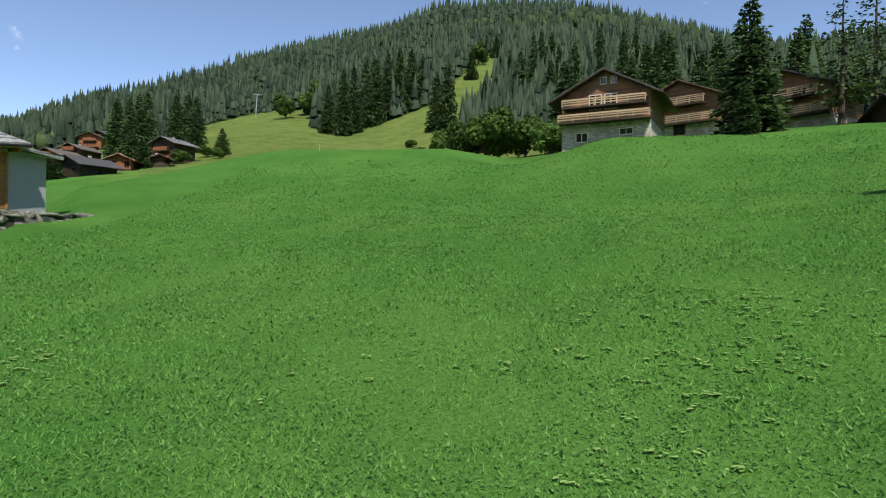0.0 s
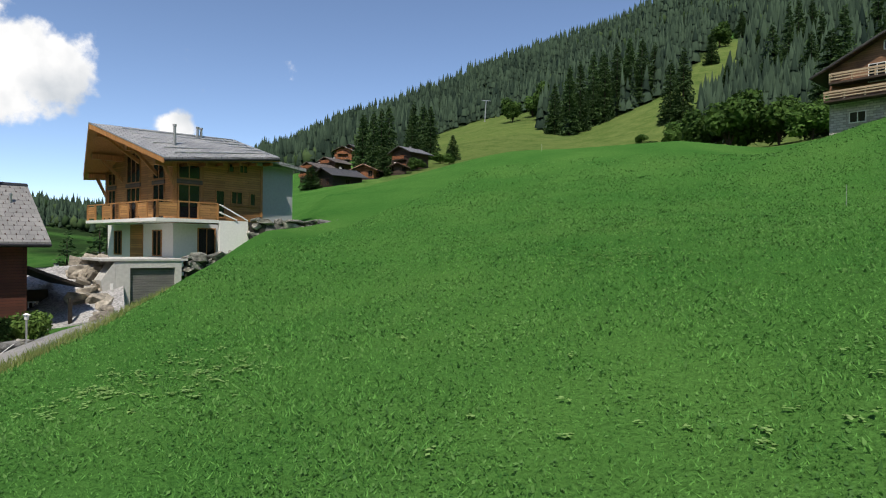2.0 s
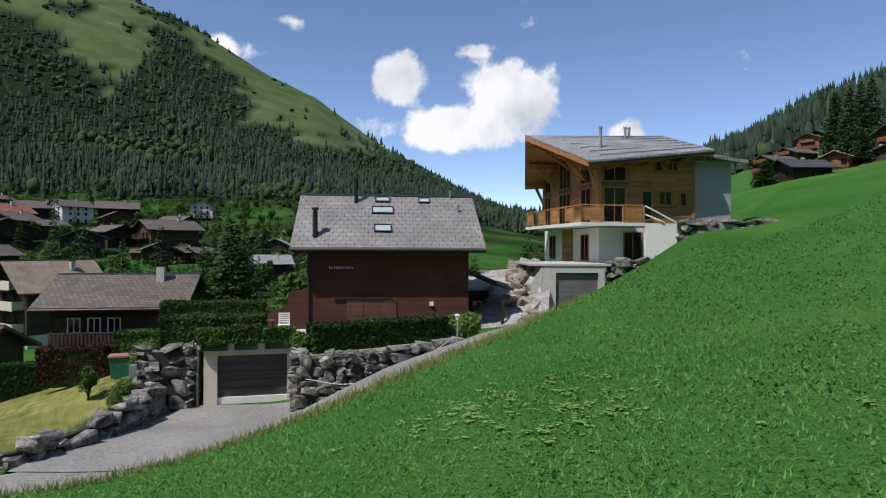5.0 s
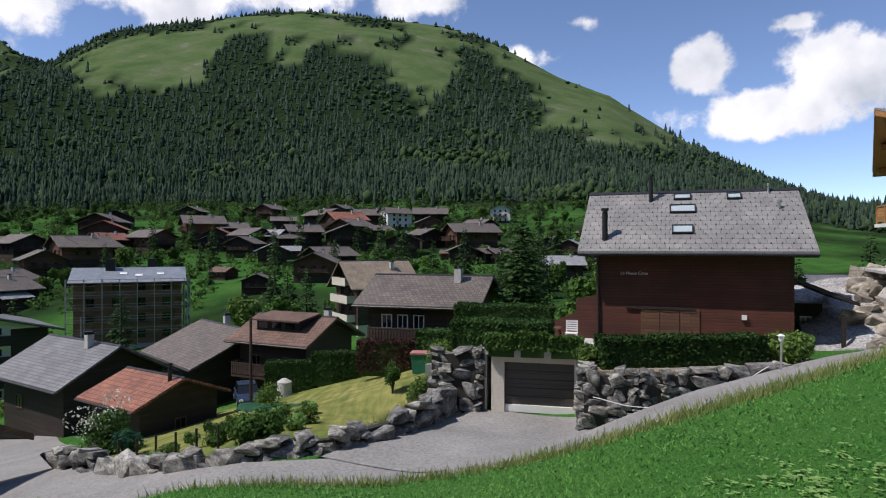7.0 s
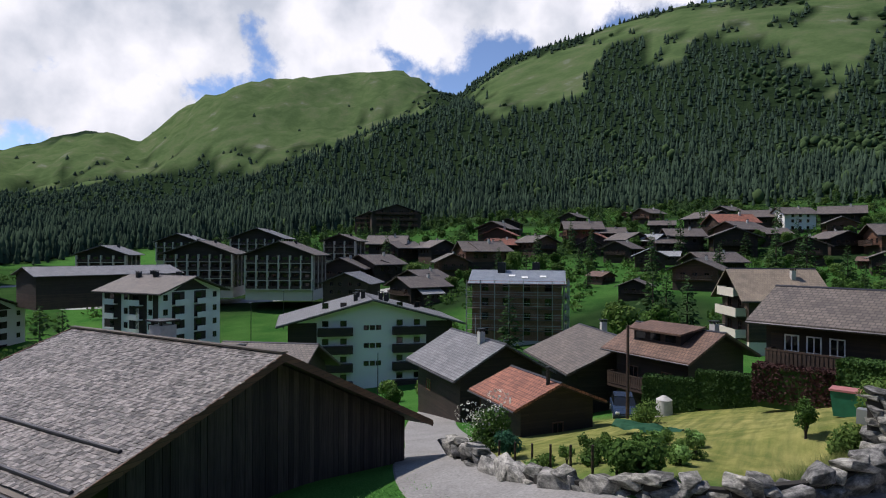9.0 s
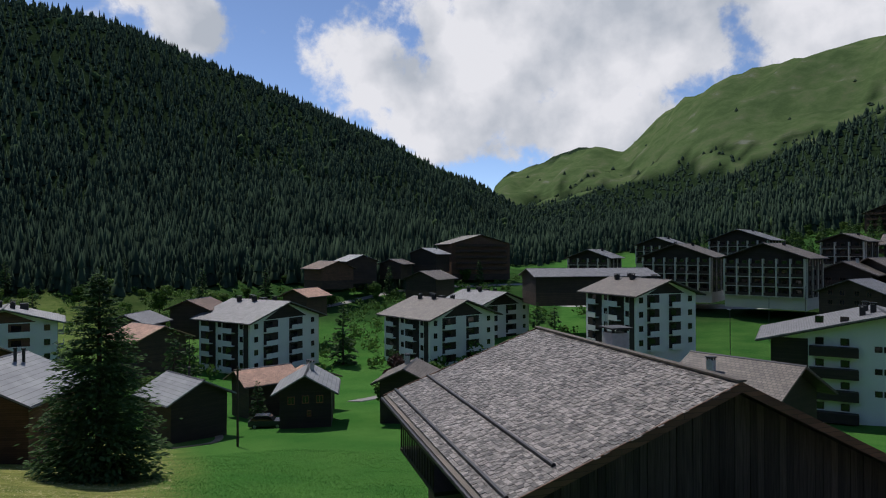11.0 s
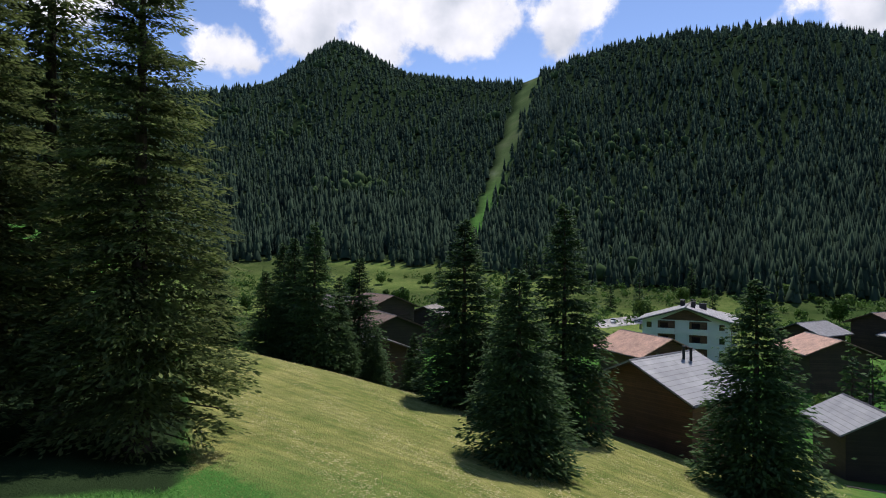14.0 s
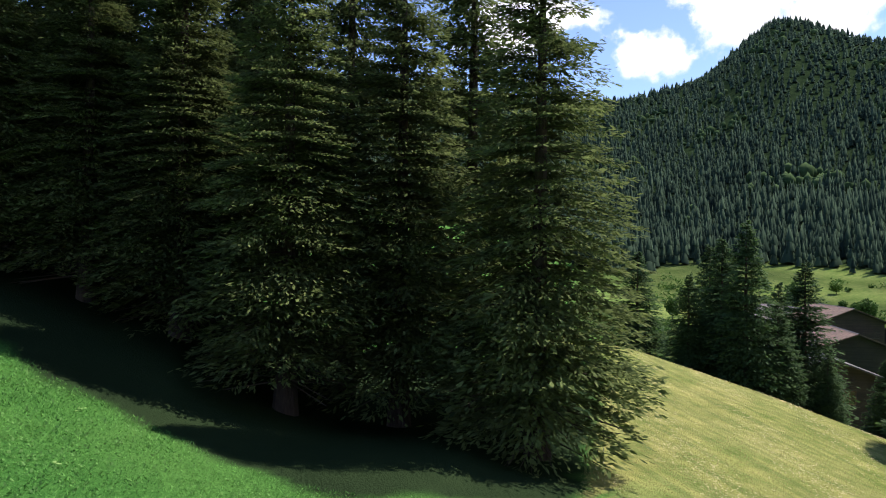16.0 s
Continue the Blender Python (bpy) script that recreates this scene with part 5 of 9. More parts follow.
# ---- boulder walls ----
M["slate_dots"] = coursed("slate_dots", (0.25, 0.245, 0.24), 0.34, 0.36, vary=0.1, rough=0.6, gap=(0.6, 0.6, 0.6), mortar=0.015)
M["hook_brown"] = surface("hook_brown", (0.075, 0.04, 0.03), 0.8)
# bright sky reflection of the roof windows put into the pane's base colour
M["glass_pale"] = surface("glass_pale", (0.42, 0.5, 0.52), 0.08, vary=0.1, grain=0.8, bump=0.0, spec=0.6)
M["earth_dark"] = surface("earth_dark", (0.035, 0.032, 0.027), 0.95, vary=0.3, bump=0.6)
ROCKS = [rock_mesh(k, 1, 1, 1) for k in range(10)]


def boulder_wall(name, line, label, base=None, seed=1, size=0.75, depth=0.7, proud=0.0):
    """Dry boulders stacked along a line. line: (x, y, z bottom, z top)."""
    rng = random.Random(seed)
    ob = thing(name, label, "wall", kind="structure")
    for i in range(len(line) - 1):
        a, b = line[i], line[i + 1]
        ln = math.hypot(b[0] - a[0], b[1] - a[1])
        ang = math.degrees(math.atan2(b[1] - a[1], b[0] - a[0]))
        ca, sa = math.cos(radians(ang)), math.sin(radians(ang))
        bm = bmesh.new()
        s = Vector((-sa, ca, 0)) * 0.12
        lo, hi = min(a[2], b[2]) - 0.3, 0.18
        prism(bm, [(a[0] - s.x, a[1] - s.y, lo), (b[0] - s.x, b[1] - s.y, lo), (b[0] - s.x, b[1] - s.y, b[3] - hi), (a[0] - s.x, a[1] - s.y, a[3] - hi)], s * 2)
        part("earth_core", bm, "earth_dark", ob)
        x = 0.0
        while x < ln:
            w = size * rng.choice((0.55, 0.75, 0.95, 1.25, 1.7)) * rng.uniform(0.85, 1.15)
            u = min(1.0, (x + w / 2) / ln)
            zb, zt = a[2] + (b[2] - a[2]) * u, a[3] + (b[3] - a[3]) * u
            z = zb - 0.1
            while z < zt - 0.1:
                h = min(w * rng.uniform(0.35, 0.85) + 0.06, size * 1.1, zt - z + 0.12)
                rk = new("boulder", ROCKS[rng.randrange(len(ROCKS))])
                rk.parent = ob
                cx, cy = a[0] + (b[0] - a[0]) * u, a[1] + (b[1] - a[1]) * u
                sh, sd = rng.uniform(-0.3, 0.3) * w, rng.uniform(-0.1, 0.1) * depth
                rk.matrix_basis = pose(cx + ca * sh - sa * sd, cy + sa * sh + ca * sd, z + h / 2, rng.uniform(-12, 12), rng.uniform(-14, 14), ang + rng.uniform(-14, 14) + 180 * rng.randrange(2)) @ Matrix.Diagonal((w * 1.1, depth * rng.uniform(0.8, 1.25), h * 1.08, 1))
                z += h * 0.93
            x += w * 0.9
    return ob


# beside the timber house: stepped boulders up to the stair
boulder_wall("boulder_wall", [(-26.25, 36.2, 6.7, 8.85), (-25.3, 37.6, 7.5, 8.85), (-24.3, 39.6, 8.1, 8.85), (-23.2, 41.4, 8.4, 8.85)], "stacked grey boulders beside the white stair wall", seed=3, size=0.95)
boulder_wall("boulder_wall", [(-26.9, 31.2, 5.6, 6.55), (-26.6, 33.2, 5.7, 6.6), (-26.5, 35.2, 6.1, 6.75)], "low boulder course above the garage", seed=4, size=0.7)


# ---- the dark red-brown chalet ----
def red_chalet():
    # local frame: ridge along x, front wall at y = -3, facing the meadow
    W, DP, H, P = 8.3, 5.6, 5.15, 39
    ob = thing("chalet", "dark red-brown timber chalet with a grey slate roof", "house", "", pose(-32.85, 20.25, 2.5, 0, 0, 67.5))
    gable_walls(ob, W, DP, H, P, "wood_red", 0.4, "concrete", 2.5)
    zr = gable_roof(ob, W, DP, H, P, 0.82, 0.78, "slate_dots", 0.24, 0.17, "wood_black")
    tp = math.tan(radians(P))
    zs = lambda y: zr + 0.24 - abs(y) * tp
    flue(ob, -3.75, -2.95, zs(-2.95) - 0.1, zs(-2.95) + 1.25, 0.13)
    flue(ob, -1.75, -0.6, zs(-0.6) - 0.1, zs(-0.6) + 1.1, 0.1)
    for x, y, r in ((3.5, -0.2, 0.05), (3.8, -1.25, 0.06)):
        flue(ob, x, y, zs(y) - 0.1, zs(y) + 0.22, r, "galva")
    # snow hooks in staggered rows
    bm = bmesh.new()
    for r in range(13):
        y = -0.28 - 0.265 * r
        half = W / 2 + 0.58 + 0.17 * abs(y) / (DP / 2 + 0.82)
        for k in range(30):
            x = -half + 0.12 + (k + 0.5 * (r % 2)) * 0.43
            if x < half - 0.08:
                box(bm, -0.02, 0.02, -0.045, 0.045, -0.01, 0.025, Matrix.Translation((x, y, zs(y))) @ Matrix.Rotation(radians(P), 4, "X"))
    tagged(part("snow_hook_rows", bm, "hook_brown", ob), "rows of small rust-brown snow hooks", kind="stuff")
    # roof windows lie in the slope
    for x, y, ww, hh in ((-0.3, -1.2, 1.05, 0.5), (-0.3, -0.42, 0.68, 0.34), (2.0, -0.45, 0.52, 0.34), (-0.33, -2.45, 0.8, 0.5)):
        m = Matrix.Translation((x, y, zs(y) + 0.02)) @ Matrix.Rotation(radians(P), 4, "X")
        bm = bmesh.new()
        for a, b, c, d in ((-ww / 2 - 0.06, ww / 2 + 0.06, -hh / 2 - 0.06, -hh / 2), (-ww / 2 - 0.06, ww / 2 + 0.06, hh / 2, hh / 2 + 0.06), (-ww / 2 - 0.06, -ww / 2, -hh / 2, hh / 2), (ww / 2, ww / 2 + 0.06, -hh / 2, hh / 2)):
            box(bm, a, b, c, d, -0.03, 0.09, m)
        w = part("roof_window", bm, "metal_dark", ob)
        bm = bmesh.new()
        box(bm, -ww / 2, ww / 2, -hh / 2, hh / 2, -0.02, 0.05, m)
        part("pane", bm, "glass_pale", w)
    front = lambda x, z: pose(x, -DP / 2, z)
    # double doors in bright wood
    for x in (-0.85, 0.0, 0.85):
        bm = bmesh.new()
        m = front(x - 0.88, 0.6)
        box(bm, -0.41, 0.41, -0.05, -0.003, 0, 1.5, m)
        box(bm, -0.3, 0.3, -0.07, -0.05, 0.08, 0.16, m)
        box(bm, -0.3, 0.3, -0.07, -0.05, 1.32, 1.4, m)
        part("shutter", bm, "wood_brown", ob, "brown wooden shutter")
    bm = bmesh.new()
    box(bm, -2.4, 0.6, -0.1, -0.003, 2.05, 2.15, front(-0.4, 0))
    part("rail", bm, "wood_black", ob)
    bm = bmesh.new()
    box(bm, -0.1, 0.1, -0.12, -0.003, 1.7, 1.9, front(2.2, 0))
    part("wall_lamp", bm, "white", ob)
    bm = bmesh.new()
    rod(bm, (-W / 2 + 0.1, -DP / 2 - 0.08, 0.2), (-W / 2 + 0.1, -DP / 2 - 0.08, H - 0.1), 0.05, 8)
    part("downpipe", bm, "metal_dark", ob)
    # name in white letters on the boards
    cu = bpy.data.curves.new("sign", "FONT")
    cu.body, cu.size, cu.extrude = "La Haute Cime", 0.2, 0.012
    cu.materials.append(M["white"])
    sg = new("sign", cu)
    sg.parent = ob
    sg.matrix_basis = pose(-3.05, -DP / 2 - 0.03, 3.62, 90, 0, 0)
    tagged(sg, "white lettering on the boards")
    # lean-to at the far end, side fence at the terrace
    bm = bmesh.new()
    prism(bm, [(W / 2 + 0.01, -DP / 2 - 0.3, 3.45), (W / 2 + 2.35, -DP / 2 - 0.3, 2.45), (W / 2 + 2.35, DP / 2, 2.45), (W / 2 + 0.01, DP / 2, 3.45)], (0, 0, 0.14))
    part("lean_to_roof", bm, "wood_black", ob)
    for y in (-DP / 2 - 0.1, DP / 2 - 0.2):
        bm = bmesh.new()
        box(bm, W / 2 + 1.75, W / 2 + 1.9, y, y + 0.15, -1, 1.95)
        part("post", bm, "wood_black", ob)
    bm = bmesh.new()
    box(bm, W / 2 + 0.01, W / 2 + 1.8, 0.8, 0.95, -1.0, 2.2)
    part("lean_to_wall", bm, "wood_black", ob)
    window(ob, pose(W / 2 + 1.1, 0.8, 0.7), 0.5, 0.9, "white", "glass", 1)
    bm = bmesh.new()
    prism(bm, [(-W / 2 - 2.0, -DP / 2 + 0.2, -0.6), (-W / 2 - 0.01, -DP / 2 + 0.2, -0.6), (-W / 2 - 0.01, -DP / 2 + 0.2, 2.6), (-W / 2 - 0.95, -DP / 2 + 0.2, 2.4), (-W / 2 - 1.0, -DP / 2 + 0.2, 1.75), (-W / 2 - 2.0, -DP / 2 + 0.2, 1.3)], (0, 0.08, 0))
    part("side_screen", bm, "wood_red", ob, "red-brown board screen beside the terrace")
    return ob


red_chalet()


# ---- garage under the chalet's terrace ----
def terrace_garage():
    ob = thing("terrace_garage", "white rendered garage with a dark brown sectional door", "garage", "", pose(-28.5, 11.9, 0.72, 0, 0, 74))
    bm = bmesh.new()
    box(bm, -2.0, -1.45, 0.0, 5.5, -1.2, 2.15)
    box(bm, 1.45, 2.3, 0.0, 5.5, -1.2, 2.15)
    box(bm, -1.45, 1.45, 0.0, 5.5, 1.82, 2.15)
    box(bm, -1.45, 1.45, 5.2, 5.5, -1.2, 1.82)
    part("wall", bm, "plaster_cream", ob)
    bm = bmesh.new()
    box(bm, -2.2, 2.4, -0.3, 5.6, 2.154, 2.3)
    box(bm, -2.2, 2.4, -0.3, -0.1, 2.3, 2.75)
    part("parapet", bm, "concrete", ob, "grey concrete parapet of the terrace")
    bm = bmesh.new()
    box(bm, -1.45, 1.45, 0.255, 0.29, 0.0, 1.82)
    door = part("garage_door", bm, "garage_brown", ob, "dark brown sectional garage door")
    for k in range(5):
        bm = bmesh.new()
        box(bm, -1.44, 1.44, 0.21, 0.252, k * 0.364 + 0.01, k * 0.364 + 0.35)
        part("section", bm, "garage_brown", door)
    bm = bmesh.new()
    box(bm, -1.45, 1.45, 0.1, 0.4, -0.3, -0.004)
    part("sill", bm, "white", ob)
    # terrace behind the parapet reaches the chalet
    bm = bmesh.new()
    box(bm, -3.0, 2.4, 5.65, 8.5, -1.2, 2.28)
    box(bm, -3.0, -2.25, 0.3, 5.65, -1.2, 2.28)
    part("terrace", bm, "concrete", ob)
    return ob


terrace_garage()
boulder_wall("boulder_wall", [(-27.2, 14.0, 0.6, 3.1), (-24.0, 12.55, 1.1, 3.2), (-23.5, 14.3, 1.6, 3.2), (-23.4, 16.8, 2.4, 3.25), (-23.7, 19.4, 2.85, 3.3)], "dry boulder retaining wall below the clipped hedge", seed=7, size=0.5, depth=0.6)
boulder_wall("boulder_wall", [(-29.3, 9.7, 0.4, 3.0), (-30.0, 7.5, 0.3, 2.9)], "stacked boulders beside the garage door", seed=8, size=0.62)
# bank of earth behind the front wall carries the hedge
def earth_bank(name, pts, z0, label):
    bm = bmesh.new()
    lo = [(x, y, z0) for x, y, z in pts]
    a, b = [bm.verts.new(p) for p in lo], [bm.verts.new(p) for p in pts]
    n = len(a)
    bm.faces.new(b)
    for i in range(n):
        bm.faces.new((a[i], a[(i + 1) % n], b[(i + 1) % n], b[i]))
    ob = part(name, bm, "earth")
    return tagged(ob, label, "earth bank", kind="structure")


earth_bank("planting_bank", [(-24.3, 12.95, 3.05), (-23.85, 14.4, 3.1), (-23.75, 16.9, 3.12), (-24.1, 19.6, 3.2), (-25.2, 21.6, 3.2), (-30, 22.2, 3.1), (-29.2, 14.7, 3.05), (-27.3, 14.2, 3.05)], -0.5, "brown earth bank behind the boulder wall")
hedge("hedge", pose(-25.0, 16.35, 3.05, 0, 0, 91), 6.0, 1.1, 1.12, 21, "clipped dark green hedge on the boulder wall", n=11000)
hedge("hedge", pose(-30.3, 10.6, 2.9, 0, 0, 68), 4.4, 1.5, 1.25, 22, "broad clipped hedge above the garage wall", n=9000)
bush(pose(-24.8, 20.5, 3.1), 1.3, 1.15, 31, "leafy green shrub beside the boulder wall", n=3200, size=0.08, mat="leaves_light")
bush(pose(-25.4, 13.3, 3.0), 0.95, 0.7, 32, "light green shrub at the end of the hedge", n=1600, size=0.07, mat="leaves_light")
for k, (x, y, ln) in enumerate(((-28.65, 10.35, 1.3), (-28.35, 11.6, 1.2), (-28.0, 12.9, 1.4))):
    hedge("terrace_plant", pose(x, y, 3.12, 0, 0, 74 + 3 * k), ln, 0.55, 0.62 + 0.12 * (k % 2), 40 + k, "trailing green plants along the terrace parapet", n=1500, size=0.085, mat="leaves")


# ---- old barn with the shingle roof ----
def old_barn():
    ob = thing("old_barn", "weathered dark timber barn with a grey shingle roof", "barn", "", pose(-21.2, -17.0, 0, 0, 0, 90))
    # local x runs north, y runs west; ridge along x at y = 0
    L, E, Wt = 5.9, 5.9, 8.9
    pe, pw = 0.36, 0.47
    ze = lambda y: 3.55 + (pe * y if y < 0 else -pw * y)
    bm = bmesh.new()
    prism(bm, [(-L, -E, -6.5), (-L, Wt, -6.5), (-L, Wt, ze(Wt)), (-L, 0, 3.55), (-L, -E, ze(-E))], (2 * L, 0, 0))
    part("wall", bm, "wood_black", ob)
    # weathered board facing on the gable
    rng = random.Random(2)
    y = -E
    while y < Wt - 0.1:
        w = rng.uniform(0.2, 0.34)
        y1 = min(y + w - 0.015, Wt)
        bm = bmesh.new()
        prism(bm, [(L + 0.003, y, -5.5), (L + 0.003, y1, -5.5), (L + 0.003, y1, ze(y1) - 0.02), (L + 0.003, y, ze(y) - 0.02)], (rng.uniform(0.025, 0.05), 0, 0))
        part("board", bm, "barn_board", ob)
        y += w
    for s, run, sl in ((-1, E + 1.9, pe), (1, Wt + 1.1, pw)):
        bm = bmesh.new()
        x0, x1 = -L - 0.9, L + 0.9
        prism(bm, [(x0, 0, 3.6), (x1, 0, 3.6), (x1, s * run, 3.6 - sl * run), (x0, s * run, 3.6 - sl * run)], (0, 0, 0.12))
        rf = part("roof", bm, "wood_grey", ob)
        for x in (x0 - 0.04, x1):
            bm = bmesh.new()
            prism(bm, [(x, 0, 3.5), (x, s * run, 3.5 - sl * run), (x, s * run, 3.8 - sl * run), (x, 0, 3.8)], (0.05, 0, 0))
            part("verge_board", bm, "wood_brown", rf)
        bm = bmesh.new()
        rod(bm, (x0, s * (run + 0.05), 3.62 - sl * run), (x1, s * (run + 0.05), 3.62 - sl * run), 0.08, 8)
        part("gutter", bm, "metal_dark", rf)
    bm = bmesh.new()
    box(bm, -L - 0.95, L + 0.95, -0.14, 0.14, 3.8, 3.86)
    part("ridge_board", bm, "wood_grey", ob)
    # long snow bars across the visible slope
    for y0, xa, xb in ((-5.7, -6.7, 6.2), (-7.25, -6.7, 6.6)):
        bm = bmesh.new()
        rod(bm, (xa, y0, ze(y0) + 0.27), (xb, y0, ze(y0) + 0.27), 0.07, 8)
        part("snow_bar", bm, "metal_dark", ob)
    # gallery under the eastern eave
    bm = bmesh.new()
    for k in range(14):
        box(bm, -L + k * 0.4, -L + k * 0.4 + 0.09, -E - 1.3, -E - 1.24, -1.2, -0.2)
    box(bm, -L, -L + 5.6, -E - 1.32, -E - 1.2, -0.2, -0.1)
    box(bm, -L, -L + 5.6, -E - 1.32, -E, -1.35, -1.2)
    part("gallery", bm, "wood_black", ob)
    # tall chimney
    ch = chimney(ob, -3.4, 2.3, 1.6, 3.9, 0.85, "concrete")
    return ob


M["barn_board"] = surface("barn_board", (0.055, 0.043, 0.036), 0.85, vary=0.45, grain=3, bump=0.4, stretch=(5, 5, 0.35), island=0.5)
M["shingle"] = surface("shingle", (0.19, 0.168, 0.152), 0.5, vary=0.5, grain=5, bump=0.35, stretch=(2, 6, 1), island=0.8, big=0.5)
barn = old_barn()


# ---- houses lower down ----
house(pose(-53.0, -19.2, -6.4, 0, 0, 54), "dark timber chalet with a pale grey tiled roof", w=9.2, dp=7.4, h=4.2, pitch=29, over=0.9, gover=0.8, mat="wood_black", base=1.0,
      base_mat="wood_black", roof="slate", chims=((2.0, -0.6),), wins=(("E", -1.5, 1.6, 1.0, 1.0), ("S", -2, 1.6, 1.0, 1.0)), bals=(("W", -1.5, 0.6, 3.0),))
house(pose(-42.9, -9.6, -4.7, 0, 0, 54), "dark timber barn with a red tiled roof", w=5.2, dp=5.2, h=2.9, pitch=22, over=0.7, gover=0.5, mat="wood_black", base=0.3,
      base_mat="concrete", roof="tile_red", flues=((2.3, -0.5),), name="barn", category="barn", wins=(("E", 0, 0.9, 0.8, 0.8),))
house(pose(-60.7, -10.3, -6.5, 0, 0, 40), "brown timber chalet with a brown tiled roof", w=10, dp=9, h=4.5, pitch=24, mat="wood_black", base=1.0, base_mat="wood_dark", roof="slate_brown", chims=((-2, 0.8),))


def dormer_chalet():
    ob = house(pose(-55.9, -3.1, -4.4, 0, 0, 61), "timber chalet with brown tiles and a wide dormer", w=6.8, dp=6.2, h=4.35, pitch=25, over=0.9, gover=0.8, mat="wood_black", base=1.4, base_mat="wood_dark",
               roof="tile_brown", wins=(("S", 1.5, 1.8, 0.9, 1.2), ("S", -1.6, 1.8, 0.9, 1.2), ("S", 0, 0.1, 1.0, 1.2)), chims=((2.3, 1.2),), bals=(("S", 0, 1.5, 6.4),))
    bm = bmesh.new()
    prism(bm, [(-2.3, -2.3, 4.6), (-2.3, -2.3, 5.75), (-2.3, -0.3, 5.9), (-2.3, -0.3, 5.0)], (4.4, 0, 0))
    d = part("dormer", bm, "wood_black", ob)
    bm = bmesh.new()
    prism(bm, [(-2.7, -2.8, 5.72), (-2.7, 0.0, 6.12), (-2.7, 0.0, 6.26), (-2.7, -2.8, 5.86)], (5.2, 0, 0))
    part("dormer_roof", bm, "tile_brown", d)
    for x in (-1.6, -0.2, 1.2):
        bm = bmesh.new()
        box(bm, x - 0.45, x + 0.45, -2.34, -2.31, 5.1, 5.6)
        part("pane", bm, "glass", d)


def long_chalet():
    ob = house(pose(-49.3, 8.2, -1.4, 0, 0, 70), "dark chalet with grey slates, white-framed windows and a balcony", w=7.7, dp=6.5, h=4.95, pitch=25, over=0.95, gover=0.8, mat="wood_black", base=2.1,
               base_mat="plaster", roof="slate_brown", wins=(("S", -2.4, 3.0, 0.8, 1.0), ("S", -1.2, 3.0, 0.8, 1.0), ("S", 0.0, 3.0, 0.8, 1.0), ("E", 0, 3.0, 0.8, 0.9), ("S", 1.0, 0.9, 1.1, 0.9)), bals=(("S", 0.2, 2.2, 7.2),),
               chims=((2.2, -0.9),), frame_mat="white")
    bm = bmesh.new()
    box(bm, -2.2, -1.3, -3.3, -3.24, 0.0, 1.95)
    part("door", bm, "door_red", ob, "bright red door")
    for x in (-3.2, 2.4):
        bm = bmesh.new()
        box(bm, x - 0.35, x + 0.35, -3.3, -3.255, 3.0, 4.0)
        part("shutter", bm, "wood_dark", ob)


M["door_red"] = surface("door_red", (0.4, 0.03, 0.03), 0.5, vary=0.1)
dormer_chalet()
long_chalet()
house(pose(-93.0, 1.2, -6.0, 0, 0, 118), "tall chalet with a steep beige roof and white balconies", w=8.6, dp=8.0, h=8.0, pitch=38, over=0.8, gover=1.2, mat="wood_dark", base=2.6,
      base_mat="plaster_cream", roof="tile_beige", bals=(("W", 0, 3.0, 6.4), ("W", 0, 5.6, 6.4), ("W", 0, 8.0, 5)), wins=(("W", -1.5, 3.2, 1.2, 1.8), ("W", 1.5, 3.2, 1.2, 1.8), ("W", 1.5, 5.8, 1.2, 1.8), ("W", -1.5, 5.8, 1.2, 1.8), ("S", 0, 4, 1, 1.2)),
      chims=((2, -1.5),), bal_style="solid", bal_mat="plaster_cream")
house(pose(-43.6, -34.4, -6.6, 0, 0, 112), "dark chalet with a pale shingle roof and tall chimney", w=6.6, dp=9.4, h=3.6, pitch=25, over=1.1, gover=1.1, mat="wood_black", base=0.5, base_mat="concrete", roof="slate_brown", chims=((-1.5, -2.2),),
      wins=(("W", -1, 1.0, 1.0, 1.1), ("W", 1.2, 1.0, 1.0, 1.1)))


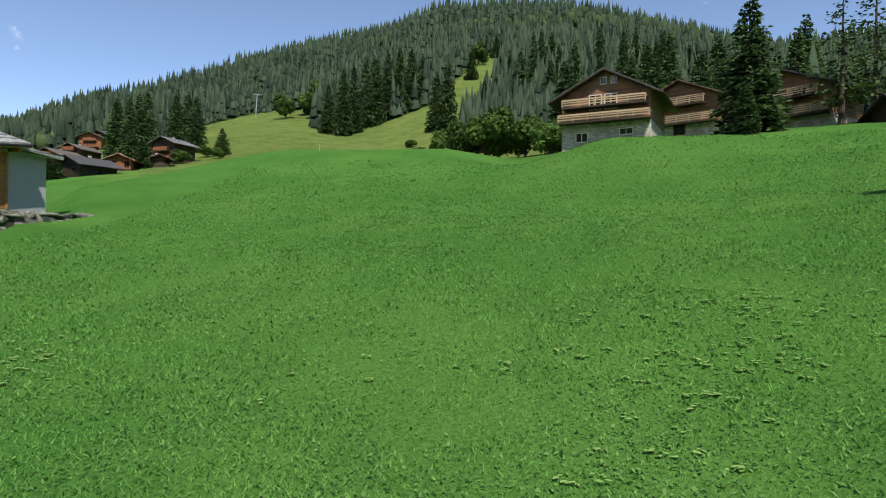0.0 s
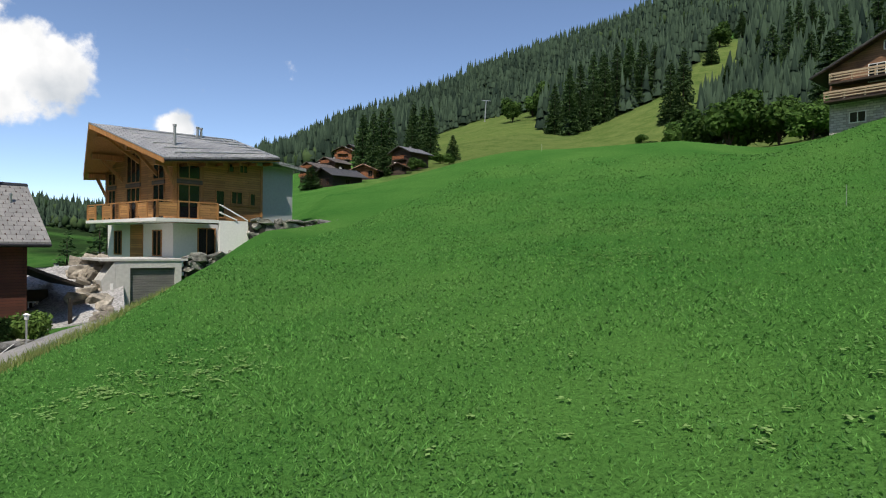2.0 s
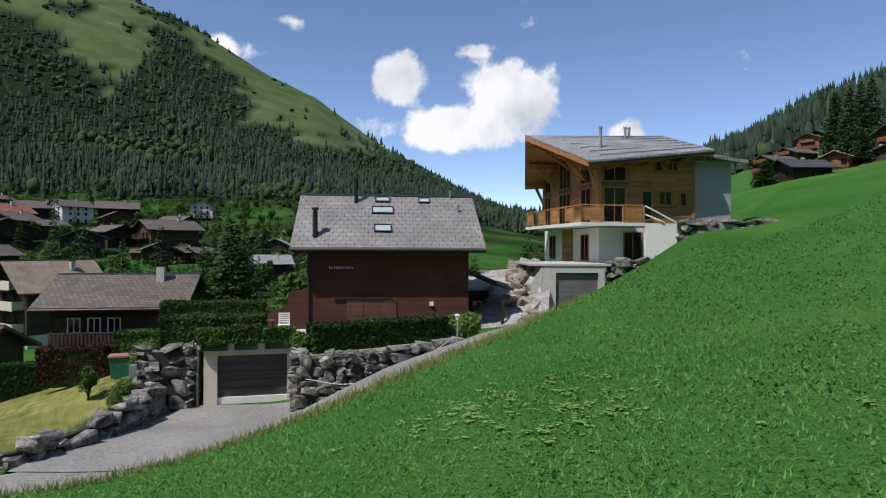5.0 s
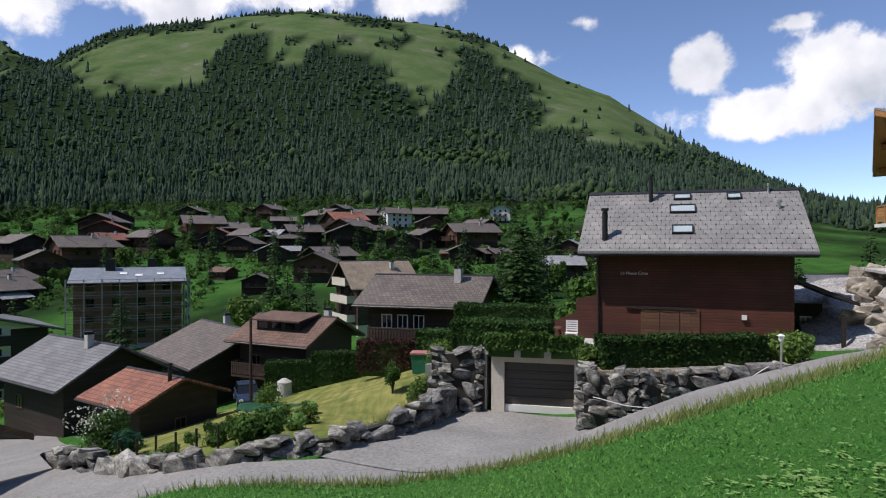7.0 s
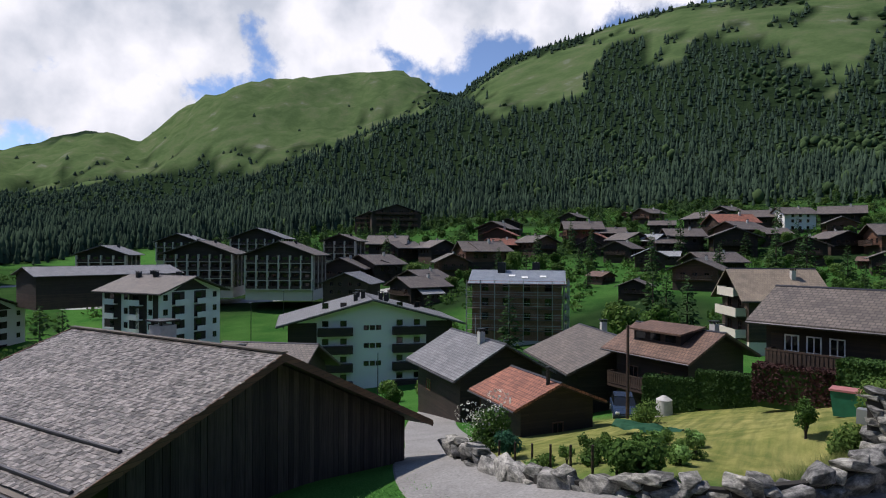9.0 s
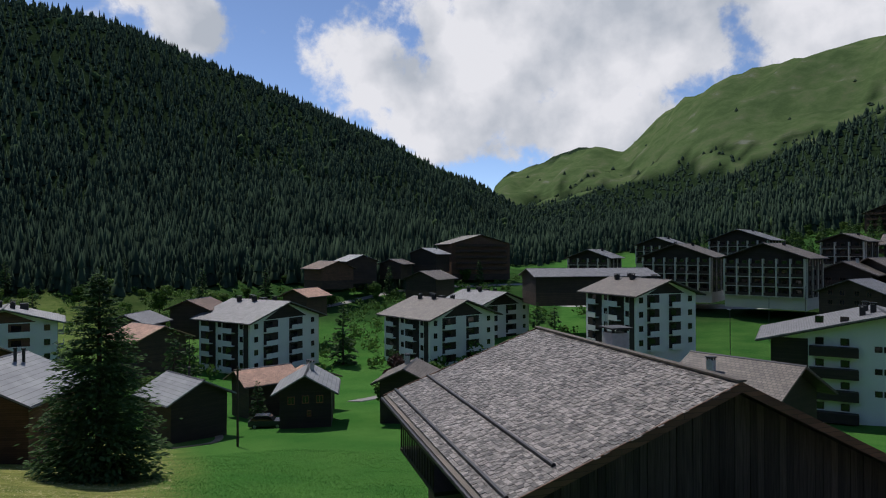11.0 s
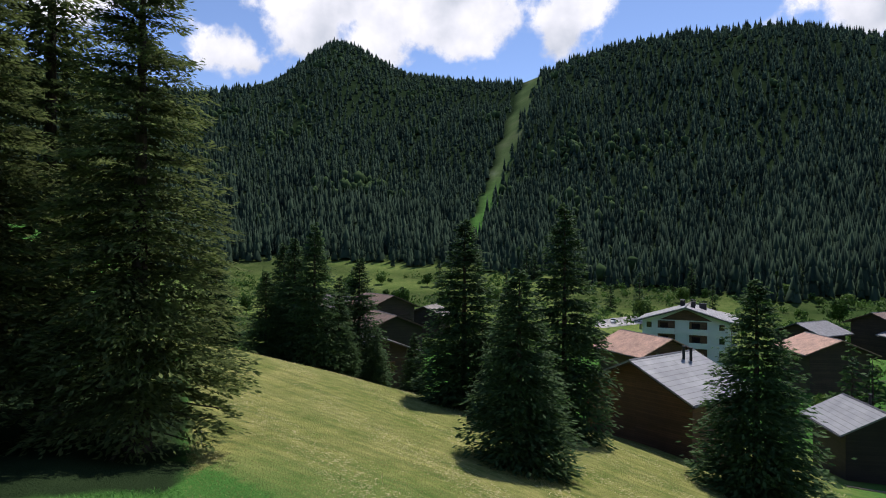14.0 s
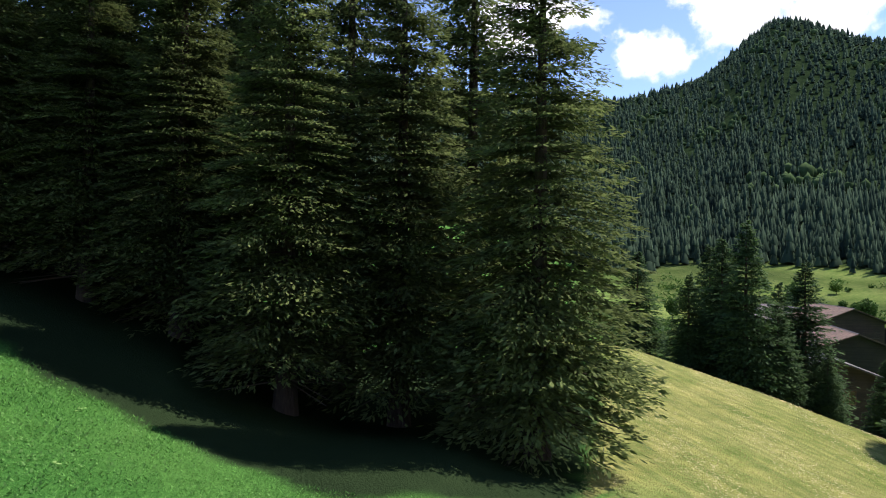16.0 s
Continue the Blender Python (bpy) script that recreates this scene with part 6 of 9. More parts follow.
# ---- apartment blocks ----
def apartment(m, label, w=22.0, dp=14.0, storeys=5, pitch=17, roof="slate_brown", axis=0, dark="wood_black"):
    """White block, gable end cut by dark loggias, with roof chimneys. The main face is the gable at -x."""
    ob = thing("apartment_building", label, "apartment block", "apartment blocks", m)
    sh = 2.75
    h = storeys * sh
    tp = math.tan(radians(pitch))
    gable_walls(ob, w, dp, h, pitch, "plaster", -1.0, "plaster", 3.0)
    zr = gable_roof(ob, w, dp, h, pitch, 1.3, 1.5, roof, 0.3)
    for side, ln in (("W", dp), ("S", w), ("N", w)):
        lay = []
        if side == "W":
            lay = [(-dp * 0.22, dp * 0.2, "bal"), (dp * 0.14, dp * 0.2, "bal"), (-dp * 0.42, 1.0, "win"), (dp * 0.40, 1.0, "win")]
        else:
            lay = [(-w * 0.3, w * 0.16, "bal"), (w * 0.12, w * 0.2, "bal"), (-w * 0.08, 1.0, "win"), (w * 0.34, 1.0, "win")]
        for u, wd, kind in lay:
            for k in range(storeys):
                z = k * sh + 0.25
                if kind == "bal":
                    p = side_pose(side, w, dp, u, z)
                    bm = bmesh.new()
                    box(bm, -wd / 2, wd / 2, -0.04, 0.06, 0.0, 2.4, p)
                    lg = part("loggia", bm, dark, ob)
                    bm = bmesh.new()
                    box(bm, -wd / 2 - 0.05, wd / 2 + 0.05, -1.0, -0.043, -0.16, -0.02, p)
                    box(bm, -wd / 2 - 0.05, wd / 2 + 0.05, -1.06, -0.96, -0.16, 0.95, p)
                    part("parapet", bm, "plaster", lg)
                    bm = bmesh.new()
                    box(bm, -wd * 0.36, wd * 0.1, -0.06, -0.044, 0.1, 2.05, p)
                    part("pane", bm, "glass", lg)
                else:
                    window(ob, side_pose(side, w, dp, u, z + 0.85), wd, 1.15, "wood_dark", "glass", 1)
    for side in ("S", "N"):
        for u0, u1 in ((-w * 0.46, -w * 0.16), (-w * 0.02, w * 0.28), (w * 0.38, w * 0.47)):
            bm = bmesh.new()
            box(bm, u0, u1, -0.03, 0.05, 0.2, h - 0.1, side_pose(side, w, dp, 0, 0))
            part("cladding", bm, dark, ob)
    # dark cladding strip under the gable
    bm = bmesh.new()
    prism(bm, [(-w / 2 - 0.04, -dp * 0.3, h + 0.1), (-w / 2 - 0.04, dp * 0.3, h + 0.1), (-w / 2 - 0.04, 0.4, zr - 0.4), (-w / 2 - 0.04, -0.4, zr - 0.4)], (0.03, 0, 0))
    part("gable_cladding", bm, dark, ob)
    for x, y in ((-w * 0.2, -1.2), (0.05 * w, 1.0), (w * 0.25, -1.0), (w * 0.33, 1.4)):
        z = zr - abs(y) * tp
        chimney(ob, x, y, z - 0.3, z + 1.3, 0.8, "metal_dark")
    bm = bmesh.new()
    z = zr - 3 * tp
    box(bm, 0.1 * w, 0.1 * w + 1.6, -3.6, -2.2, z - 0.8, z + 1.5)
    part("lift_housing", bm, "metal_dark", ob)
    return ob


def gable_block():
    """The wide white block whose gable front carries dark balcony bands."""
    ob = thing("apartment_building", "white five-storey block with dark balcony bands under a wide gable", "apartment block", "apartment blocks", pose(-82.5, -54.0, -13.2, 0, 0, 44))
    W, H, P, DP = 13.0, 10.0, 15, 24.0
    tp = math.tan(radians(P))
    gable_walls(ob, W, DP, H, P, "plaster", 0.0, "plaster", 3.0)
    gable_roof(ob, W, DP, H, P, 1.6, 1.5, "slate", 0.3)
    # front is the gable at +x
    for y0, y1 in ((-12.02, -8.0), (8.0, 12.02)):
        bm = bmesh.new()
        box(bm, W / 2 - 0.4, W / 2 + 0.05, y0, y1, -2, H + 0.1)
        part("cladding", bm, "wood_black", ob)
    for k in range(5):
        z = 0.2 + k * 2.6
        for yc, wd in ((-5.4, 5.0), (5.4, 5.0)):
            if k < 4:
                bm = bmesh.new()
                box(bm, W / 2 + 0.003, W / 2 + 1.1, yc - wd / 2, yc + wd / 2, z + 0.2, z + 1.35)
                part("balcony", bm, "wood_black", ob, "dark timber balcony band")
            for dy in (-1.4, 1.2):
                window(ob, side_pose("E", W, DP, yc + dy, z + 1.5), 0.9, 0.85, "wood_dark", "glass", 0)
        if k in (1, 2, 3):
            for dy in (-0.9, 0, 0.9):
                window(ob, side_pose("E", W, DP, dy, z + 0.9), 0.75, 0.7, "wood_dark", "glass", 0)
    for x, y in ((-1, -1.5), (2.5, -1.0), (3.5, -2.2), (0, 3), (4, 1.5), (4.6, 2.2)):
        z = H + DP / 2 * tp - abs(y) * tp
        chimney(ob, x, y, z - 0.3, z + 1.3, 0.6, "metal_dark")
    return ob


gable_block()

def resort_block(m, label, w, dp, storeys, roof="slate_brown", frontage="W"):
    """Dark timber block whose gable front is gridded by white piers and parapets."""
    ob = thing("apartment_building", label, "apartment block", "resort blocks", m)
    h = storeys * 2.75 + 0.6
    gable_walls(ob, w, dp, h, 20, "wood_black", 0.4, "plaster_cream", 3.0)
    zr = gable_roof(ob, w, dp, h, 20, 1.2, 1.6, roof, 0.3)
    n = max(3, int(dp / 3.6))
    for side, ln, bays in (("W", dp, n), ("S", w, max(2, int(w / 4.5))), ("N", w, max(2, int(w / 4.5)))):
        for k in range(bays + 1):
            bm = bmesh.new()
            u = -ln / 2 + 0.3 + k * (ln - 0.6) / bays
            box(bm, u - 0.22, u + 0.22, -1.25 if side == "W" else -0.12, -0.003, 0.3, h - 0.3, side_pose(side, w, dp, 0, 0))
            part("pier", bm, "plaster_cream", ob)
        for k in range(storeys):
            z = 0.7 + 2.75 * k
            for j in range(bays):
                u = -ln / 2 + 0.3 + (j + 0.5) * (ln - 0.6) / bays
                window(ob, side_pose(side, w, dp, u, z + 0.3), 1.5, 1.6, "wood_brown", "glass", 0)
            if side == "W":
                bm = bmesh.new()
                box(bm, -ln / 2 + 0.55, ln / 2 - 0.55, -1.2, -0.003, z - 0.2, z - 0.02, side_pose(side, w, dp, 0, 0))
                bal = part("balcony", bm, "plaster_cream", ob)
                bm = bmesh.new()
                box(bm, -ln / 2 + 0.55, ln / 2 - 0.55, -1.22, -1.14, z + 0.1, z + 0.95, side_pose(side, w, dp, 0, 0))
                part("railing", bm, "wood_dark", bal)
    for x, y in ((-w * 0.25, 1.5), (w * 0.2, -2.0)):
        z = zr - abs(y) * math.tan(radians(20))
        chimney(ob, x, y, z - 0.3, z + 1.2, 0.8, "metal_dark")
    return ob


# ---- small cabins on the lower meadow ----

apartment(pose(-8.8, -143.8, -17.9, 0, 0, 310), "white apartment block with dark loggias under a grey roof", 17, 20, 4, 19, "slate")
apartment(pose(-49.7, -137.6, -18.0, 0, 0, 294), "white apartment block with dark loggias under a brown roof", 17, 20, 4, 19, "slate_brown")
apartment(pose(-84.4, -107.9, -11.8, 0, 0, 276), "white apartment block with dark loggias beyond the barn", 16, 15, 4, 19, "slate_brown")
apartment(pose(-72.5, -167.9, -18.5, 0, 0, 290), "white apartment block half hidden by its neighbour", 17, 20, 4, 19, "slate")
apartment(pose(38.4, -134.6, -16.5, 0, 0, 285), "white and brown apartment block with balcony bands", 12, 17, 4, 17, "slate_light", dark="wood_brown")

# ---- small cabins on the lower meadow ----
house(pose(-0.4, -68.2, -10.7, 0, 0, 302), "dark log cabin with a grey metal roof", w=6.5, dp=6.2, h=3.2, pitch=27, gover=0.9, mat="wood_black", roof="metal_roof", over=0.8, base=0.4, base_mat="wood_black", name="cabin", category="cabin", group="cabins", flues=((0.5, -0.7),))
house(pose(-13.7, -71.4, -11.8, 0, 0, 261), "dark log cabin with light window frames", w=6.5, dp=5.8, h=3.6, pitch=30, gover=0.9, mat="wood_black", roof="metal_roof", over=0.8, base=0.4, base_mat="wood_black", name="cabin", category="cabin", group="cabins", wins=(("W", -1.6, 2.0, 0.8, 0.9), ("W", 0.0, 2.1, 0.8, 0.9), ("W", 1.6, 2.1, 0.8, 0.9), ("W", 0.4, 0.6, 0.5, 0.7)), frame_mat="wood_orange", chims=((0.5, -0.5),))
house(pose(-25.6, -68.4, -10.7, 0, 0, 244), "dark log cabin with a brown shingle roof", w=6, dp=6, h=3.3, pitch=25, gover=0.9, mat="wood_black", roof="slate_brown", over=0.8, base=0.4, base_mat="wood_black", name="cabin", category="cabin", group="cabins", chims=((0.8, 0.5),))
house(pose(-8.7, -83.2, -13.0, 0, 0, 203), "chalet with a salmon tiled roof and white windows", w=6.4, dp=5.8, h=3.6, pitch=24, gover=0.9, mat="wood_dark", roof="tile_pale", over=0.8, base=1.0, frame_mat="white", wins=(("N", 1.5, 1.2, 0.9, 1.0), ("N", -1.5, 1.2, 0.9, 1.0), ("S", 1.5, 1.2, 0.9, 1.0)))
house(pose(-15.4, -83.7, -11.9, 0, 0, 295), "small shed with a salmon tiled roof", w=4.2, dp=4.4, h=2.4, pitch=22, gover=0.9, mat="wood_dark", roof="tile_pale", over=0.6, base=0.2, name="shed", category="shed", chims=((0.5, 0.4),))
house(pose(11.7, -51.0, -8.1, 0, 0, 258), "brown timber barn with a pale metal roof", w=7.6, dp=9.8, h=5.05, pitch=25, gover=0.9, mat="wood_brown", roof="metal_roof", over=0.6, base=0.0, base_mat="wood_brown", name="barn", category="barn", flues=((1.6, -0.9), (2.2, -1.2)))
house(pose(54.8, -56.2, -9.4, 0, 0, 336), "dark chalet with a long dark roof", w=12, dp=11, h=4.6, pitch=20, gover=0.9, mat="wood_black", roof="slate_dark", base=1.5, base_mat="wood_black", chims=((1, -1), (3, 1)), wins=(("W", 2, 2, 1.2, 1.4), ("W", -2, 2, 1.2, 1.4)))
house(pose(74.1, -79.4, -10.1, 0, 0, 334), "brown chalet roof beyond the dark chalet", w=12, dp=10, h=5, pitch=22, gover=0.9, mat="wood_black", roof="tile_brown", base=1.5)
house(pose(104.1, -106.5, -10.6, 0, 0, 344), "large dark chalet with a brown tiled roof", w=14, dp=12, h=6, pitch=22, gover=0.9, mat="wood_dark", roof="tile_brown", base=2.5, bals=(("W", 0, 3, 9),))
house(pose(117.9, -106.1, -11.7, 0, 0, 348), "large dark chalet with a brown tiled roof and balcony", w=14, dp=12, h=6, pitch=22, gover=0.9, mat="wood_dark", roof="slate_brown", base=2.5, bals=(("W", 0, 3, 9),))
house(pose(107.0, -128.8, -12.2, 0, 0, 292), "dark chalet at the valley road", w=9, dp=9, h=4, pitch=22, gover=0.9, mat="wood_black", roof="slate_brown", base=1)
house(pose(31.2, -94.5, -10.7, 0, 0, 330), "chalet with a pale brown tiled roof", w=11, dp=9, h=4, pitch=24, gover=0.9, mat="wood_brown", roof="tile_pale", base=1.2)
house(pose(10.4, -115.6, -11.0, 0, 0, 308), "dark chalet beneath the apartment block", w=9, dp=9, h=4, pitch=22, gover=0.9, mat="wood_dark", roof="tile_pale", base=1.2)
house(pose(5.0, -151.5, -9.6, 0, 0, 246), "dark chalet with brown roof on the green", w=9, dp=9, h=4.5, pitch=22, gover=0.9, mat="wood_dark", roof="tile_brown", base=1.2)
house(pose(16.3, -139.9, -10.8, 0, 0, 251), "dark chalet with a green-grey roof", w=9, dp=8, h=4, pitch=22, gover=0.9, mat="wood_dark", roof="slate", base=1.2)
house(pose(-20.9, -171.1, -7.7, 0, 0, 227), "small barn with a salmon roof on the green", w=9, dp=8, h=3.6, pitch=22, gover=0.9, mat="wood_dark", roof="tile_pale", base=0.5, name="barn", category="barn")
house(pose(-35.3, -242.8, -4.0, 0, 0, 293), "long brown chalet on the valley road", w=14, dp=14, h=5.5, pitch=20, gover=0.9, mat="wood_brown", roof="tile_brown", base=0.8)
house(pose(-49.0, -261.1, -3.0, 0, 0, 286), "tall chalet with a pale roof on the valley road", w=13, dp=13, h=7, pitch=20, gover=0.9, mat="wood_dark", roof="slate_light", base=2)
house(pose(-66.8, -262.4, -1.4, 0, 0, 233), "low chalet on the valley road", w=12, dp=10, h=4, pitch=20, gover=0.9, mat="wood_dark", roof="slate_brown", base=2)
house(pose(-85.3, -275.1, 0.8, 0, 0, 230), "large chalet with a pale roof on the valley road", w=16, dp=14, h=6, pitch=20, gover=0.9, mat="wood_black", roof="slate_light", base=1)
house(pose(-66.7, -206.4, -6.0, 0, 0, 226), "dark timber barn with a wide brown roof", w=14, dp=12, h=4.5, pitch=22, gover=0.9, mat="wood_black", roof="slate_brown", base=0.4, name="barn", category="barn")
house(pose(-112.1, -290.7, -3.5, 0, 0, 270), "large brown hotel with rows of balconies", w=26, dp=30, h=15, pitch=16, gover=0.9, mat="wood_brown", roof="slate_brown", base=0.5, bals=tuple(("W", 0, 2.6 + 2.8 * k, 26) for k in range(5)))
house(pose(-97.6, -152.0, -4.5, 0, 0, 171), "long dark hall with a wide grey roof", w=34, dp=14, h=5.5, pitch=14, gover=0.9, mat="wood_black", roof="slate", base=1)
resort_block(pose(-145.3, -171.6, -5.7, 0, 0, 215), "white resort block with rows of dark balconies", 16, 22, 4, "slate_brown")
resort_block(pose(-154.6, -143.4, -5.9, 0, 0, 208), "white resort block with rows of dark balconies", 16, 22, 4, "slate_brown")
resort_block(pose(-211.0, -215.4, 0.7, 0, 0, 210), "brown and white resort block with rows of balconies", 18, 24, 4, "slate")
resort_block(pose(-184.1, -236.3, 1.6, 0, 0, 216), "brown and white resort block with rows of balconies", 16, 18, 3, "slate")
resort_block(pose(-134.0, -209.5, -0.8, 0, 0, 222), "brown and white resort block with rows of balconies", 16, 16, 2, "slate")
resort_block(pose(-212.3, -167.1, 2.2, 0, 0, 202), "white resort block with rows of dark balconies", 13, 14, 3, "slate_brown")
house(pose(-144.2, -107.4, -5.8, 0, 0, 200), "dark chalet with rows of white windows", w=12, dp=13, h=4, pitch=22, gover=0.9, mat="wood_dark", roof="slate", base=1.2, wins=tuple(("W", u, z, 1.1, 1.2) for u in (-4, -1.5, 1.5, 4) for z in (0.8, 3.0)))


# ---- the building in scaffolding ----
SCAFFOLD_AT = (-119.9, -45.1, -9.8, 111)


# ---- chalets at the top of the meadow ----
house(pose(18.8, 68.7, 17.7, 0, 0, 62), "big chalet with carved balconies on a white stone base", w=9, dp=9.2, h=5.6, pitch=27, gover=0.9, mat="wood_chalet", roof="slate_dark", over=1.3, base=2.7, base_mat="stone_wall", wins=(("W", -1.0, 4.0, 1.3, 1.6), ("W", 0.6, 4.0, 1.3, 1.6), ("W", -2.4, 0.7, 1.3, 1.0), ("W", 2.2, 1.2, 1.4, 0.7), ("W", -0.2, 6.6, 0.7, 0.8), ("W", 0.9, 6.6, 0.7, 0.8)), bals=(("W", 0, 2.75, 9.4), ("W", 0, 4.3, 8.6)), bal_style="rails", frame_mat="white", bal_mat="wood_pale", rail=0.7)
house(pose(34.7, 86.9, 22.1, 0, 0, 49), "timber chalet with pale balcony rails", w=10, dp=10.5, h=5.2, pitch=24, gover=0.9, mat="wood_chalet", roof="tile_brown", base=1.8, base_mat="stone_wall", wins=(("W", -1.5, 4.0, 1.4, 1.6), ("W", 1.2, 4.0, 1.4, 1.6), ("W", 0, 0.4, 1.6, 1.5)), bals=(("W", 0, 1.9, 10), ("W", 0, 4.3, 7)), bal_style="rails", bal_mat="wood_pale")
house(pose(44.4, 77.0, 21.4, 0, 0, 36), "timber chalet with pale rails behind the spruces", w=9, dp=10, h=5, pitch=24, gover=0.9, mat="wood_chalet", roof="slate_dark", base=1.6, base_mat="stone_wall", wins=(("W", -1.5, 3.6, 1.6, 1.4), ("W", 1.5, 3.6, 1.6, 1.4)), bals=(("W", 0, 1.7, 10), ("W", 0, 3.9, 8)), bal_style="rails", bal_mat="wood_pale")
house(pose(50.9, 65.0, 19.1, 0, 0, 355), "low dark chalet beside the larch", w=8, dp=7, h=3, pitch=24, gover=0.9, mat="wood_dark", roof="slate_dark", base=0.3, flues=((-2, 1),))

# chalets stepping up the hillside behind the timber house
for x, y, z, rz, w, dp, h, mat, roof, label in (
        (-76.8, 133.9, 20.9, 62, 8, 8, 2.9, "wood_black", "slate_dark", "dark hillside chalet with a pale balcony"),
        (-75.5, 146.2, 24.2, 100, 5.5, 5, 2.6, "wood_orange", "tile_pale", "light wooden hillside chalet with a pale roof"),
        (-72.6, 166.7, 28.8, 70, 7.5, 7.5, 5.0, "wood_dark", "slate", "dark chalet with two pale balconies on the hillside"),
        (-70.1, 153.5, 26.2, 110, 4, 4, 2.0, "wood_dark", "tile_brown", "small hillside cabin below the large chalet"),
        (-105.6, 180.3, 30.6, 80, 8, 7, 3.4, "wood_brown", "slate_brown", "brown hillside chalet among spruces"),
        (-103.7, 167.7, 27.3, 75, 8, 8, 3.2, "wood_dark", "slate_brown", "low dark hillside chalet"),
        (-134.2, 238.6, 43.2, 95, 8, 8, 4.4, "wood_orange", "slate_brown", "upper hillside chalet in reddish timber"),
        (-143.9, 265.5, 49.0, 70, 9, 8, 4.2, "wood_black", "slate_dark", "dark hillside chalet behind the annex")):
    house(pose(x, y, z, 0, 0, rz), label, w=w, dp=dp, h=h, pitch=23, gover=1.1, mat=mat, roof=roof, base=0.3, base_mat="wood_dark", sink=7, bals=(("W", 0, 0.5, dp * 0.8), ("W", 0, 2.9, dp * 0.6)) if h > 3 else (),
          wins=(("W", -1.6, 0.7, 1.1, 1.4), ("W", 1.6, 0.7, 1.1, 1.4), ("S", 0, 0.8, 1.1, 1.2)), bal_mat="wood_orange", group="hillside chalets", chims=((1.0, 1.0),))


# ---- the village on the far slope ----
VILLAGE = {}
VILLAGE["hotel"] = [(-392, -285, 1.35), (-393, -270, 1.35)]
VILLAGE["white"] = [(-341, -3, 1.1), (-377, 60, 0.9)]
VILLAGE["dark"] = [(-254, -147, 1.26), (-296, -135, 1.35), (-325, -142, 1.21), (-233, -110, 1.16), (-297, -77, 0.97), (-272, -62, 1.01), (-266, -77, 0.81), (-251, -59, 0.93), (-161, -32, 0.63), (-255, -175, 1.35), (-211, -150, 1.35), (-187, -111, 1.04), (-341, -40, 1.35), (-281, -42, 1.09), (-274, -22, 1.35), (-346, -16, 1.35), (-352, 17, 1.33), (-227, 38, 0.66), (-228, 33, 0.66), (-280, 13, 1.05), (-270, -48, 0.93), (-253, 3, 1.17), (-228, 25, 0.86), (-253, -166, 1.19), (-249, -143, 1.12), (-298, -137, 1.28), (-213, -149, 1.02), (-172, -103, 1.10), (-194, -152, 1.35)]
VILLAGE["orange"] = [(-258, -115, 1.21), (-282, -79, 0.85), (-316, -27, 1.35), (-276, -124, 1.30)]
VILLAGE["brown"] = [(-263, -100, 1.35), (-295, -90, 1.19), (-215, -116, 0.95), (-270, 32, 1.35), (-301, -22, 1.14), (-230, -111, 1.19)]
VILLAGE["light"] = [(-272, -53, 1.11), (-226, -43, 0.97), (-169, -98, 0.67), (-180, 50, 0.92), (-233, 66, 0.81), (-241, -39, 0.61)]
VILLAGE["red"] = [(-193, -50, 0.60), (-413, -98, 1.35), (-241, 21, 1.00), (-506, 89, 1.35), (-294, 87, 0.77)]
VILLAGE["dark"] += [(-150, -62, 0.9), (-205, -20, 1.0), (-300, -10, 0.9), (-240, 60, 0.9), (-310, 40, 1.0), (-330, -60, 0.9), (-370, -120, 1.0), (-420, -40, 1.0)]
VILLAGE["brown"] += [(-180, -20, 0.9), (-325, 15, 0.9), (-205, 70, 0.9), (-390, -80, 1.0)]
STYLE = {
    "dark": ("wood_black", "slate_brown", "dark timber village chalet with a weathered roof"),
    "brown": ("wood_brown", "slate_brown", "brown timber village chalet with a weathered roof"),
    "orange": ("wood_dark", "tile_red", "dark timber village chalet with an orange tiled roof"),
    "red": ("wood_red", "tile_brown", "red-brown village chalet with a rusty tiled roof"),
    "light": ("wood_dark", "slate_light", "dark village chalet under a pale grey roof"),
    "white": ("plaster", "slate_brown", "white rendered village house with a brown roof"),
    "hotel": ("wood_dark", "slate_brown", "large dark hotel with timber balconies above the village")}


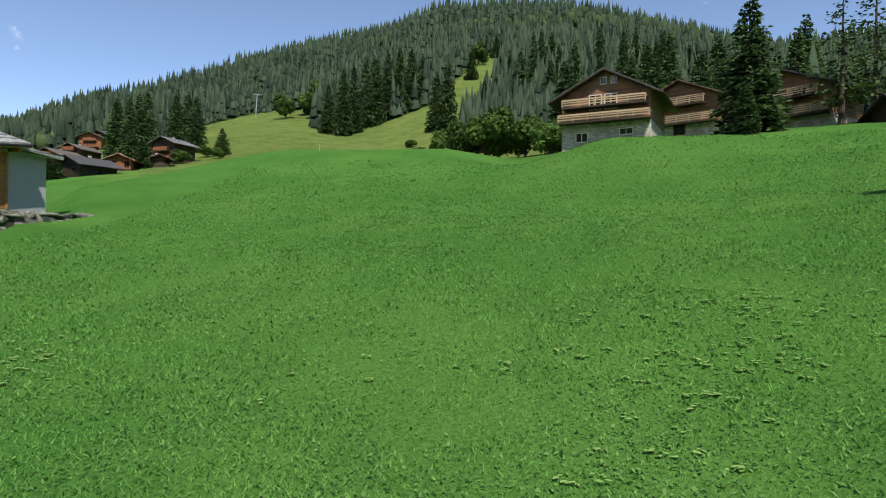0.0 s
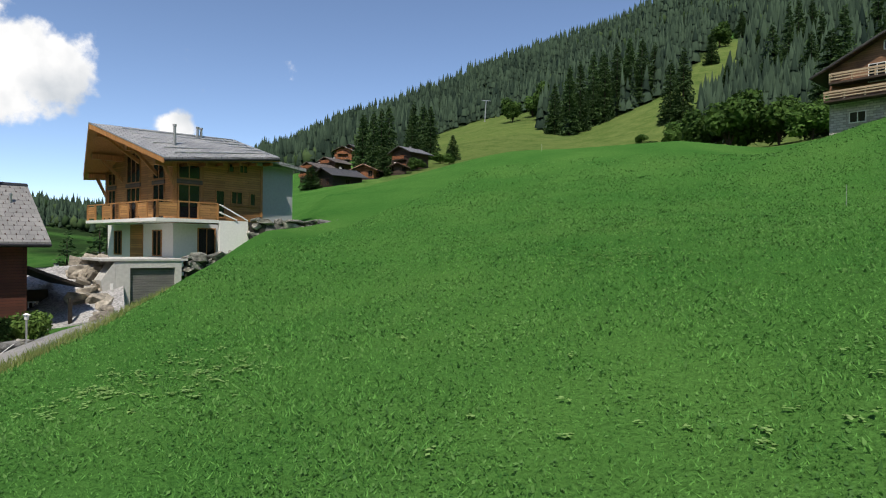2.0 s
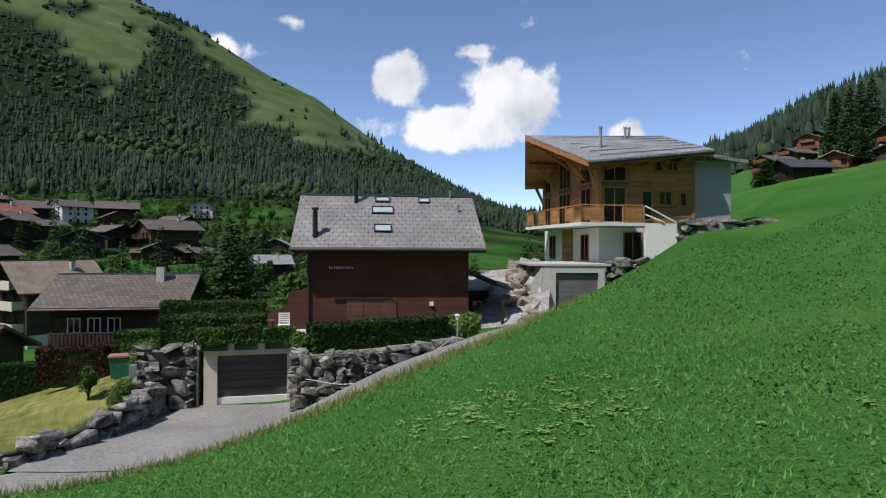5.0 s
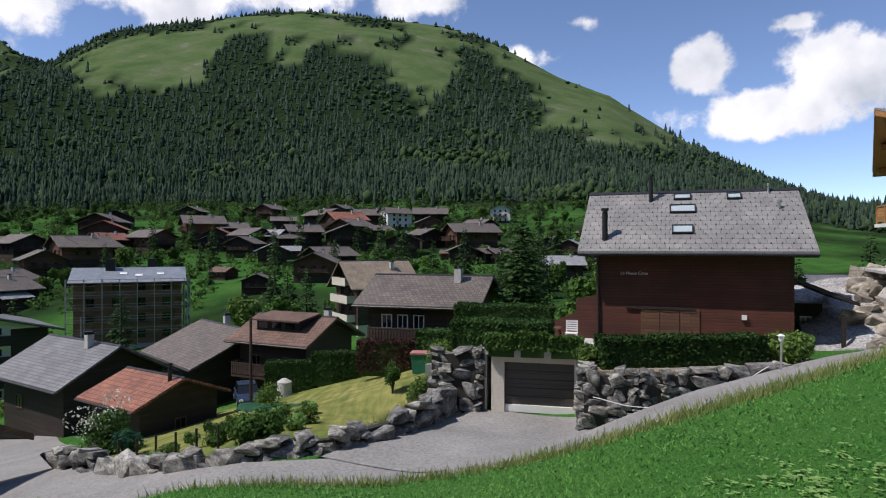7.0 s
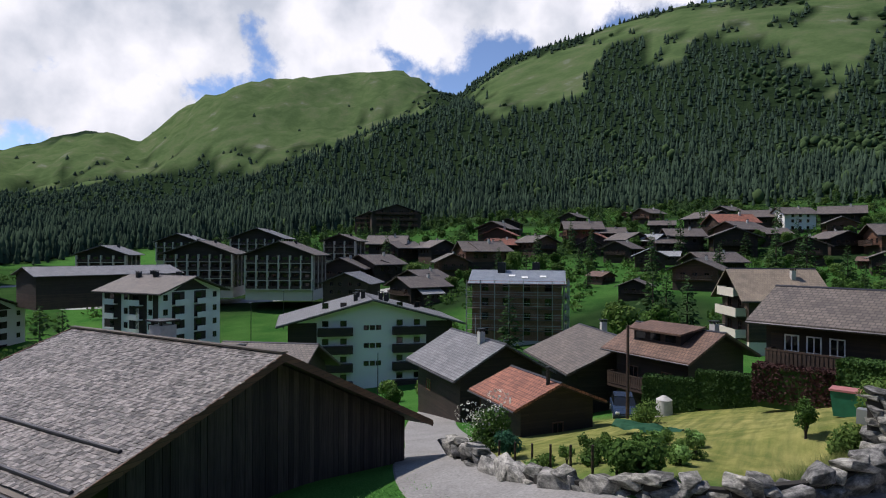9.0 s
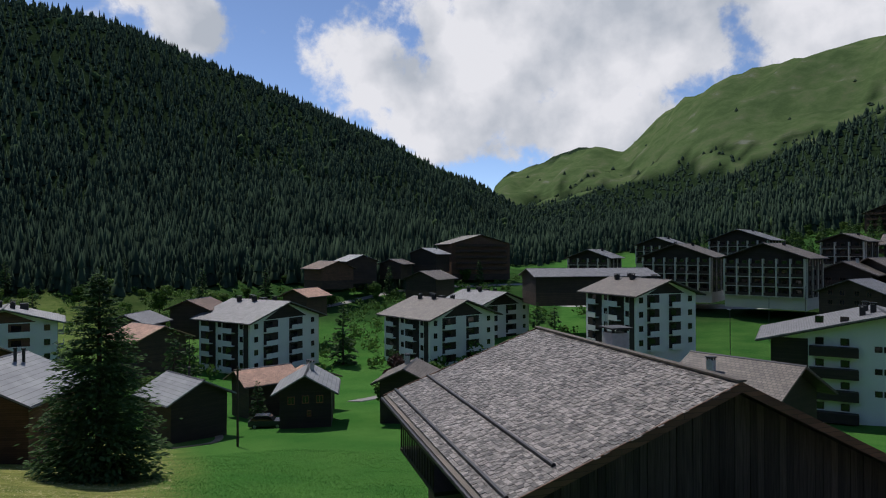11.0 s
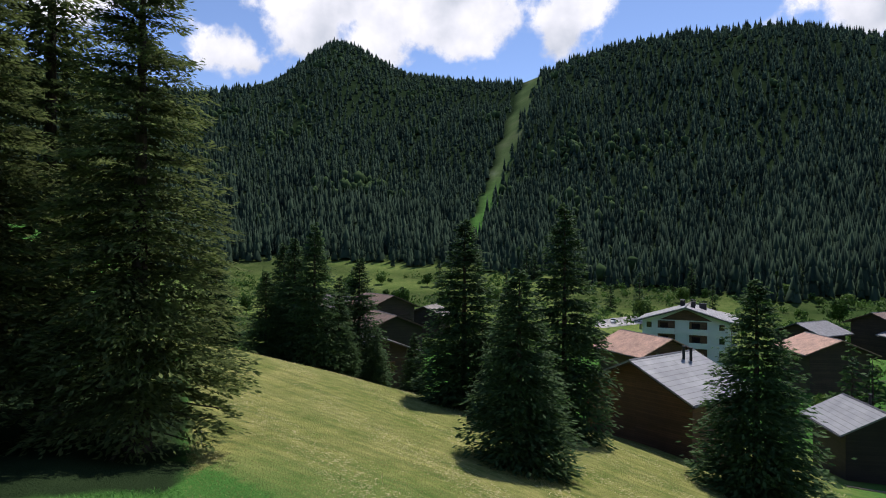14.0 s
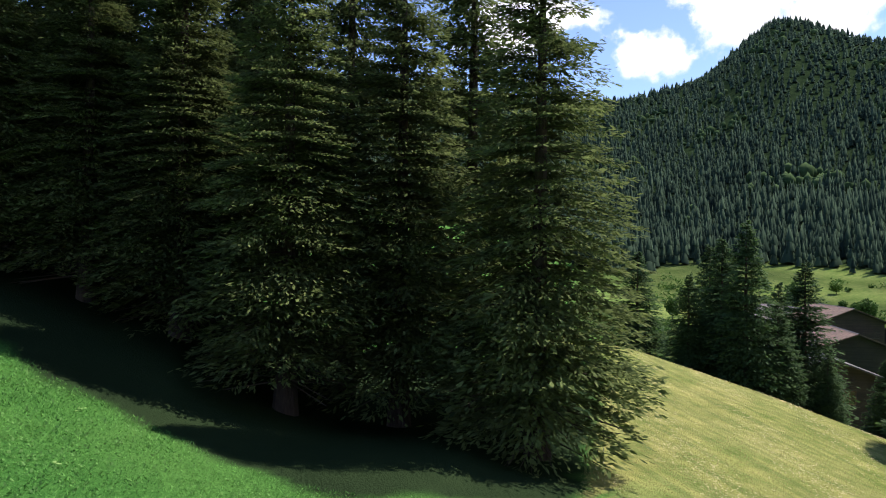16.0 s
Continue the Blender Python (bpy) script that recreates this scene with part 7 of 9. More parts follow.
def village():
    rng = random.Random(9)
    for kind, spots in VILLAGE.items():
        mat, roof, label = STYLE[kind]
        proto = None
        for x, y, k in spots:
            b = math.degrees(math.atan2(-x, y)) % 360
            rz = b + rng.choice((0, 90, 90, 60, 30, 120, -30)) + rng.uniform(-12, 12)
            m = place(x, y, None, rz, 0.2) @ Matrix.Diagonal((k, k, k * rng.uniform(0.92, 1.08), 1))
            if proto:
                copy_thing(proto, m)
                continue
            if kind == "hotel":
                proto = house(m, label, w=16, dp=20, h=9, pitch=20, mat=mat, base=0.6, base_mat="wood_dark", roof=roof, group="village houses", bals=tuple(("W", 0, 2.7 + 2.7 * j, 17) for j in range(3)), bal_mat="wood_brown",
                              wins=tuple(("W", u, 2.9 + 2.7 * j, 1.4, 1.7) for j in range(3) for u in (-6, -2, 2, 6)))
            elif kind == "white":
                proto = house(m, label, w=13, dp=12, h=7.6, pitch=24, mat=mat, base=1, roof=roof, group="village houses",
                              wins=tuple((s, u, z, 1.1, 1.3) for s in ("W", "S", "E", "N") for u in (-3.2, 0, 3.2) for z in (1, 3.8, 6)), bals=(("W", 0, 3.5, 8),), chims=((2, -1),))
            else:
                proto = house(m, label, w=10, dp=9, h=4.6, pitch=24, mat=mat, base=1.7, roof=roof, group="village houses",
                              wins=tuple((s, u, 2.5, 1.1, 1.2) for s in ("W", "S", "E", "N") for u in (-2.4, 0, 2.4)), bals=(("W", 0, 2.3, 7), ("E", 0, 2.3, 7)), chims=((2, -1),))


village()


def scaffolded_building():
    x, y, z, rz = SCAFFOLD_AT
    ob = house(pose(x, y, z, 0, 0, rz), "brick apartment building under repair inside scaffolding", w=17, dp=12, h=11, pitch=19, over=1.0, gover=0.8, mat="brick", base=0.0, base_mat="concrete",
               roof="slate_blue", name="apartment_building", category="apartment block", wins=tuple(("S", u, 1 + 2.8 * k, 1.3, 1.5) for u in (-6, -2, 2, 6) for k in range(4)) + tuple(("E", u, 1 + 2.8 * k, 1.2, 1.5) for u in (-3, 2) for k in range(4)))
    for x0, y0 in ((-3.2, -1.0), (3.5, 2.0)):
        chimney(ob, x0, y0, 12.0, 14.8, 1.5, "metal_dark", cap=False)
    for x0, y0 in ((-1, -3.2), (1.5, -4.0), (5, -3.5)):
        bm = bmesh.new()
        m = Matrix.Translation((x0, y0, 11 + 6 * math.tan(radians(19)) - abs(y0) * math.tan(radians(19)) + 0.25)) @ Matrix.Rotation(radians(19), 4, "X")
        box(bm, -0.6, 0.6, -0.45, 0.45, -0.05, 0.09, m)
        part("roof_window", bm, "white", ob)
    sc = thing("scaffolding", "steel scaffolding with orange guard boards round the building", "scaffold", "", pose(x, y, z, 0, 0, rz))
    for side, ln, off in (("S", 19, 12), ("E", 14, 17)):
        m = side_pose(side, 17, 12, 0, 0)
        n = int(ln / 2.4)
        for k in range(n + 1):
            u = -ln / 2 + k * ln / n
            for dy in (-0.5, -1.4):
                bm = bmesh.new()
                box(bm, u - 0.05, u + 0.05, dy - 0.05, dy + 0.05, -0.5, 11.5, m)
                part("standard", bm, "galva", sc)
        for j in range(5):
            bm = bmesh.new()
            box(bm, -ln / 2, ln / 2, -1.42, -0.45, 1.9 + 2.1 * j, 1.96 + 2.1 * j, m)
            part("deck", bm, "wood_grey", sc)
            bm = bmesh.new()
            for zz in (0.5, 1.0):
                box(bm, -ln / 2, ln / 2, -1.46, -1.42, 1.96 + 2.1 * j + zz, 2.02 + 2.1 * j + zz, m)
            part("guard_rail", bm, "rust" if j == 4 else "galva", sc)


for x, y, rz, label, roof in ((-92, 70, 80, "dark chalet with a grey roof beyond the gravel bank", "slate"), (-104, 92, 120, "dark chalet with a brown roof among garden trees", "slate_brown"), (-112, 74, 60, "low dark chalet among garden trees", "slate_light")):
    house(place(x, y, None, rz, 0.3), label, w=9, dp=8, h=4.2, pitch=24, mat="wood_black", base=1.2, roof=roof, wins=(("E", -1.8, 2.2, 1.1, 1.2), ("E", 1.8, 2.2, 1.1, 1.2), ("S", 0, 2.2, 1.1, 1.2)), bals=(("E", 0, 2.0, 6),), chims=((2, -1),))
M["slate_blue"] = coursed("slate_blue", (0.22, 0.25, 0.29), 0.3, 0.4, vary=0.1, rough=0.45)
M["rust"] = surface("rust", (0.5, 0.12, 0.06), 0.7, vary=0.15)
scaffolded_building()


# ---- lanes ----
strip("road", [(-78, -33), (-58, -25.5), (-46, -19.5), (-37, -13.2), (-29.6, -8.6), (-24.0, -4.4), (-21.6, -0.4), (-20.9, 3.2), (-20.95, 7), (-21.15, 10), (-21.0, 13), (-21.15, 16.5), (-22.05, 20), (-24.3, 24), (-26.6, 27.2)],
      [3.6, 4, 4.5, 5, 5.4, 4.8, 4.2, 4.4, 4.7, 5.2, 5.2, 4.5, 3.8, 3.2, 4.2], "asphalt", "grey asphalt lane below the meadow")
strip("driveway", [(-20.8, 6.6), (-23.2, 8.3), (-25.6, 9.9), (-28.3, 11.6)], [8.6, 8.4, 7.6, 6.4], "asphalt", "worn asphalt apron before the garage", 0.056)
strip("road", [(20, -205), (-5, -215), (-40, -245), (-75, -268), (-120, -268), (-160, -262)], [5, 5, 5, 6, 7, 7], "asphalt", "valley road past the green")
strip("road", [(-95, -238), (-120, -203), (-148, -172), (-178, -140), (-215, -112)], [8, 8, 9, 9, 8], "gravel", "broad pale road beside the sports field")
strip("path", [(-3, -70), (-4, -66), (-3.5, -62), (0, -60.5)], [1.2, 1, 0.8, 0.5], "earth", "bare earth path to the cabins", 0.06, "path")
strip("path", [(-40, -150), (-38, -130), (-33, -112), (-30, -98), (-22, -90)], [2.5, 2.5, 2.5, 2.5, 3], "asphalt", "footpath between the apartment blocks", 0.08, "path")
strip("path", [(90, -190), (80, -215), (60, -240)], [14, 16, 10], "gravel", "pale car park on the valley floor", 0.12, "car park")
# rubble and gravel bank between the chalet and the timber house
def gravel_bank():
    """A tilted heap of pale crushed stone, with broken blocks along its face."""
    c00, c10, c11, c01 = Vector((-36.5, 27.2, 5.4)), Vector((-31.4, 31.2, 6.5)), Vector((-25.4, 25.9, 3.5)), Vector((-28.6, 23.4, 2.7))
    n, co, f = 22, [], []
    for i in range(n):
        for j in range(n):
            u, v = i / (n - 1), j / (n - 1)
            p = (c00 * (1 - u) + c10 * u) * (1 - v) + (c01 * (1 - u) + c11 * u) * v
            edge = min(u, 1 - u, v, 1 - v)
            p.z += 0.25 * noise.noise(p * 0.8) + 0.12 * noise.noise(p * 2.7) - (1.2 if edge == 0 else 0)
            co.append(p)
    f = [(i * n + j, i * n + j + 1, (i + 1) * n + j + 1, (i + 1) * n + j) for i in range(n - 1) for j in range(n - 1)]
    me = bpy.data.meshes.new("gravel_bank")
    me.from_pydata(co, [], f)
    me.materials.append(M["rubble"])
    me.update()
    tagged(new("gravel_bank", me), "bank of pale grey crushed stone below the timber house", "gravel", kind="structure")
    rng = random.Random(14)
    for k in range(46):
        u, v = 0.62 + 0.22 * rng.random() - 0.15 * rng.random(), rng.random()
        p = (c00 * (1 - u) + c10 * u) * (1 - v) + (c01 * (1 - u) + c11 * u) * v
        s = rng.uniform(0.4, 1.1)
        rk = new("rock", PALE_ROCKS[k % 5])
        rk.matrix_basis = pose(p.x, p.y, p.z + 0.12 * s, rng.uniform(-15, 15), rng.uniform(-15, 15), rng.uniform(0, 360)) @ Matrix.Diagonal((s * 1.3, s, s * 0.75, 1))
        tagged(rk, "broken pale tan rock on the gravel bank", "rock", "rocks on the gravel bank")


M["rubble"] = surface("rubble", (0.42, 0.41, 0.40), 0.95, vary=0.55, grain=9, bump=1.0, big=1.2)
M["stone_tan"] = surface("stone_tan", (0.36, 0.32, 0.26), 0.9, vary=0.5, grain=4, bump=0.9, island=0.4, big=1.5)
PALE_ROCKS = [rock_mesh(40 + k, 1, 1, 1) for k in range(5)]
for me in PALE_ROCKS:
    me.materials[0] = M["stone_tan"]
gravel_bank()
boulder_wall("boulder_row", [(x, y, ground(x, y) - 0.15, ground(x, y) + top) for x, y, top in ((-31.2, -9.2, 0.9), (-28.6, -6.6, 0.75), (-26.0, -3.8, 0.55), (-23.9, -0.9, 0.5), (-23.3, 1.8, 0.55), (-23.7, 4.0, 0.6), (-25.0, 5.7, 0.75), (-27.2, 7.1, 0.95), (-29.3, 8.1, 1.2))],
             "row of large boulders along the garden edge", seed=5, size=0.95, depth=0.85)


# ---- garden below the lane ----
def garden():
    rng = random.Random(21)
    bush(place(-31.9, -7.4, -2.2), 2.3, 1.3, 51, "white flowering shrub on the boulder bank", n=3200, size=0.08, mat="leaves", name="flowering_shrub")
    r2 = fill(52)
    blobs = [(r2.normal(0, 0.5), r2.normal(0, 0.5), 1.3 + r2.normal(0, 0.45), 0.65) for _ in range(9)]
    fl = new("blossom", quads_mesh("blossom", leaf_cloud(r2, 700, blobs, 0.075, 0.15), "blossom"))
    fl.matrix_basis = place(-31.9, -7.4, -2.2)
    tagged(fl, "white blossom clusters on the shrub", "blossom", kind="stuff")
    bush(place(-29.4, -5.2, -1.3), 1.1, 0.8, 53, "shrub wrapped in green netting", n=1800, size=0.06, mat="net", name="netted_shrub")
    bush(place(-24.9, 1.2), 1.45, 1.15, 54, "round dark green garden shrub", n=3000, size=0.08, mat="leaves")
    bush(place(-30.7, 7.0), 1.15, 0.8, 55, "yellow-green garden shrub on the bank", n=2200, size=0.07, mat="leaves_light")
    bush(place(-32.3, 8.1), 1.75, 1.05, 56, "leafy green garden shrub beside the bins", n=2600, size=0.07, mat="leaves_light")
    bush(place(-31.8, 5.7), 1.6, 0.5, 57, "narrow dark garden shrub", n=1200, size=0.06, mat="leaves")
    bush(place(-42.0, -2.5), 1.6, 1.1, 58, "light green garden shrub at the parking place", n=1800, size=0.07, mat="leaves_light")
    bush(place(-47.5, -8.5), 2.3, 1.5, 59, "loose shrub beside the barns", n=3000, size=0.1, mat="leaves")
    for k in range(34):
        u, v = rng.random(), rng.random()
        x, y = -26.2 - 6.5 * u, -3.2 + 5.2 * v + 1.0 * u
        bush(place(x, y), rng.uniform(0.35, 0.8), rng.uniform(0.3, 0.55), 200 + k, "low leafy vegetable plant in the garden bed", n=420, size=0.06, mat=rng.choice(("leaves", "leaves_light", "weed")), name="vegetable_plant", category="plant", group="vegetable plants", lumps=4)
    for k in range(7):
        x, y = -24.9 - 0.55 * k, 0.6 - 0.95 * k
        bm = bmesh.new()
        rod(bm, (0, 0, -0.3), (0, 0, 1.0), 0.045, 7)
        ob = part("fence_post", bm, "wood_dark")
        ob.matrix_basis = place(x, y)
        tagged(ob, "dark wooden garden fence post", "post", "garden posts")
    # green netting over the beds
    bm = bmesh.new()
    bmesh.ops.create_grid(bm, x_segments=14, y_segments=8, size=1)
    for v in bm.verts:
        v.co = (v.co.x * 1.7, v.co.y * 0.7, 0.45 + 0.22 * noise.noise(v.co * 2.3) - 0.25 * abs(v.co.y))
    ob = part("garden_net", bm, "net")
    ob.matrix_basis = place(-37.2, -1.2, None, 84)
    tagged(ob, "green garden netting over the beds", "net")
    # compost silo
    bm = bmesh.new()
    rod(bm, (0, 0, -0.3), (0, 0, 1.05), 0.55, 20, 0.5)
    silo = part("compost_bin", bm, "concrete")
    silo.matrix_basis = place(-47.2, -2.4)
    tagged(silo, "round grey compost bin by the hedge", "bin")
    bm = bmesh.new()
    rod(bm, (0, 0, 1.06), (0, 0, 1.3), 0.52, 20, 0.15)
    part("lid", bm, "concrete", silo)
    # waste bin with red lid
    bm = bmesh.new()
    prism(bm, [(-0.5, -0.35, 0), (0.5, -0.35, 0), (0.6, -0.45, 1.05), (-0.6, -0.45, 1.05)], (0, 0.8, 0))
    wb = part("waste_bin", bm, "green_plastic")
    wb.matrix_basis = place(-36.0, 7.2, None, 80)
    tagged(wb, "green waste bin with a faded red lid", "bin")
    bm = bmesh.new()
    box(bm, -0.64, 0.64, -0.5, 0.42, 1.055, 1.14)
    part("lid", bm, "lid_red", wb, "faded red lid")
    # letter box on a post
    lb = thing("letter_box", "grey metal letter box on a post", "letter box", "", place(-30.9, 7.6, None, 75))
    bm = bmesh.new()
    box(bm, -0.05, 0.05, -0.05, 0.05, -0.3, 0.9)
    part("post", bm, "galva", lb)
    bm = bmesh.new()
    box(bm, -0.35, 0.35, -0.2, 0.2, 0.9, 1.4)
    part("box", bm, "galva", lb)


M["net"] = foliage("net", (0.02, 0.075, 0.04), (0.04, 0.13, 0.07), scale=3)
M["lid_red"] = surface("lid_red", (0.4, 0.16, 0.15), 0.6, vary=0.1)
garden()
hedge("hedge", pose(-48.6, -2.2, -2.9, 0, 0, 92), 3.6, 1.3, 1.95, 61, "long clipped hedge above the garden", n=6000, size=0.085)
hedge("hedge", pose(-48.3, 1.2, -2.3, 0, 0, 88), 3.6, 1.3, 2.05, 64, "long clipped hedge above the garden", n=6000, size=0.085)
hedge("hedge", pose(-43.4, 5.3, -0.7, 0, 0, 80), 4.4, 1.2, 2.0, 62, "reddish clipped hedge behind the bins", n=5000, size=0.085, mat="leaves_purple")
hedge("hedge", pose(-38.5, 8.6, 0.6, 0, 0, 70), 3.4, 1.4, 2.0, 65, "dark clipped hedge beside the boulder wall", n=5000, size=0.085)
hedge("hedge", pose(-36.0, 11.6, 2.2, 0, 0, 78), 5.2, 1.8, 2.1, 63, "tall clipped hedge beside the terrace", n=8000, size=0.085)


def bank_grass():
    """Long straw-tipped grass on the bank behind the boulders."""
    rng = fill(88)
    n = 7000
    u, v = rng.random(n), rng.normal(0, 0.45, n)
    x, y = -25.4 - 6.2 * u + 0.55 * v, 6.5 + 1.9 * u - 0.85 * v - 0.9
    p = np.column_stack([x, y, ground_many(x, y)])
    h = 0.25 + 0.5 * rng.random(n) ** 1.5
    a = rng.random(n) * 6.283
    sd = np.column_stack([np.cos(a) * 0.018, np.sin(a) * 0.018, 0 * a])
    tip = p + np.column_stack([rng.normal(0, 0.3, (n, 2)) * h[:, None], h])
    c = np.stack([p - sd, p + sd, tip], 1).reshape(-1, 3)
    tagged(new("bank_grass", tris_mesh("bank_grass", c, np.arange(len(c)).reshape(-1, 3), "grass_lane")), "long unmown grass on the garden bank", "grass", kind="stuff")


bank_grass()


def tube(name, pts, r, mat, label, category):
    cu = bpy.data.curves.new(name, "CURVE")
    cu.dimensions, cu.bevel_depth, cu.bevel_resolution = "3D", r, 2
    sp = cu.splines.new("BEZIER")
    sp.bezier_points.add(len(pts) - 1)
    for b, p in zip(sp.bezier_points, pts):
        b.co, b.handle_left_type, b.handle_right_type = p, "AUTO", "AUTO"
    cu.materials.append(M[mat])
    return tagged(new(name, cu), label, category)


# pale rope slung along the boulder wall, and a small path lamp beside the shrub
tube("rope", [(-23.45, 12.7, 2.35), (-23.0, 14.2, 2.1), (-22.9, 15.8, 2.35), (-23.0, 17.3, 2.75), (-23.3, 18.7, 3.35)], 0.014, "white", "pale rope slung along the boulder wall", "rope")


def path_lamp(x, y):
    ob = thing("path_lamp", "small white path lamp on a post", "lamp", "", place(x, y))
    bm = bmesh.new()
    rod(bm, (0, 0, -0.3), (0, 0, 1.0), 0.035, 8)
    part("post", bm, "galva", ob)
    bm = bmesh.new()
    rod(bm, (0, 0, 1.0), (0, 0, 1.18), 0.07, 10, 0.1)
    rod(bm, (0, 0, 1.18), (0, 0, 1.24), 0.14, 10, 0.03)
    part("lamp_head", bm, "white", ob)


path_lamp(-22.9, 18.9)


# ---- terrace furniture ----
def terrace_things():
    fence = thing("terrace_fence", "white picket fence with a red-brown rail on the terrace", "fence", "", pose(-31.2, 11.6, 3.02, 0, 0, 85))
    for k in range(12):
        bm = bmesh.new()
        prism(bm, [(-1.1 + k * 0.2, 0, 0), (-1.0 + k * 0.2, 0, 0), (-1.0 + k * 0.2, 0, 0.62), (-1.05 + k * 0.2, 0, 0.7), (-1.1 + k * 0.2, 0, 0.62)], (0, 0.03, 0))
        part("picket", bm, "white", fence)
    bm = bmesh.new()
    box(bm, -1.6, 1.6, 0.05, 0.12, 0.86, 0.95)
    for x in (-1.6, 0, 1.5):
        box(bm, x, x + 0.09, 0.04, 0.13, 0, 0.86)
    part("rail", bm, "wood_red", fence)
    ch = thing("garden_chair", "white slatted garden chair on the terrace", "chair", "", pose(-30.9, 13.9, 3.02, 0, 0, 70))
    for x in (-0.24, 0.24):
        for y in (-0.22, 0.24):
            bm = bmesh.new()
            box(bm, x - 0.025, x + 0.025, y - 0.025, y + 0.025, 0, 0.42 if y < 0 else 1.0)
            part("leg", bm, "white", ch)
    bm = bmesh.new()
    box(bm, -0.27, 0.27, -0.25, 0.27, 0.42, 0.46)
    part("seat", bm, "white", ch)
    for k in range(5):
        bm = bmesh.new()
        box(bm, -0.215, 0.215, 0.225, 0.255, 0.52 + k * 0.1, 0.59 + k * 0.1)
        part("slat", bm, "white", ch)
    tb = thing("garden_table", "small brown garden table on the terrace", "table", "", pose(-30.8, 12.9, 3.02, 0, 0, 70))
    bm = bmesh.new()
    box(bm, -0.5, 0.5, -0.35, 0.35, 0.68, 0.73)
    part("tabletop", bm, "wood_brown", tb)
    for x in (-0.42, 0.42):
        for y in (-0.28, 0.28):
            bm = bmesh.new()
            box(bm, x - 0.03, x + 0.03, y - 0.03, y + 0.03, 0, 0.68)
            part("leg", bm, "wood_brown", tb)


terrace_things()


# ---- poles, pylons, stakes ----
def pole(x, y, h, label, r=0.1, lamp=False, arm=0.0, mat="wood_dark", z=None):
    ob = thing("street_lamp" if lamp else "pole", label, "lamp" if lamp else "pole", "", place(x, y, z))
    bm = bmesh.new()
    rod(bm, (0, 0, -0.5), (0, 0, h), r, 10, r * 0.7)
    part("shaft", bm, mat, ob)
    if arm:
        bm = bmesh.new()
        box(bm, -arm, arm, -0.05, 0.05, h - 0.4, h - 0.28)
        part("crossarm", bm, mat, ob)
    if lamp:
        bm = bmesh.new()
        box(bm, -0.1, 0.7, -0.12, 0.12, h - 0.02, h + 0.1)
        part("lamp_head", bm, "galva", ob)
    return ob


pole(-48.2, -5.0, 6.4, "dark wooden utility pole beside the parking place", 0.13)
pole(-6.1, -57.5, 7.6, "wooden power pole on the lower meadow", 0.12, arm=0.35)
pole(-2.6, -72, 5.0, "thin wooden pole beside the cabins", 0.09)
pole(-58, -22, 8.5, "thin mast behind the tiled roofs", 0.05, mat="galva")
pole(-60.5, -35.5, 6.0, "garden lamp mast before the white block", 0.06, mat="metal_dark")
for x, y in ((-104, -104), (-128, -118), (-150, -128)):
    pole(x, y, 10.5, "tall floodlight mast of the sports field", 0.09, lamp=True, mat="metal_dark")
for x, y, h in ((7.6, 37.1, 1.0), (-15.4, 76.6, 0.9), (13.0, -10.9, 0.5)):
    pole(x, y, h, "pale marker stake in the meadow", 0.016, mat="galva")
mast = thing("antenna_mast", "slim lattice mast behind the barn", "mast", "", place(-37.5, -44.0))
for k in range(3):
    bm = bmesh.new()
    a = k * 2.094
    rod(bm, (0.16 * math.cos(a), 0.16 * math.sin(a), 0), (0.1 * math.cos(a), 0.1 * math.sin(a), 12.5), 0.02, 5)
    part("leg", bm, "galva", mast)
for k in range(16):
    bm = bmesh.new()
    z = 0.4 + k * 0.75
    for a in range(3):
        p, q = a * 2.094, (a + 1) * 2.094
        rod(bm, (0.15 * math.cos(p), 0.15 * math.sin(p), z), (0.15 * math.cos(q), 0.15 * math.sin(q), z + 0.4), 0.012, 4)
    part("brace", bm, "galva", mast)


def lift_pylon(x, y, h):
    b = math.degrees(math.atan2(-x, y)) % 360
    ob = thing("lift_pylon", "grey steel ski-lift pylon on the hillside", "pylon", "lift pylons", place(x, y, None, b + 10))
    bm = bmesh.new()
    rod(bm, (0, 0, -1), (0.06 * h, 0, h), 0.4, 10, 0.25)
    part("mast", bm, "galva", ob)
    bm = bmesh.new()
    box(bm, -2.8 + 0.06 * h, 2.8 + 0.06 * h, -0.2, 0.2, h - 0.2, h + 0.2)
    part("crossarm", bm, "galva", ob)
    for s in (-1, 1):
        bm = bmesh.new()
        box(bm, s * 2.6 + 0.06 * h - 0.15, s * 2.6 + 0.06 * h + 0.15, -1.6, 1.6, h + 0.2, h + 0.6)
        part("sheave_train", bm, "metal_dark", ob)


lift_pylon(-112.3, 369, 13)
lift_pylon(-120, 250, 14)
lift_pylon(180, -225, 12)


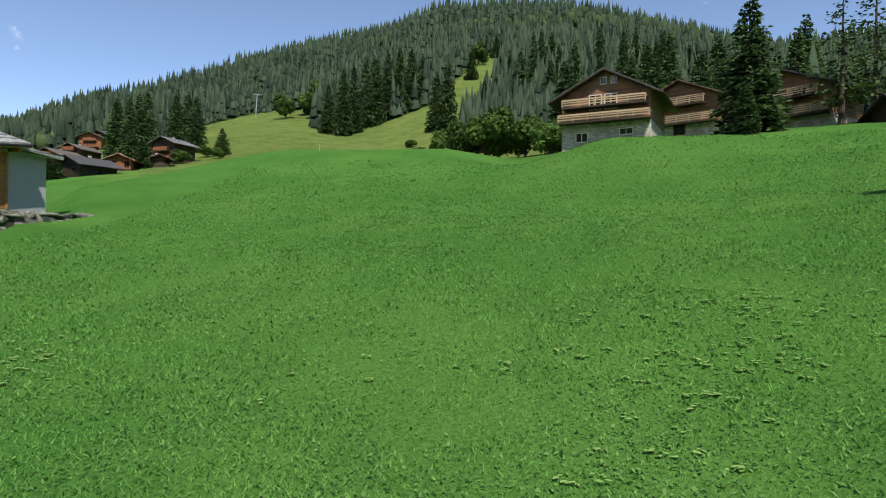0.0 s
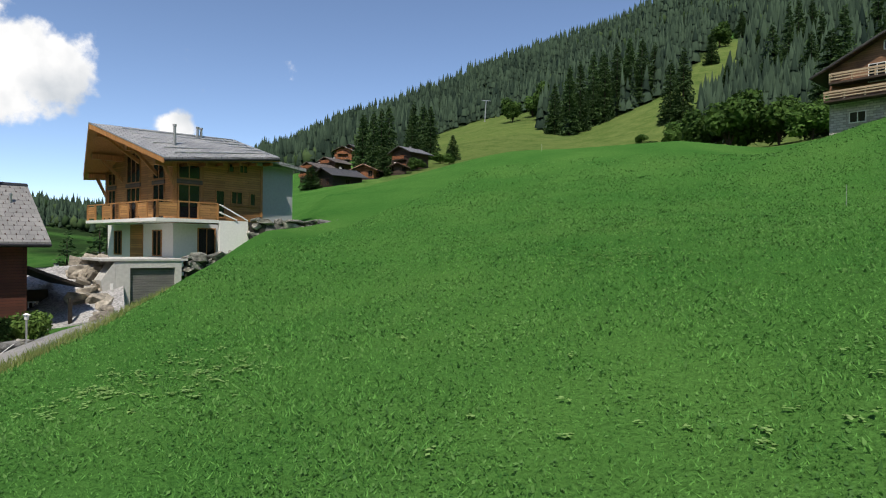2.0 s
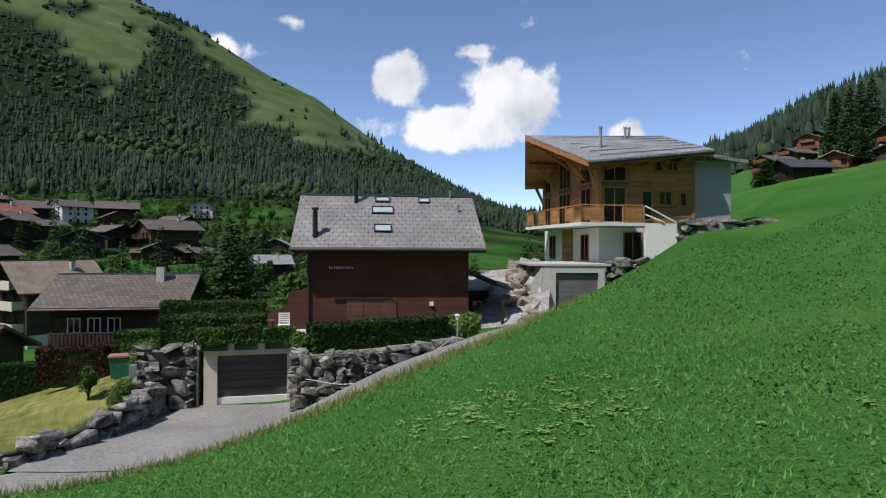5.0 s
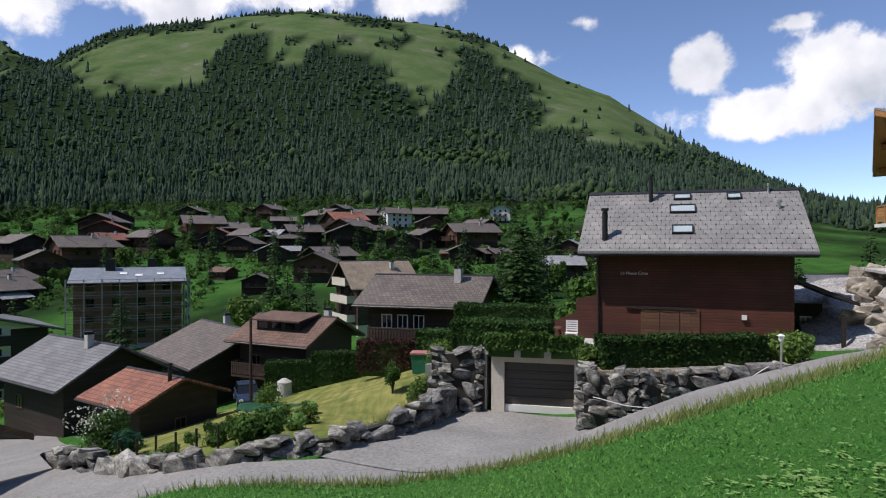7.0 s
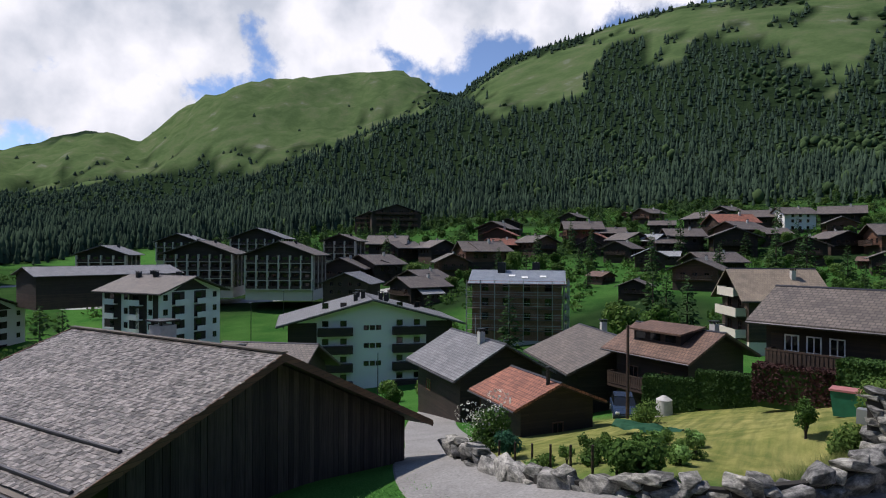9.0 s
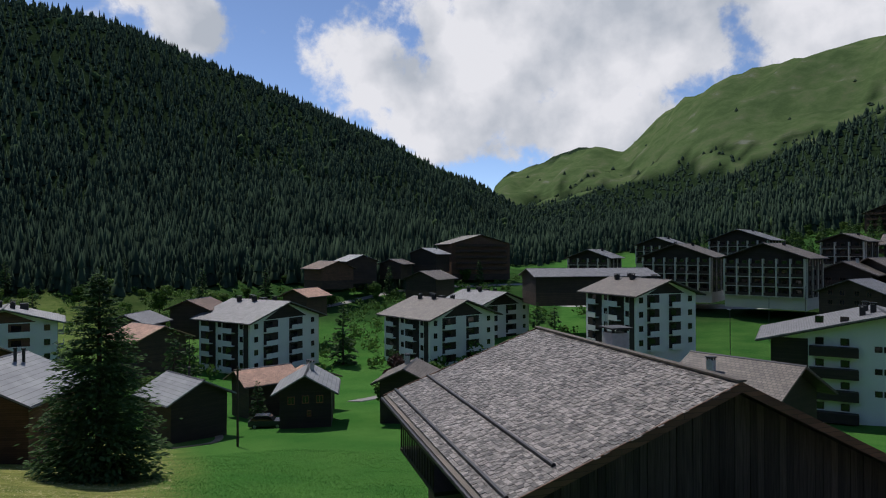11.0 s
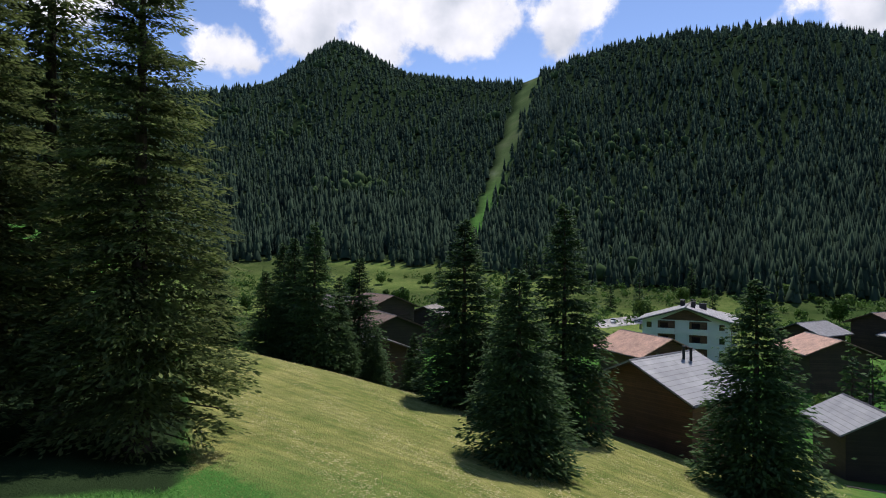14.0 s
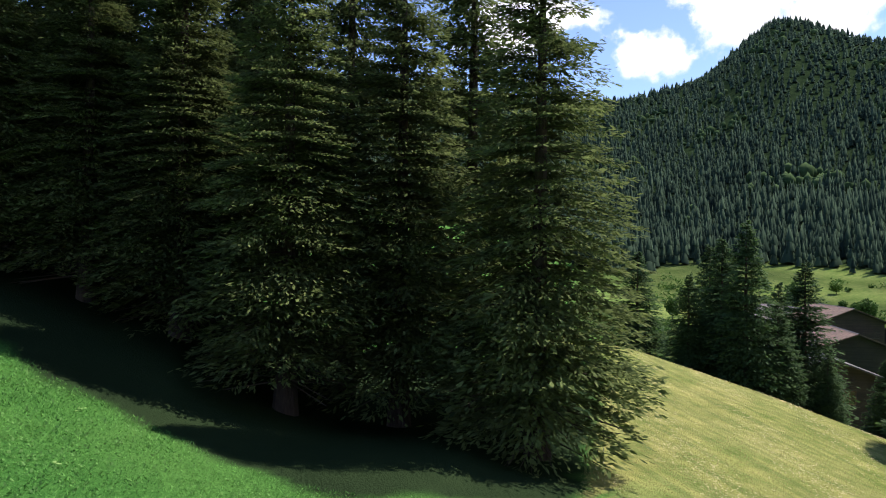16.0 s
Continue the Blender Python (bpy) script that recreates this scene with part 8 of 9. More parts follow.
def car(m, label, colour, name="car"):
    """Small family car: shaped body, glazed cabin, four wheels."""
    ob = thing(name, label, "car", "", m)
    bm = bmesh.new()
    prof = [(-2.0, 0.28), (2.0, 0.28), (2.08, 0.62), (1.75, 0.86), (0.9, 0.95), (-1.75, 0.98), (-2.05, 0.9)]
    prism(bm, [(x, -0.84, z) for x, z in prof], (0, 1.68, 0))
    bmesh.ops.bevel(bm, geom=bm.edges[:], offset=0.07, segments=2, affect="EDGES")
    part("body", bm, colour, ob)
    bm = bmesh.new()
    prof = [(0.95, 0.93), (0.35, 1.42), (-1.35, 1.46), (-1.85, 0.96)]
    a = [bm.verts.new((x, -0.78 + (0.1 if z > 1.2 else 0), z)) for x, z in prof]
    b = [bm.verts.new((x, 0.78 - (0.1 if z > 1.2 else 0), z)) for x, z in prof]
    bm.faces.new(a), bm.faces.new(b[::-1])
    for i in range(4):
        bm.faces.new((a[i], b[i], b[(i + 1) % 4], a[(i + 1) % 4]))
    part("glazing", bm, "glass", ob)
    bm = bmesh.new()
    box(bm, -1.3, 0.32, -0.66, 0.66, 1.42, 1.5)
    part("car_roof", bm, colour, ob)
    for x in (-1.25, 1.3):
        for s in (-1, 1):
            bm = bmesh.new()
            rod(bm, (x, s * 0.66, 0.31), (x, s * 0.86, 0.31), 0.31, 16)
            w = part("wheel", bm, "tyre", ob)
            bm = bmesh.new()
            rod(bm, (x, s * 0.855, 0.31), (x, s * 0.875, 0.31), 0.19, 12)
            part("rim", bm, "galva", w)
    for s in (-1, 1):
        bm = bmesh.new()
        box(bm, 1.95, 2.09, s * 0.6 - 0.14, s * 0.6 + 0.14, 0.62, 0.76)
        part("headlight", bm, "white", ob)
    return ob


M["tyre"] = surface("tyre", (0.02, 0.02, 0.02), 0.9)
M["paint_blue"] = surface("paint_blue", (0.03, 0.05, 0.09), 0.25, vary=0.05, bump=0)
M["paint_dark"] = surface("paint_dark", (0.03, 0.035, 0.04), 0.25, vary=0.05, bump=0)
M["paint_white"] = surface("paint_white", (0.7, 0.7, 0.7), 0.3, vary=0.03, bump=0)
car(place(-51.0, -6.0, None, 20), "dark blue estate car parked beside the hedge", "paint_blue")
car(place(-9.0, -70.8, None, 170), "dark car parked between the cabins", "paint_dark")
for k, (x, y, c) in enumerate(((-176, -128, "paint_dark"), (-186, -122, "paint_white"), (80, -208, "paint_white"), (86, -200, "paint_white"), (76, -216, "paint_dark"), (83, -222, "paint_white"), (-115, -30, "paint_white"))):
    car(place(x, y, None, 40 * k), "parked car in the valley, small with distance", c)


# ---- trees ----
def scaled(x, y, k, rz, z=None, kz=None):
    return place(x, y, z, rz, 0.05) @ Matrix.Diagonal((k, k, kz or k, 1))


def near_spruces():
    label = "tall dark green spruce at the meadow's edge"
    rows = [(12.4, -8.4, 0.86), (16.2, -4.6, 0.86), (15.2, -0.7, 0.8), (18.2, 3.2, 0.88), (19.0, 6.6, 0.8), (19.0, 10.0, 0.82),
            (19.5, -8.0, 0.91), (22.0, 1.1, 0.86), (22.4, 4.9, 0.89), (21.5, -3.0, 0.9), (23.0, 8.2, 0.86), (22.5, 13.5, 0.82), (26.0, 9.5, 0.86), (25.5, 17.0, 0.77), (27.0, 2.0, 0.86)]
    protos = [None] * 4
    for i, (x, y, k) in enumerate(rows):
        j = i % 3 if i < 6 else 3
        m = scaled(x, y, k, 67 * i, None, k * (1.04 if i < 6 else 1.26))
        if protos[j] is None:
            protos[j] = spruce(m, 21.0, 4.3, 300 + j, label, levels=58, per=14, sprays=(170, 170, 170, 70)[j], size=(0.24, 0.24, 0.24, 0.36)[j], bare=(1.7, 2.6, 2.6, 2.4)[j], group="spruces at the meadow edge", boughs=120, slim=0.5, spread=0.13, droop=0.36, mat="needles_near")
        else:
            copy_thing(protos[j], m)


def mid_spruces():
    label = "dark spruce standing on the mown slope"
    rows = [(7.9, -23.6, 0.62, 0.62), (20.6, -35.5, 0.85, 0.95), (13.0, -36.8, 0.8, 1.05), (15.4, -33.6, 0.7, 0.95), (1.9, -40.2, 0.85, 0.9), (30.2, -40.4, 0.35, 0.35),
            (45.3, -35, 0.8, 0.95), (45.3, -38.4, 0.75, 0.95), (41, -37.6, 0.8, 0.9), (40.2, -40.1, 0.75, 0.9), (42.6, -44.9, 0.8, 0.95), (53.3, -42.7, 0.9, 1.0), (38.5, -43.5, 0.5, 0.6), (48, -41, 0.8, 0.9),
            (52, -50, 0.8, 0.9), (58, -46, 0.9, 1.0), (60, -38, 0.9, 1.0)]
    protos = [None] * 3
    for i, (x, y, k, kz) in enumerate(rows):
        j = i % 3
        m = scaled(x, y, k * 1.2, 51 * i, None, kz * 1.06)
        if protos[j] is None:
            protos[j] = spruce(Matrix.Identity(4), 14.0, 3.9, 320 + j, label, levels=60, per=13, sprays=52, size=0.36, bare=0.1, group="spruces on the slope", boughs=30, slim=0.6, spread=0.2)
            protos[j].matrix_basis = m
        else:
            copy_thing(protos[j], m)


def hill_trees():
    # place, girth and height against the first tree
    sp = [(33.0, 67.4, 1.1, 1.15), (30.5, 63.0, 0.45, 0.42), (-49.7, 266, 1.3, 1.65), (-43, 263, 1.4, 2.1), (-40, 272, 1.4, 2.3), (-36, 283, 1.5, 2.5), (-31, 284, 1.4, 2.3), (-26.4, 289, 1.5, 2.5), (-21, 291, 1.5, 2.4), (-16, 292, 1.5, 2.3),
          (-10.8, 294, 1.3, 1.9), (-45, 276, 1.4, 2.2), (-33, 292, 1.5, 2.4), (-22, 300, 1.5, 2.4), (-3.2, 236.5, 1.3, 1.7), (1.1, 230, 1.3, 2.0), (14.2, 333, 1.2, 1.2), (34.5, 420, 1.3, 1.2), (15.4, 243, 1.0, 1.2), (21.2, 261, 1.0, 1.1), (30.8, 298, 1.2, 1.3), (31.8, 261, 1.4, 1.9),
          (-67.2, 188, 0.8, 0.62), (-98.4, 186, 1.1, 1.4), (-90, 177.6, 1.0, 1.45), (-92, 187, 1.1, 1.5), (-97, 203, 1.2, 1.6), (-80, 200.6, 1.1, 1.4), (-86.7, 210, 1.2, 1.5), (-94.4, 219, 1.2, 1.6), (-72.9, 149.8, 0.75, 0.6), (-81.1, 128.5, 0.8, 0.42), (-103, 196, 1.1, 1.4), (-84, 194, 1.0, 1.3),
          (22, 108, 0.9, 1.0), (28, 112, 1.0, 1.2), (36, 110, 1.0, 1.3), (44, 100, 1.0, 1.2), (52, 92, 0.9, 1.1), (34, 100, 0.9, 1.0), (-48, 14.7, 0.75, 0.68), (60, 80, 1.0, 1.3)]
    rng = random.Random(33)
    for k in range(38):  # tall edge of the woods above the chalets
        b, d = rng.uniform(329, 352), rng.uniform(150, 330)
        sp.append((*at(b, d), rng.uniform(1.1, 1.6), rng.uniform(1.2, 2.0) if d < 230 else rng.uniform(1.5, 2.4)))
    proto = spruce(scaled(39.5, 96, 1.0, 0), 13.0, 3.5, 340, "dark spruce on the hillside above the meadow", levels=40, per=11, sprays=17, size=0.6, bare=0.3, group="hillside spruces", boughs=14)
    for i, (x, y, k, kz) in enumerate(sp):
        copy_thing(proto, scaled(x, y, k, 77 * i, None, kz))
    lar = spruce(scaled(43.1, 67.4, 1.0, 0), 15.5, 3.6, 350, "light green larch beside the chalets", levels=30, per=7, sprays=9, size=0.5, bare=2.5, mat="needles_young", name="larch", droop=0.1)
    copy_thing(lar, scaled(48.5, 70, 1.1, 40))
    bs = [(7, 104.8, 1.5, 1.5), (13.6, 104.1, 1.3, 1.25), (16.9, 98.5, 1.1, 0.9), (4.4, 109.9, 1.3, 1.2), (10, 112, 1.4, 1.4), (-13.2, 99.1, 0.5, 0.25), (-4.7, 99.9, 0.6, 0.33), (20, 104, 1.1, 1.0), (0.5, 116, 1.1, 1.1),
          (-84.4, 329.5, 2.1, 2.2), (-66, 325, 2.4, 3.2), (-60, 330, 2.2, 3.0), (-77, 345, 2.0, 2.4), (-11, 205, 0.8, 0.5), (-67.6, 160.3, 0.9, 0.65), (-69.2, 182, 1.0, 0.55), (-64, 176, 0.7, 0.5), (60, 214, 1.4, 1.6), (70, 240, 1.6, 2.0), (45, 250, 1.5, 1.9), (90, 265, 1.8, 2.4), (38, 330, 2.0, 2.2), (20, 380, 2.2, 2.2)]
    pb = bush(scaled(17.5, 108, 1.0, 0), 6.2, 3.2, 360, "full green bush at the top of the meadow", n=3000, size=0.3, mat="leaves", group="hillside bushes", stem=0.4)
    for i, (x, y, k, kz) in enumerate(bs):
        copy_thing(pb, scaled(x, y, k, 63 * i, None, kz))


def village_trees():
    rng = random.Random(17)
    pa = bush(scaled(-81, -9.5, 1.0, 0), 6.0, 2.6, 370, "round green garden tree in the village", n=1300, size=0.3, mat="leaves", name="tree", category="tree", group="village trees", stem=1.2)
    pb = bush(scaled(-84, -15, 1.1, 0), 5.0, 2.9, 371, "broad light green tree in the village", n=1300, size=0.32, mat="leaves_light", name="tree", category="tree", group="village trees", stem=1.0)
    pc = spruce(scaled(-93.8, -34.9, 1.0, 0), 10.5, 2.3, 372, "dark spruce between the village houses", levels=22, per=8, sprays=7, size=0.7, bare=0.4, group="village spruces", boughs=6)
    taken = [(x, y) for v in VILLAGE.values() for x, y, k in v]
    n, far = 0, {pa: [], pb: [], pc: []}
    while n < 640:
        b, d = rng.uniform(58, 140), 100 + 470 * rng.random() ** 0.8
        x, y = at(b, d)
        if min((x - p) ** 2 + (y - q) ** 2 for p, q in taken) < 80 or (b > 118 and d < 230) or (b > 104 and b < 118 and d < 165) or (84 < b < 95 and d < 115) or (d < 150 and b < 84):
            continue
        k = rng.uniform(0.6, 1.3)
        p, m = rng.choice((pa, pa, pb, pc, pc)), scaled(x, y, k, rng.uniform(0, 360), None, k * rng.uniform(0.85, 1.3))
        n += 1
        if d < 270:
            copy_thing(p, m)
        else:
            far[p].append(m)
    for p, name, mat, label in ((pa, "far_trees", "leaves", "round green trees among the far village houses"), (pb, "far_light_trees", "leaves_light", "light green trees among the far village houses"), (pc, "far_spruces", "needles", "dark spruces among the far village houses")):
        me = next(c for c in p.children if c.name.startswith("crown")).data
        v = np.zeros(len(me.vertices) * 3, np.float32)
        me.vertices.foreach_get("co", v)
        v = np.c_[v.reshape(-1, 3), np.ones(len(me.vertices))]
        tagged(new(name, quads_mesh(name, np.concatenate([(v @ np.array(m).T)[:, :3] for m in far[p]]).reshape(-1, 4, 3), mat)), label, "trees", kind="stuff")
    # single trees of the valley floor
    for x, y, p, k in ((-27, -139, pc, 1.4), (3.1, -88.6, pc, 1.2), (1.3, -90.9, pc, 1.1), (-36, -95, pa, 0.9), (-33, -112, pc, 0.7), (-24, -74, pa, 0.9), (-8, -76, pc, 0.5), (-63, -112, pc, 1.3), (-70, -118, pc, 1.2), (-30, -150, pa, 0.8),
                       (-12, -100, pb, 0.8), (12, -95, pc, 1.1), (20, -100, pc, 1.1), (8, -104, pb, 0.9), (27, -90, pc, 0.9), (-62, -30, pb, 0.5), (-66, -38, pb, 0.5), (-56, -30, pa, 0.4), (-68, -34, pb, 0.45), (-102, -62, pa, 0.8), (-96, -52, pb, 0.7),
                       (-110, -60, pc, 1.1), (-118, -70, pa, 1.0), (-105, -75, pb, 0.8), (-43, 18.2, pa, 0.7), (-90, 40, pc, 1.2), (-84, 55, pa, 1.0), (-70, 62, pc, 1.0), (-75, 75, pb, 1.0), (-60, 80, pc, 1.0), (-95, 90, pa, 1.0), (-62, 60, pc, 0.9), (-58, 46, pb, 0.7), (-66, 50, pa, 0.8), (-74, 52, pc, 0.9), (-80, 62, pa, 0.9), (-88, 66, pb, 1.0), (-72, 58, pb, 0.8), (-78, 70, pc, 1.0), (-98, 76, pa, 1.0), (-104, 84, pc, 1.1), (-66, 56, pa, 0.7), (-86, 78, pa, 0.9), (-60, 52, pc, 0.6), (-110, 96, pb, 1.1), (-76, 44, pa, 0.9), (-84, 46, pc, 1.0)):
        copy_thing(p, scaled(x, y, k, 37 * k * 100 % 360))
    red = bush(scaled(-31.5, -104, 1.0, 0), 6.0, 2.3, 375, "dark purple-leaved tree beside the flats", n=1300, size=0.26, mat="leaves_purple", name="tree", category="tree", stem=1.0)
    # along the foot of the woods
    for i in range(70):
        b = 158 + 80 * i / 70 + rng.uniform(-1, 1)
        x, y = at(b, rng.uniform(225, 330))
        k = rng.uniform(0.7, 1.5)
        copy_thing(rng.choice((pa, pb, pa, pc)), scaled(x, y, k, rng.uniform(0, 360), None, k * rng.uniform(0.8, 1.2)))


def village_shrubs():
    """Hedges, bushes and low trees too many to count, between the houses."""
    rng = fill(91)
    taken = np.array([(x, y) for v in VILLAGE.values() for x, y, k in v])
    out = []
    for lo, hi, d0, d1, n in ((57, 141, 105, 600, 2300), (143, 240, 120, 330, 900)):
        k = 0
        while k < n:
            b, d = rng.uniform(lo, hi), d0 + (d1 - d0) * rng.random() ** 0.75
            x, y = at(b, d)
            if np.min(np.hypot(taken[:, 0] - x, taken[:, 1] - y)) < 7.5 or (b > 118 and b < 142 and d < 240) or (84 < b < 96 and d < 125) or noise.noise(Vector((x * 0.018, y * 0.018, 1))) < -0.22:
                continue
            k += 1
            z, s = ground(x, y), rng.uniform(1.0, 2.6)
            blobs = [(x + rng.normal(0, s * 0.6), y + rng.normal(0, s * 0.6), z + s * rng.uniform(0.3, 1.1), s * rng.uniform(0.5, 0.9)) for _ in range(4)]
            out.append(leaf_cloud(rng, 46, blobs, 0.5, 0.3))
    tagged(new("village_shrubs", quads_mesh("village_shrubs", np.concatenate(out), "leaves")), "hedges, bushes and low trees between the houses", "bushes", kind="stuff")


village_shrubs()
near_spruces()
mid_spruces()
hill_trees()
village_trees()


# ---- meadow plants ----
def meadow():
    rng = fill(81)
    n = 640000
    az = np.radians(rng.uniform(-125, 235, n))
    d = 54 * rng.random(n)
    x, y = -d * np.sin(az) - 2, d * np.cos(az) + 2
    lane = np.interp(y, [-40, 0, 8, 10, 13, 16, 20, 60], [-55, -19.0, -18.8, -18.4, -18.1, -18.6, -19.9, -34])
    # no blades on the painted litter-and-shade wedge below the spruces
    litter_shade = (np.where(y > -3, x - 6.6 - 0.62 * (y + 3), x - 6.6) > 0.2) & (y + 7.6 + 0.515 * (x - 7.4) > 0.2)
    keep = (x > lane) & ~litter_shade & ~((x < -10.5) & (x > -34) & (y < -7.5) & (y > -27)) & ~((x < -21) & (y > 25))
    x, y = x[keep], y[keep]
    n = len(x)
    z = ground_many(x, y)
    b = np.degrees(np.arctan2(-x, y)) % 360
    dry = ((x > -6.2 - 0.1 * y + 0.8 * np.sin(x * 0.7 + y * 0.4) + rng.normal(0, 1.3, n)) & (y < -9) & (b < 252) & (np.hypot(x, y) > 12)) | ((x > 5) & (y + 7.6 + 0.515 * (x - 7.4) < 0.2))
    clump = np.sin(x * 1.9 + 1.3 * np.sin(y * 1.1)) * np.sin(y * 2.3 + 1.1 * np.sin(x * 0.9)) * 0.6 + 0.4 * np.sin(x * 0.6 + y * 0.45)
    h = np.where(dry, 0.03, 0.062 + 0.04 * clump) * (0.6 + 0.8 * rng.random(n))
    h = np.maximum(h, 0.03)
    w = 0.007 + 0.006 * rng.random(n) + 0.0005 * np.hypot(x, y)
    a = rng.random(n) * 6.283
    lean = rng.normal(0, 0.75, (n, 2)) * h[:, None]
    p = np.stack([x, y, z - 0.01], -1)
    s = np.stack([np.cos(a) * w, np.sin(a) * w, 0 * a], -1)
    tip = p + np.stack([lean[:, 0], lean[:, 1], h], -1)
    co = np.stack([p - s, p + s, tip], 1)
    for mask, name, mat, label in ((~dry, "meadow_grass", "grass", "lush green meadow grass"), (dry, "mown_grass", "grass_dry", "short mown grass turning straw yellow")):
        c = co[mask].reshape(-1, 3)
        tagged(new(name, tris_mesh(name, c, np.arange(len(c)).reshape(-1, 3), mat)), label, "grass", kind="stuff")


def docks():
    """Broad-leaved docks in loose patches."""
    rng = fill(82)
    out = []
    patches = [(4.4, 10.4, 2.4, 46), (3.0, 8.2, 1.4, 10), (-9.5, 13.4, 1.9, 60), (-11.5, 12.2, 1.4, 45), (-2.0, 23, 2.3, 60), (-2.6, 31, 3.0, 40), (6.5, 13, 2.5, 45), (0, 12, 6, 14), (-4, 18, 7, 18), (8, 20, 7, 14), (3, 4, 3, 8), (9, 6, 3, 16), (-24.5, 39, 2.5, 40)]
    for px, py, r, k in patches:
        for _ in range(k):
            x, y = px + rng.normal(0, r * 0.55), py + rng.normal(0, r * 0.45)
            z = ground(x, y)
            for _ in range(int(rng.integers(4, 9))):
                a, ln = rng.random() * 6.283, rng.uniform(0.06, 0.14)
                rise = rng.uniform(0.0, 0.1)
                f = np.array([math.cos(a), math.sin(a), rise]) * ln
                s = np.array([-math.sin(a), math.cos(a), 0]) * ln * 0.34
                o = np.array([x + rng.normal(0, 0.06), y + rng.normal(0, 0.06), z + rng.uniform(0.03, 0.07)])
                out.append([o, o + f * 0.5 + s, o + f * 1.05 - np.array([0, 0, 0.1 * ln]), o + f * 0.5 - s])
    tagged(new("dock_plants", quads_mesh("dock_plants", np.array(out), "weed")), "patches of broad-leaved dock in the meadow", "plants", kind="stuff")
    # small pale herbs and clover scattered through the grass
    rng = fill(84)
    n = 230000
    az, d = np.radians(rng.uniform(-125, 105, n)), 2 + 64 * rng.random(n) ** 1.05
    x, y = -d * np.sin(az) - 1, d * np.cos(az) + 3
    patchy = np.sin(x * 0.9 + 1.7 * np.sin(y * 0.5)) * np.sin(y * 0.8 + 1.2 * np.sin(x * 0.6)) + 0.6 * rng.normal(0, 1, n)
    litter_shade = (np.where(y > -3, x - 6.6 - 0.62 * (y + 3), x - 6.6) > -0.3) & (y < 16)
    ok = (x > -19.0 - np.maximum(0, y - 18) * 0.35) & (patchy > 0.0) & ~((x < -21) & (y > 25)) & ~litter_shade
    x, y = x[ok], y[ok]
    n = len(x)
    c = np.column_stack([x, y, ground_many(x, y) + 0.015 + 0.04 * rng.random(n)])
    a, s = rng.random(n) * 6.283, 0.012 + 0.022 * rng.random(n) ** 2 + 0.0009 * np.hypot(x, y)
    f = np.column_stack([np.cos(a) * s, np.sin(a) * s, rng.normal(0, 0.7, n) * s])
    g = np.column_stack([-np.sin(a) * s, np.cos(a) * s, rng.normal(0, 0.7, n) * s]) * 0.6
    tagged(new("meadow_herbs", quads_mesh("meadow_herbs", np.stack([c - f, c + g, c + f, c - g], 1), "herb")), "small pale clover and herbs in the grass", "plants", kind="stuff")
    # tall fringe of grass heads along the lane
    rng = fill(83)
    n = 11000
    u = rng.random(n)
    line = np.array([(-24.5, 27), (-20.5, 20.5), (-19.0, 16.5), (-18.4, 13), (-18.6, 9), (-18.8, 4), (-19.4, 0), (-21.8, -4.0)])
    t = u * (len(line) - 1)
    i = np.minimum(t.astype(int), len(line) - 2)
    p = line[i] + (line[i + 1] - line[i]) * (t - i)[:, None] + rng.normal(0, 0.28, (n, 2))
    z = np.array([ground(a, b) for a, b in p])
    h = 0.1 + 0.3 * rng.random(n) ** 3
    a = rng.random(n) * 6.283
    base = np.column_stack([p, z])
    s = np.stack([np.cos(a) * 0.015, np.sin(a) * 0.015, 0 * a], -1)
    tip = base + np.column_stack([rng.normal(0, 0.3, (n, 2)) * h[:, None], h])
    c = np.stack([base - s, base + s, tip], 1).reshape(-1, 3)
    tagged(new("lane_grass", tris_mesh("lane_grass", c, np.arange(len(c)).reshape(-1, 3), "grass_lane")), "tall seeding grass along the lane", "grass", kind="stuff")


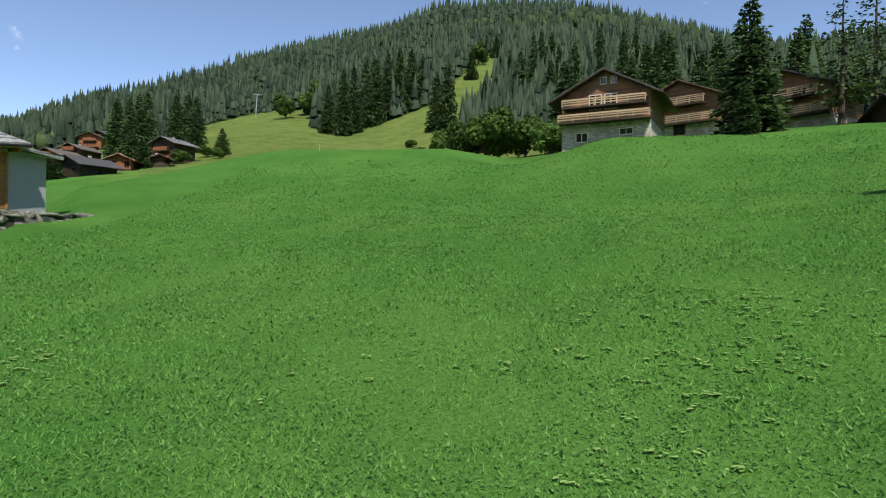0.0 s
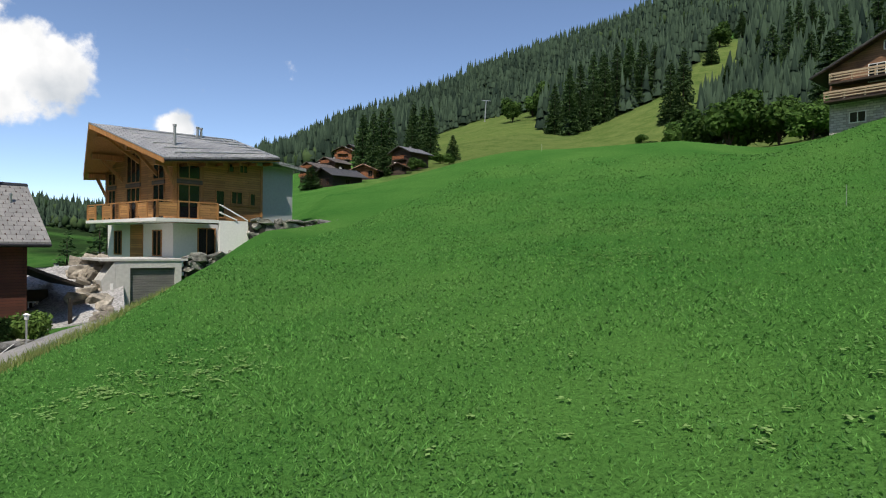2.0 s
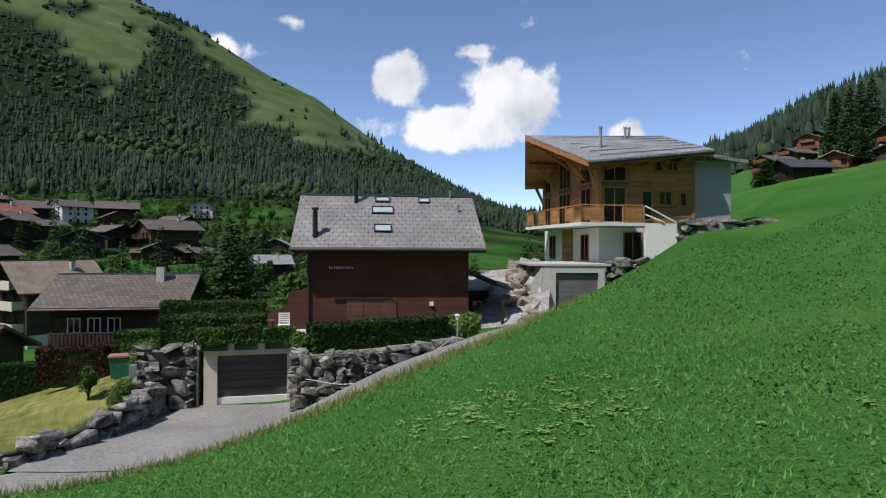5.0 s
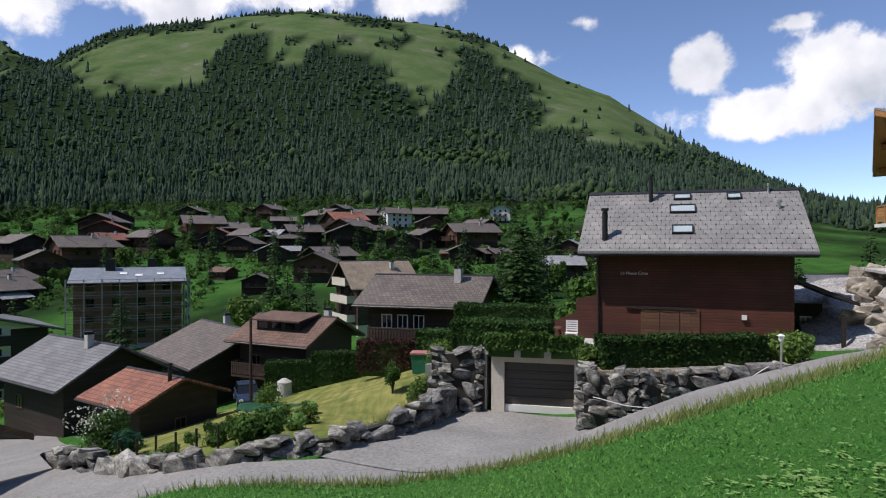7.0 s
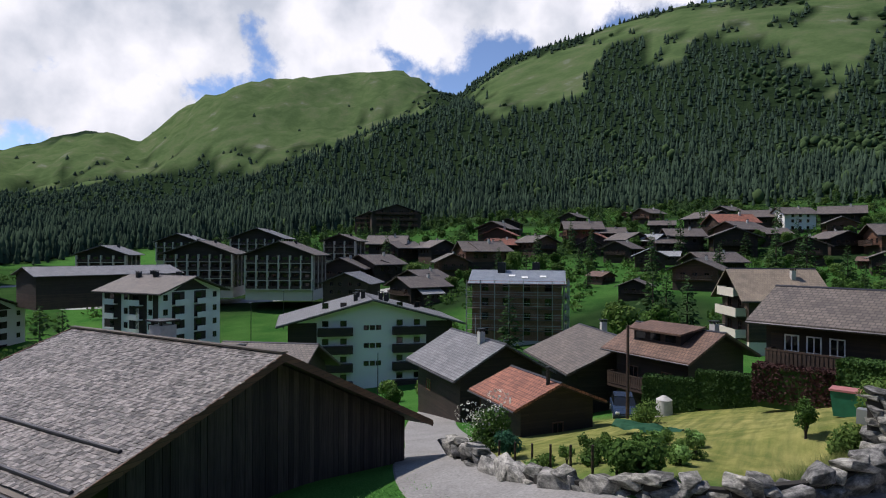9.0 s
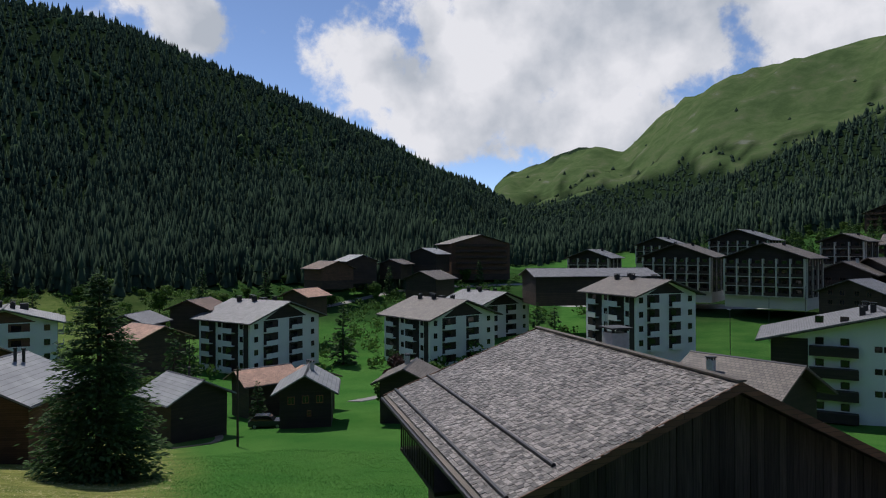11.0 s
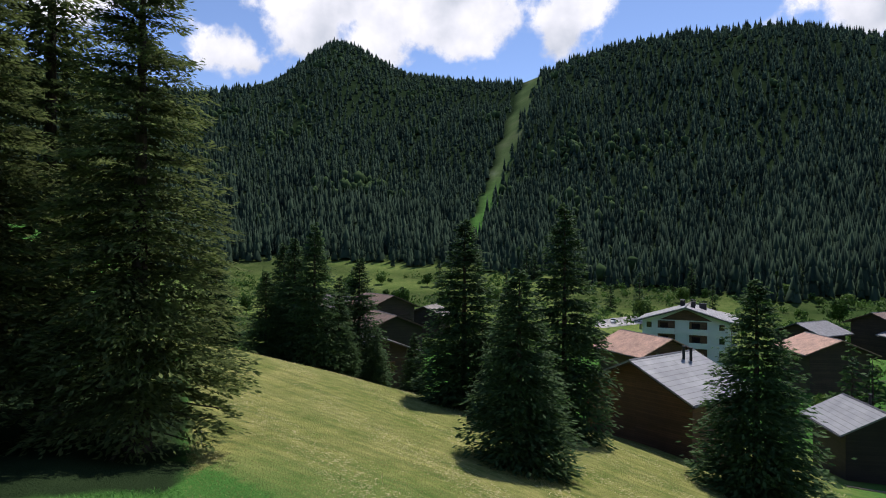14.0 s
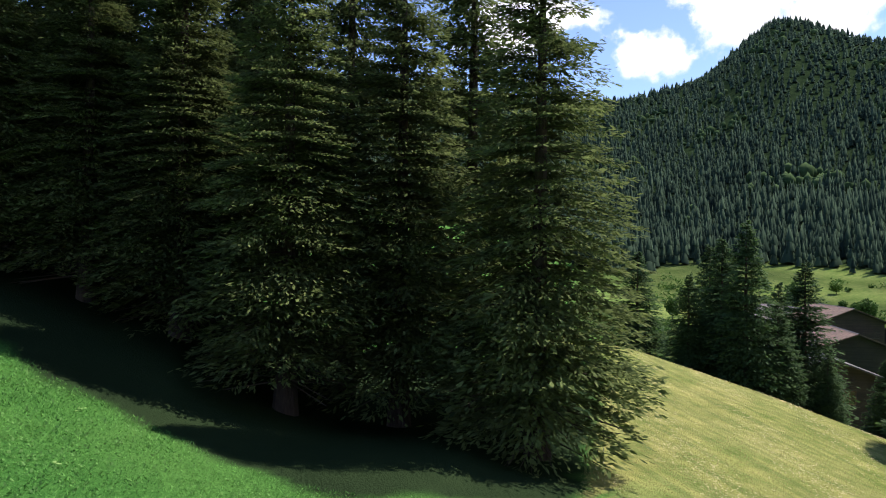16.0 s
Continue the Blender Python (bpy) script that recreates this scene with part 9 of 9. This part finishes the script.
def mown_hay():
    """Wisps of cut straw lying on the mown slope."""
    rng = fill(86)
    n = 60000
    az, d = np.radians(rng.uniform(150, 256, n)), 10 + 52 * rng.random(n)
    x, y = -d * np.sin(az), d * np.cos(az)
    rows = np.sin(1.35 * (0.4 * x + 0.91 * y) + 0.8 * np.sin(0.25 * x))
    ok = (x > -6.5 - 0.1 * y) & (y < -9.5) & (rows + rng.normal(0, 0.6, n) > 0.35) & ~((x > 6.6) & (y + 7.6 + 0.515 * (x - 7.4) > 0))
    x, y = x[ok], y[ok]
    n = len(x)
    c = np.column_stack([x, y, ground_many(x, y) + 0.025 + 0.02 * rng.random(n)])
    a, ln = rng.normal(0.4, 0.8, n), 0.03 + 0.06 * rng.random(n)
    f = np.column_stack([np.cos(a) * ln, np.sin(a) * ln, rng.normal(0, 0.15, n) * ln])
    g = np.column_stack([-np.sin(a), np.cos(a), 0 * a]) * (0.008 + 0.0004 * np.hypot(x, y))[:, None]
    tagged(new("mown_hay", quads_mesh("mown_hay", np.stack([c - f, c + g, c + f, c - g], 1), "straw")), "wisps of cut straw on the mown slope", "straw", kind="stuff")


M["straw"] = foliage("straw", (0.3, 0.27, 0.12), (0.62, 0.54, 0.3), sheen=0.2, scale=0.4, island=0.5)
meadow()
docks()
mown_hay()


# ---- shingles of the old barn ----
def shingles():
    rng = random.Random(6)
    L, slope_e, run = 6.75, 0.36, 7.75
    ang = math.atan(slope_e)
    step, wide = 0.15, 0.14
    unit = bmesh.new()
    for verts in (box(unit, -0.5, 0.5, -0.5, 0.5, 0, 1),):
        pass
    me = mesh_of("shingle", unit, "shingle")
    rest, count, singles = [], 0, 0
    rows = int(run / math.cos(ang) / step)
    for r in range(rows):
        x = -L + rng.uniform(0, 0.12)
        y = -(r + 0.6) * step * math.cos(ang)
        while x < L:
            w = wide * rng.uniform(0.7, 1.3)
            lift = rng.uniform(0, 0.02)
            m = (Matrix.Translation((x + w / 2, y, 3.74 + slope_e * y + 0.02 + lift)) @ Matrix.Rotation(ang - 0.07 + rng.uniform(-0.03, 0.03), 4, "X")
                 @ Matrix.Rotation(rng.uniform(-0.03, 0.03), 4, "Z") @ Matrix.Diagonal((w - 0.01, step * 1.3, 0.018, 1)))
            if 4.1 < x < 6.7 and -3.2 < y < -0.5 and singles < 300:
                s = new("shingle", me)
                s.parent = barn
                s.matrix_basis = m
                singles += 1
            else:
                rest.append(m)
            x += w
    cube = np.array([(a, b, c, 1) for a in (-0.5, 0.5) for b in (-0.5, 0.5) for c in (0, 1)], float)
    quad = np.array([(0, 1, 3, 2), (4, 6, 7, 5), (0, 4, 5, 1), (2, 3, 7, 6), (1, 5, 7, 3)])
    co = np.concatenate([(np.array(m) @ cube.T).T[:, :3] for m in rest])
    f = (np.arange(len(rest))[:, None, None] * 8 + quad[None]).reshape(-1, 4)
    mr = bpy.data.meshes.new("shingles")
    mr.from_pydata(co.tolist(), [], f.tolist())
    mr.materials.append(M["shingle"])
    ob = new("shingle_rows", mr)
    ob.parent = barn
    tagged(ob, "weathered grey wooden shingles", kind="stuff")


shingles()
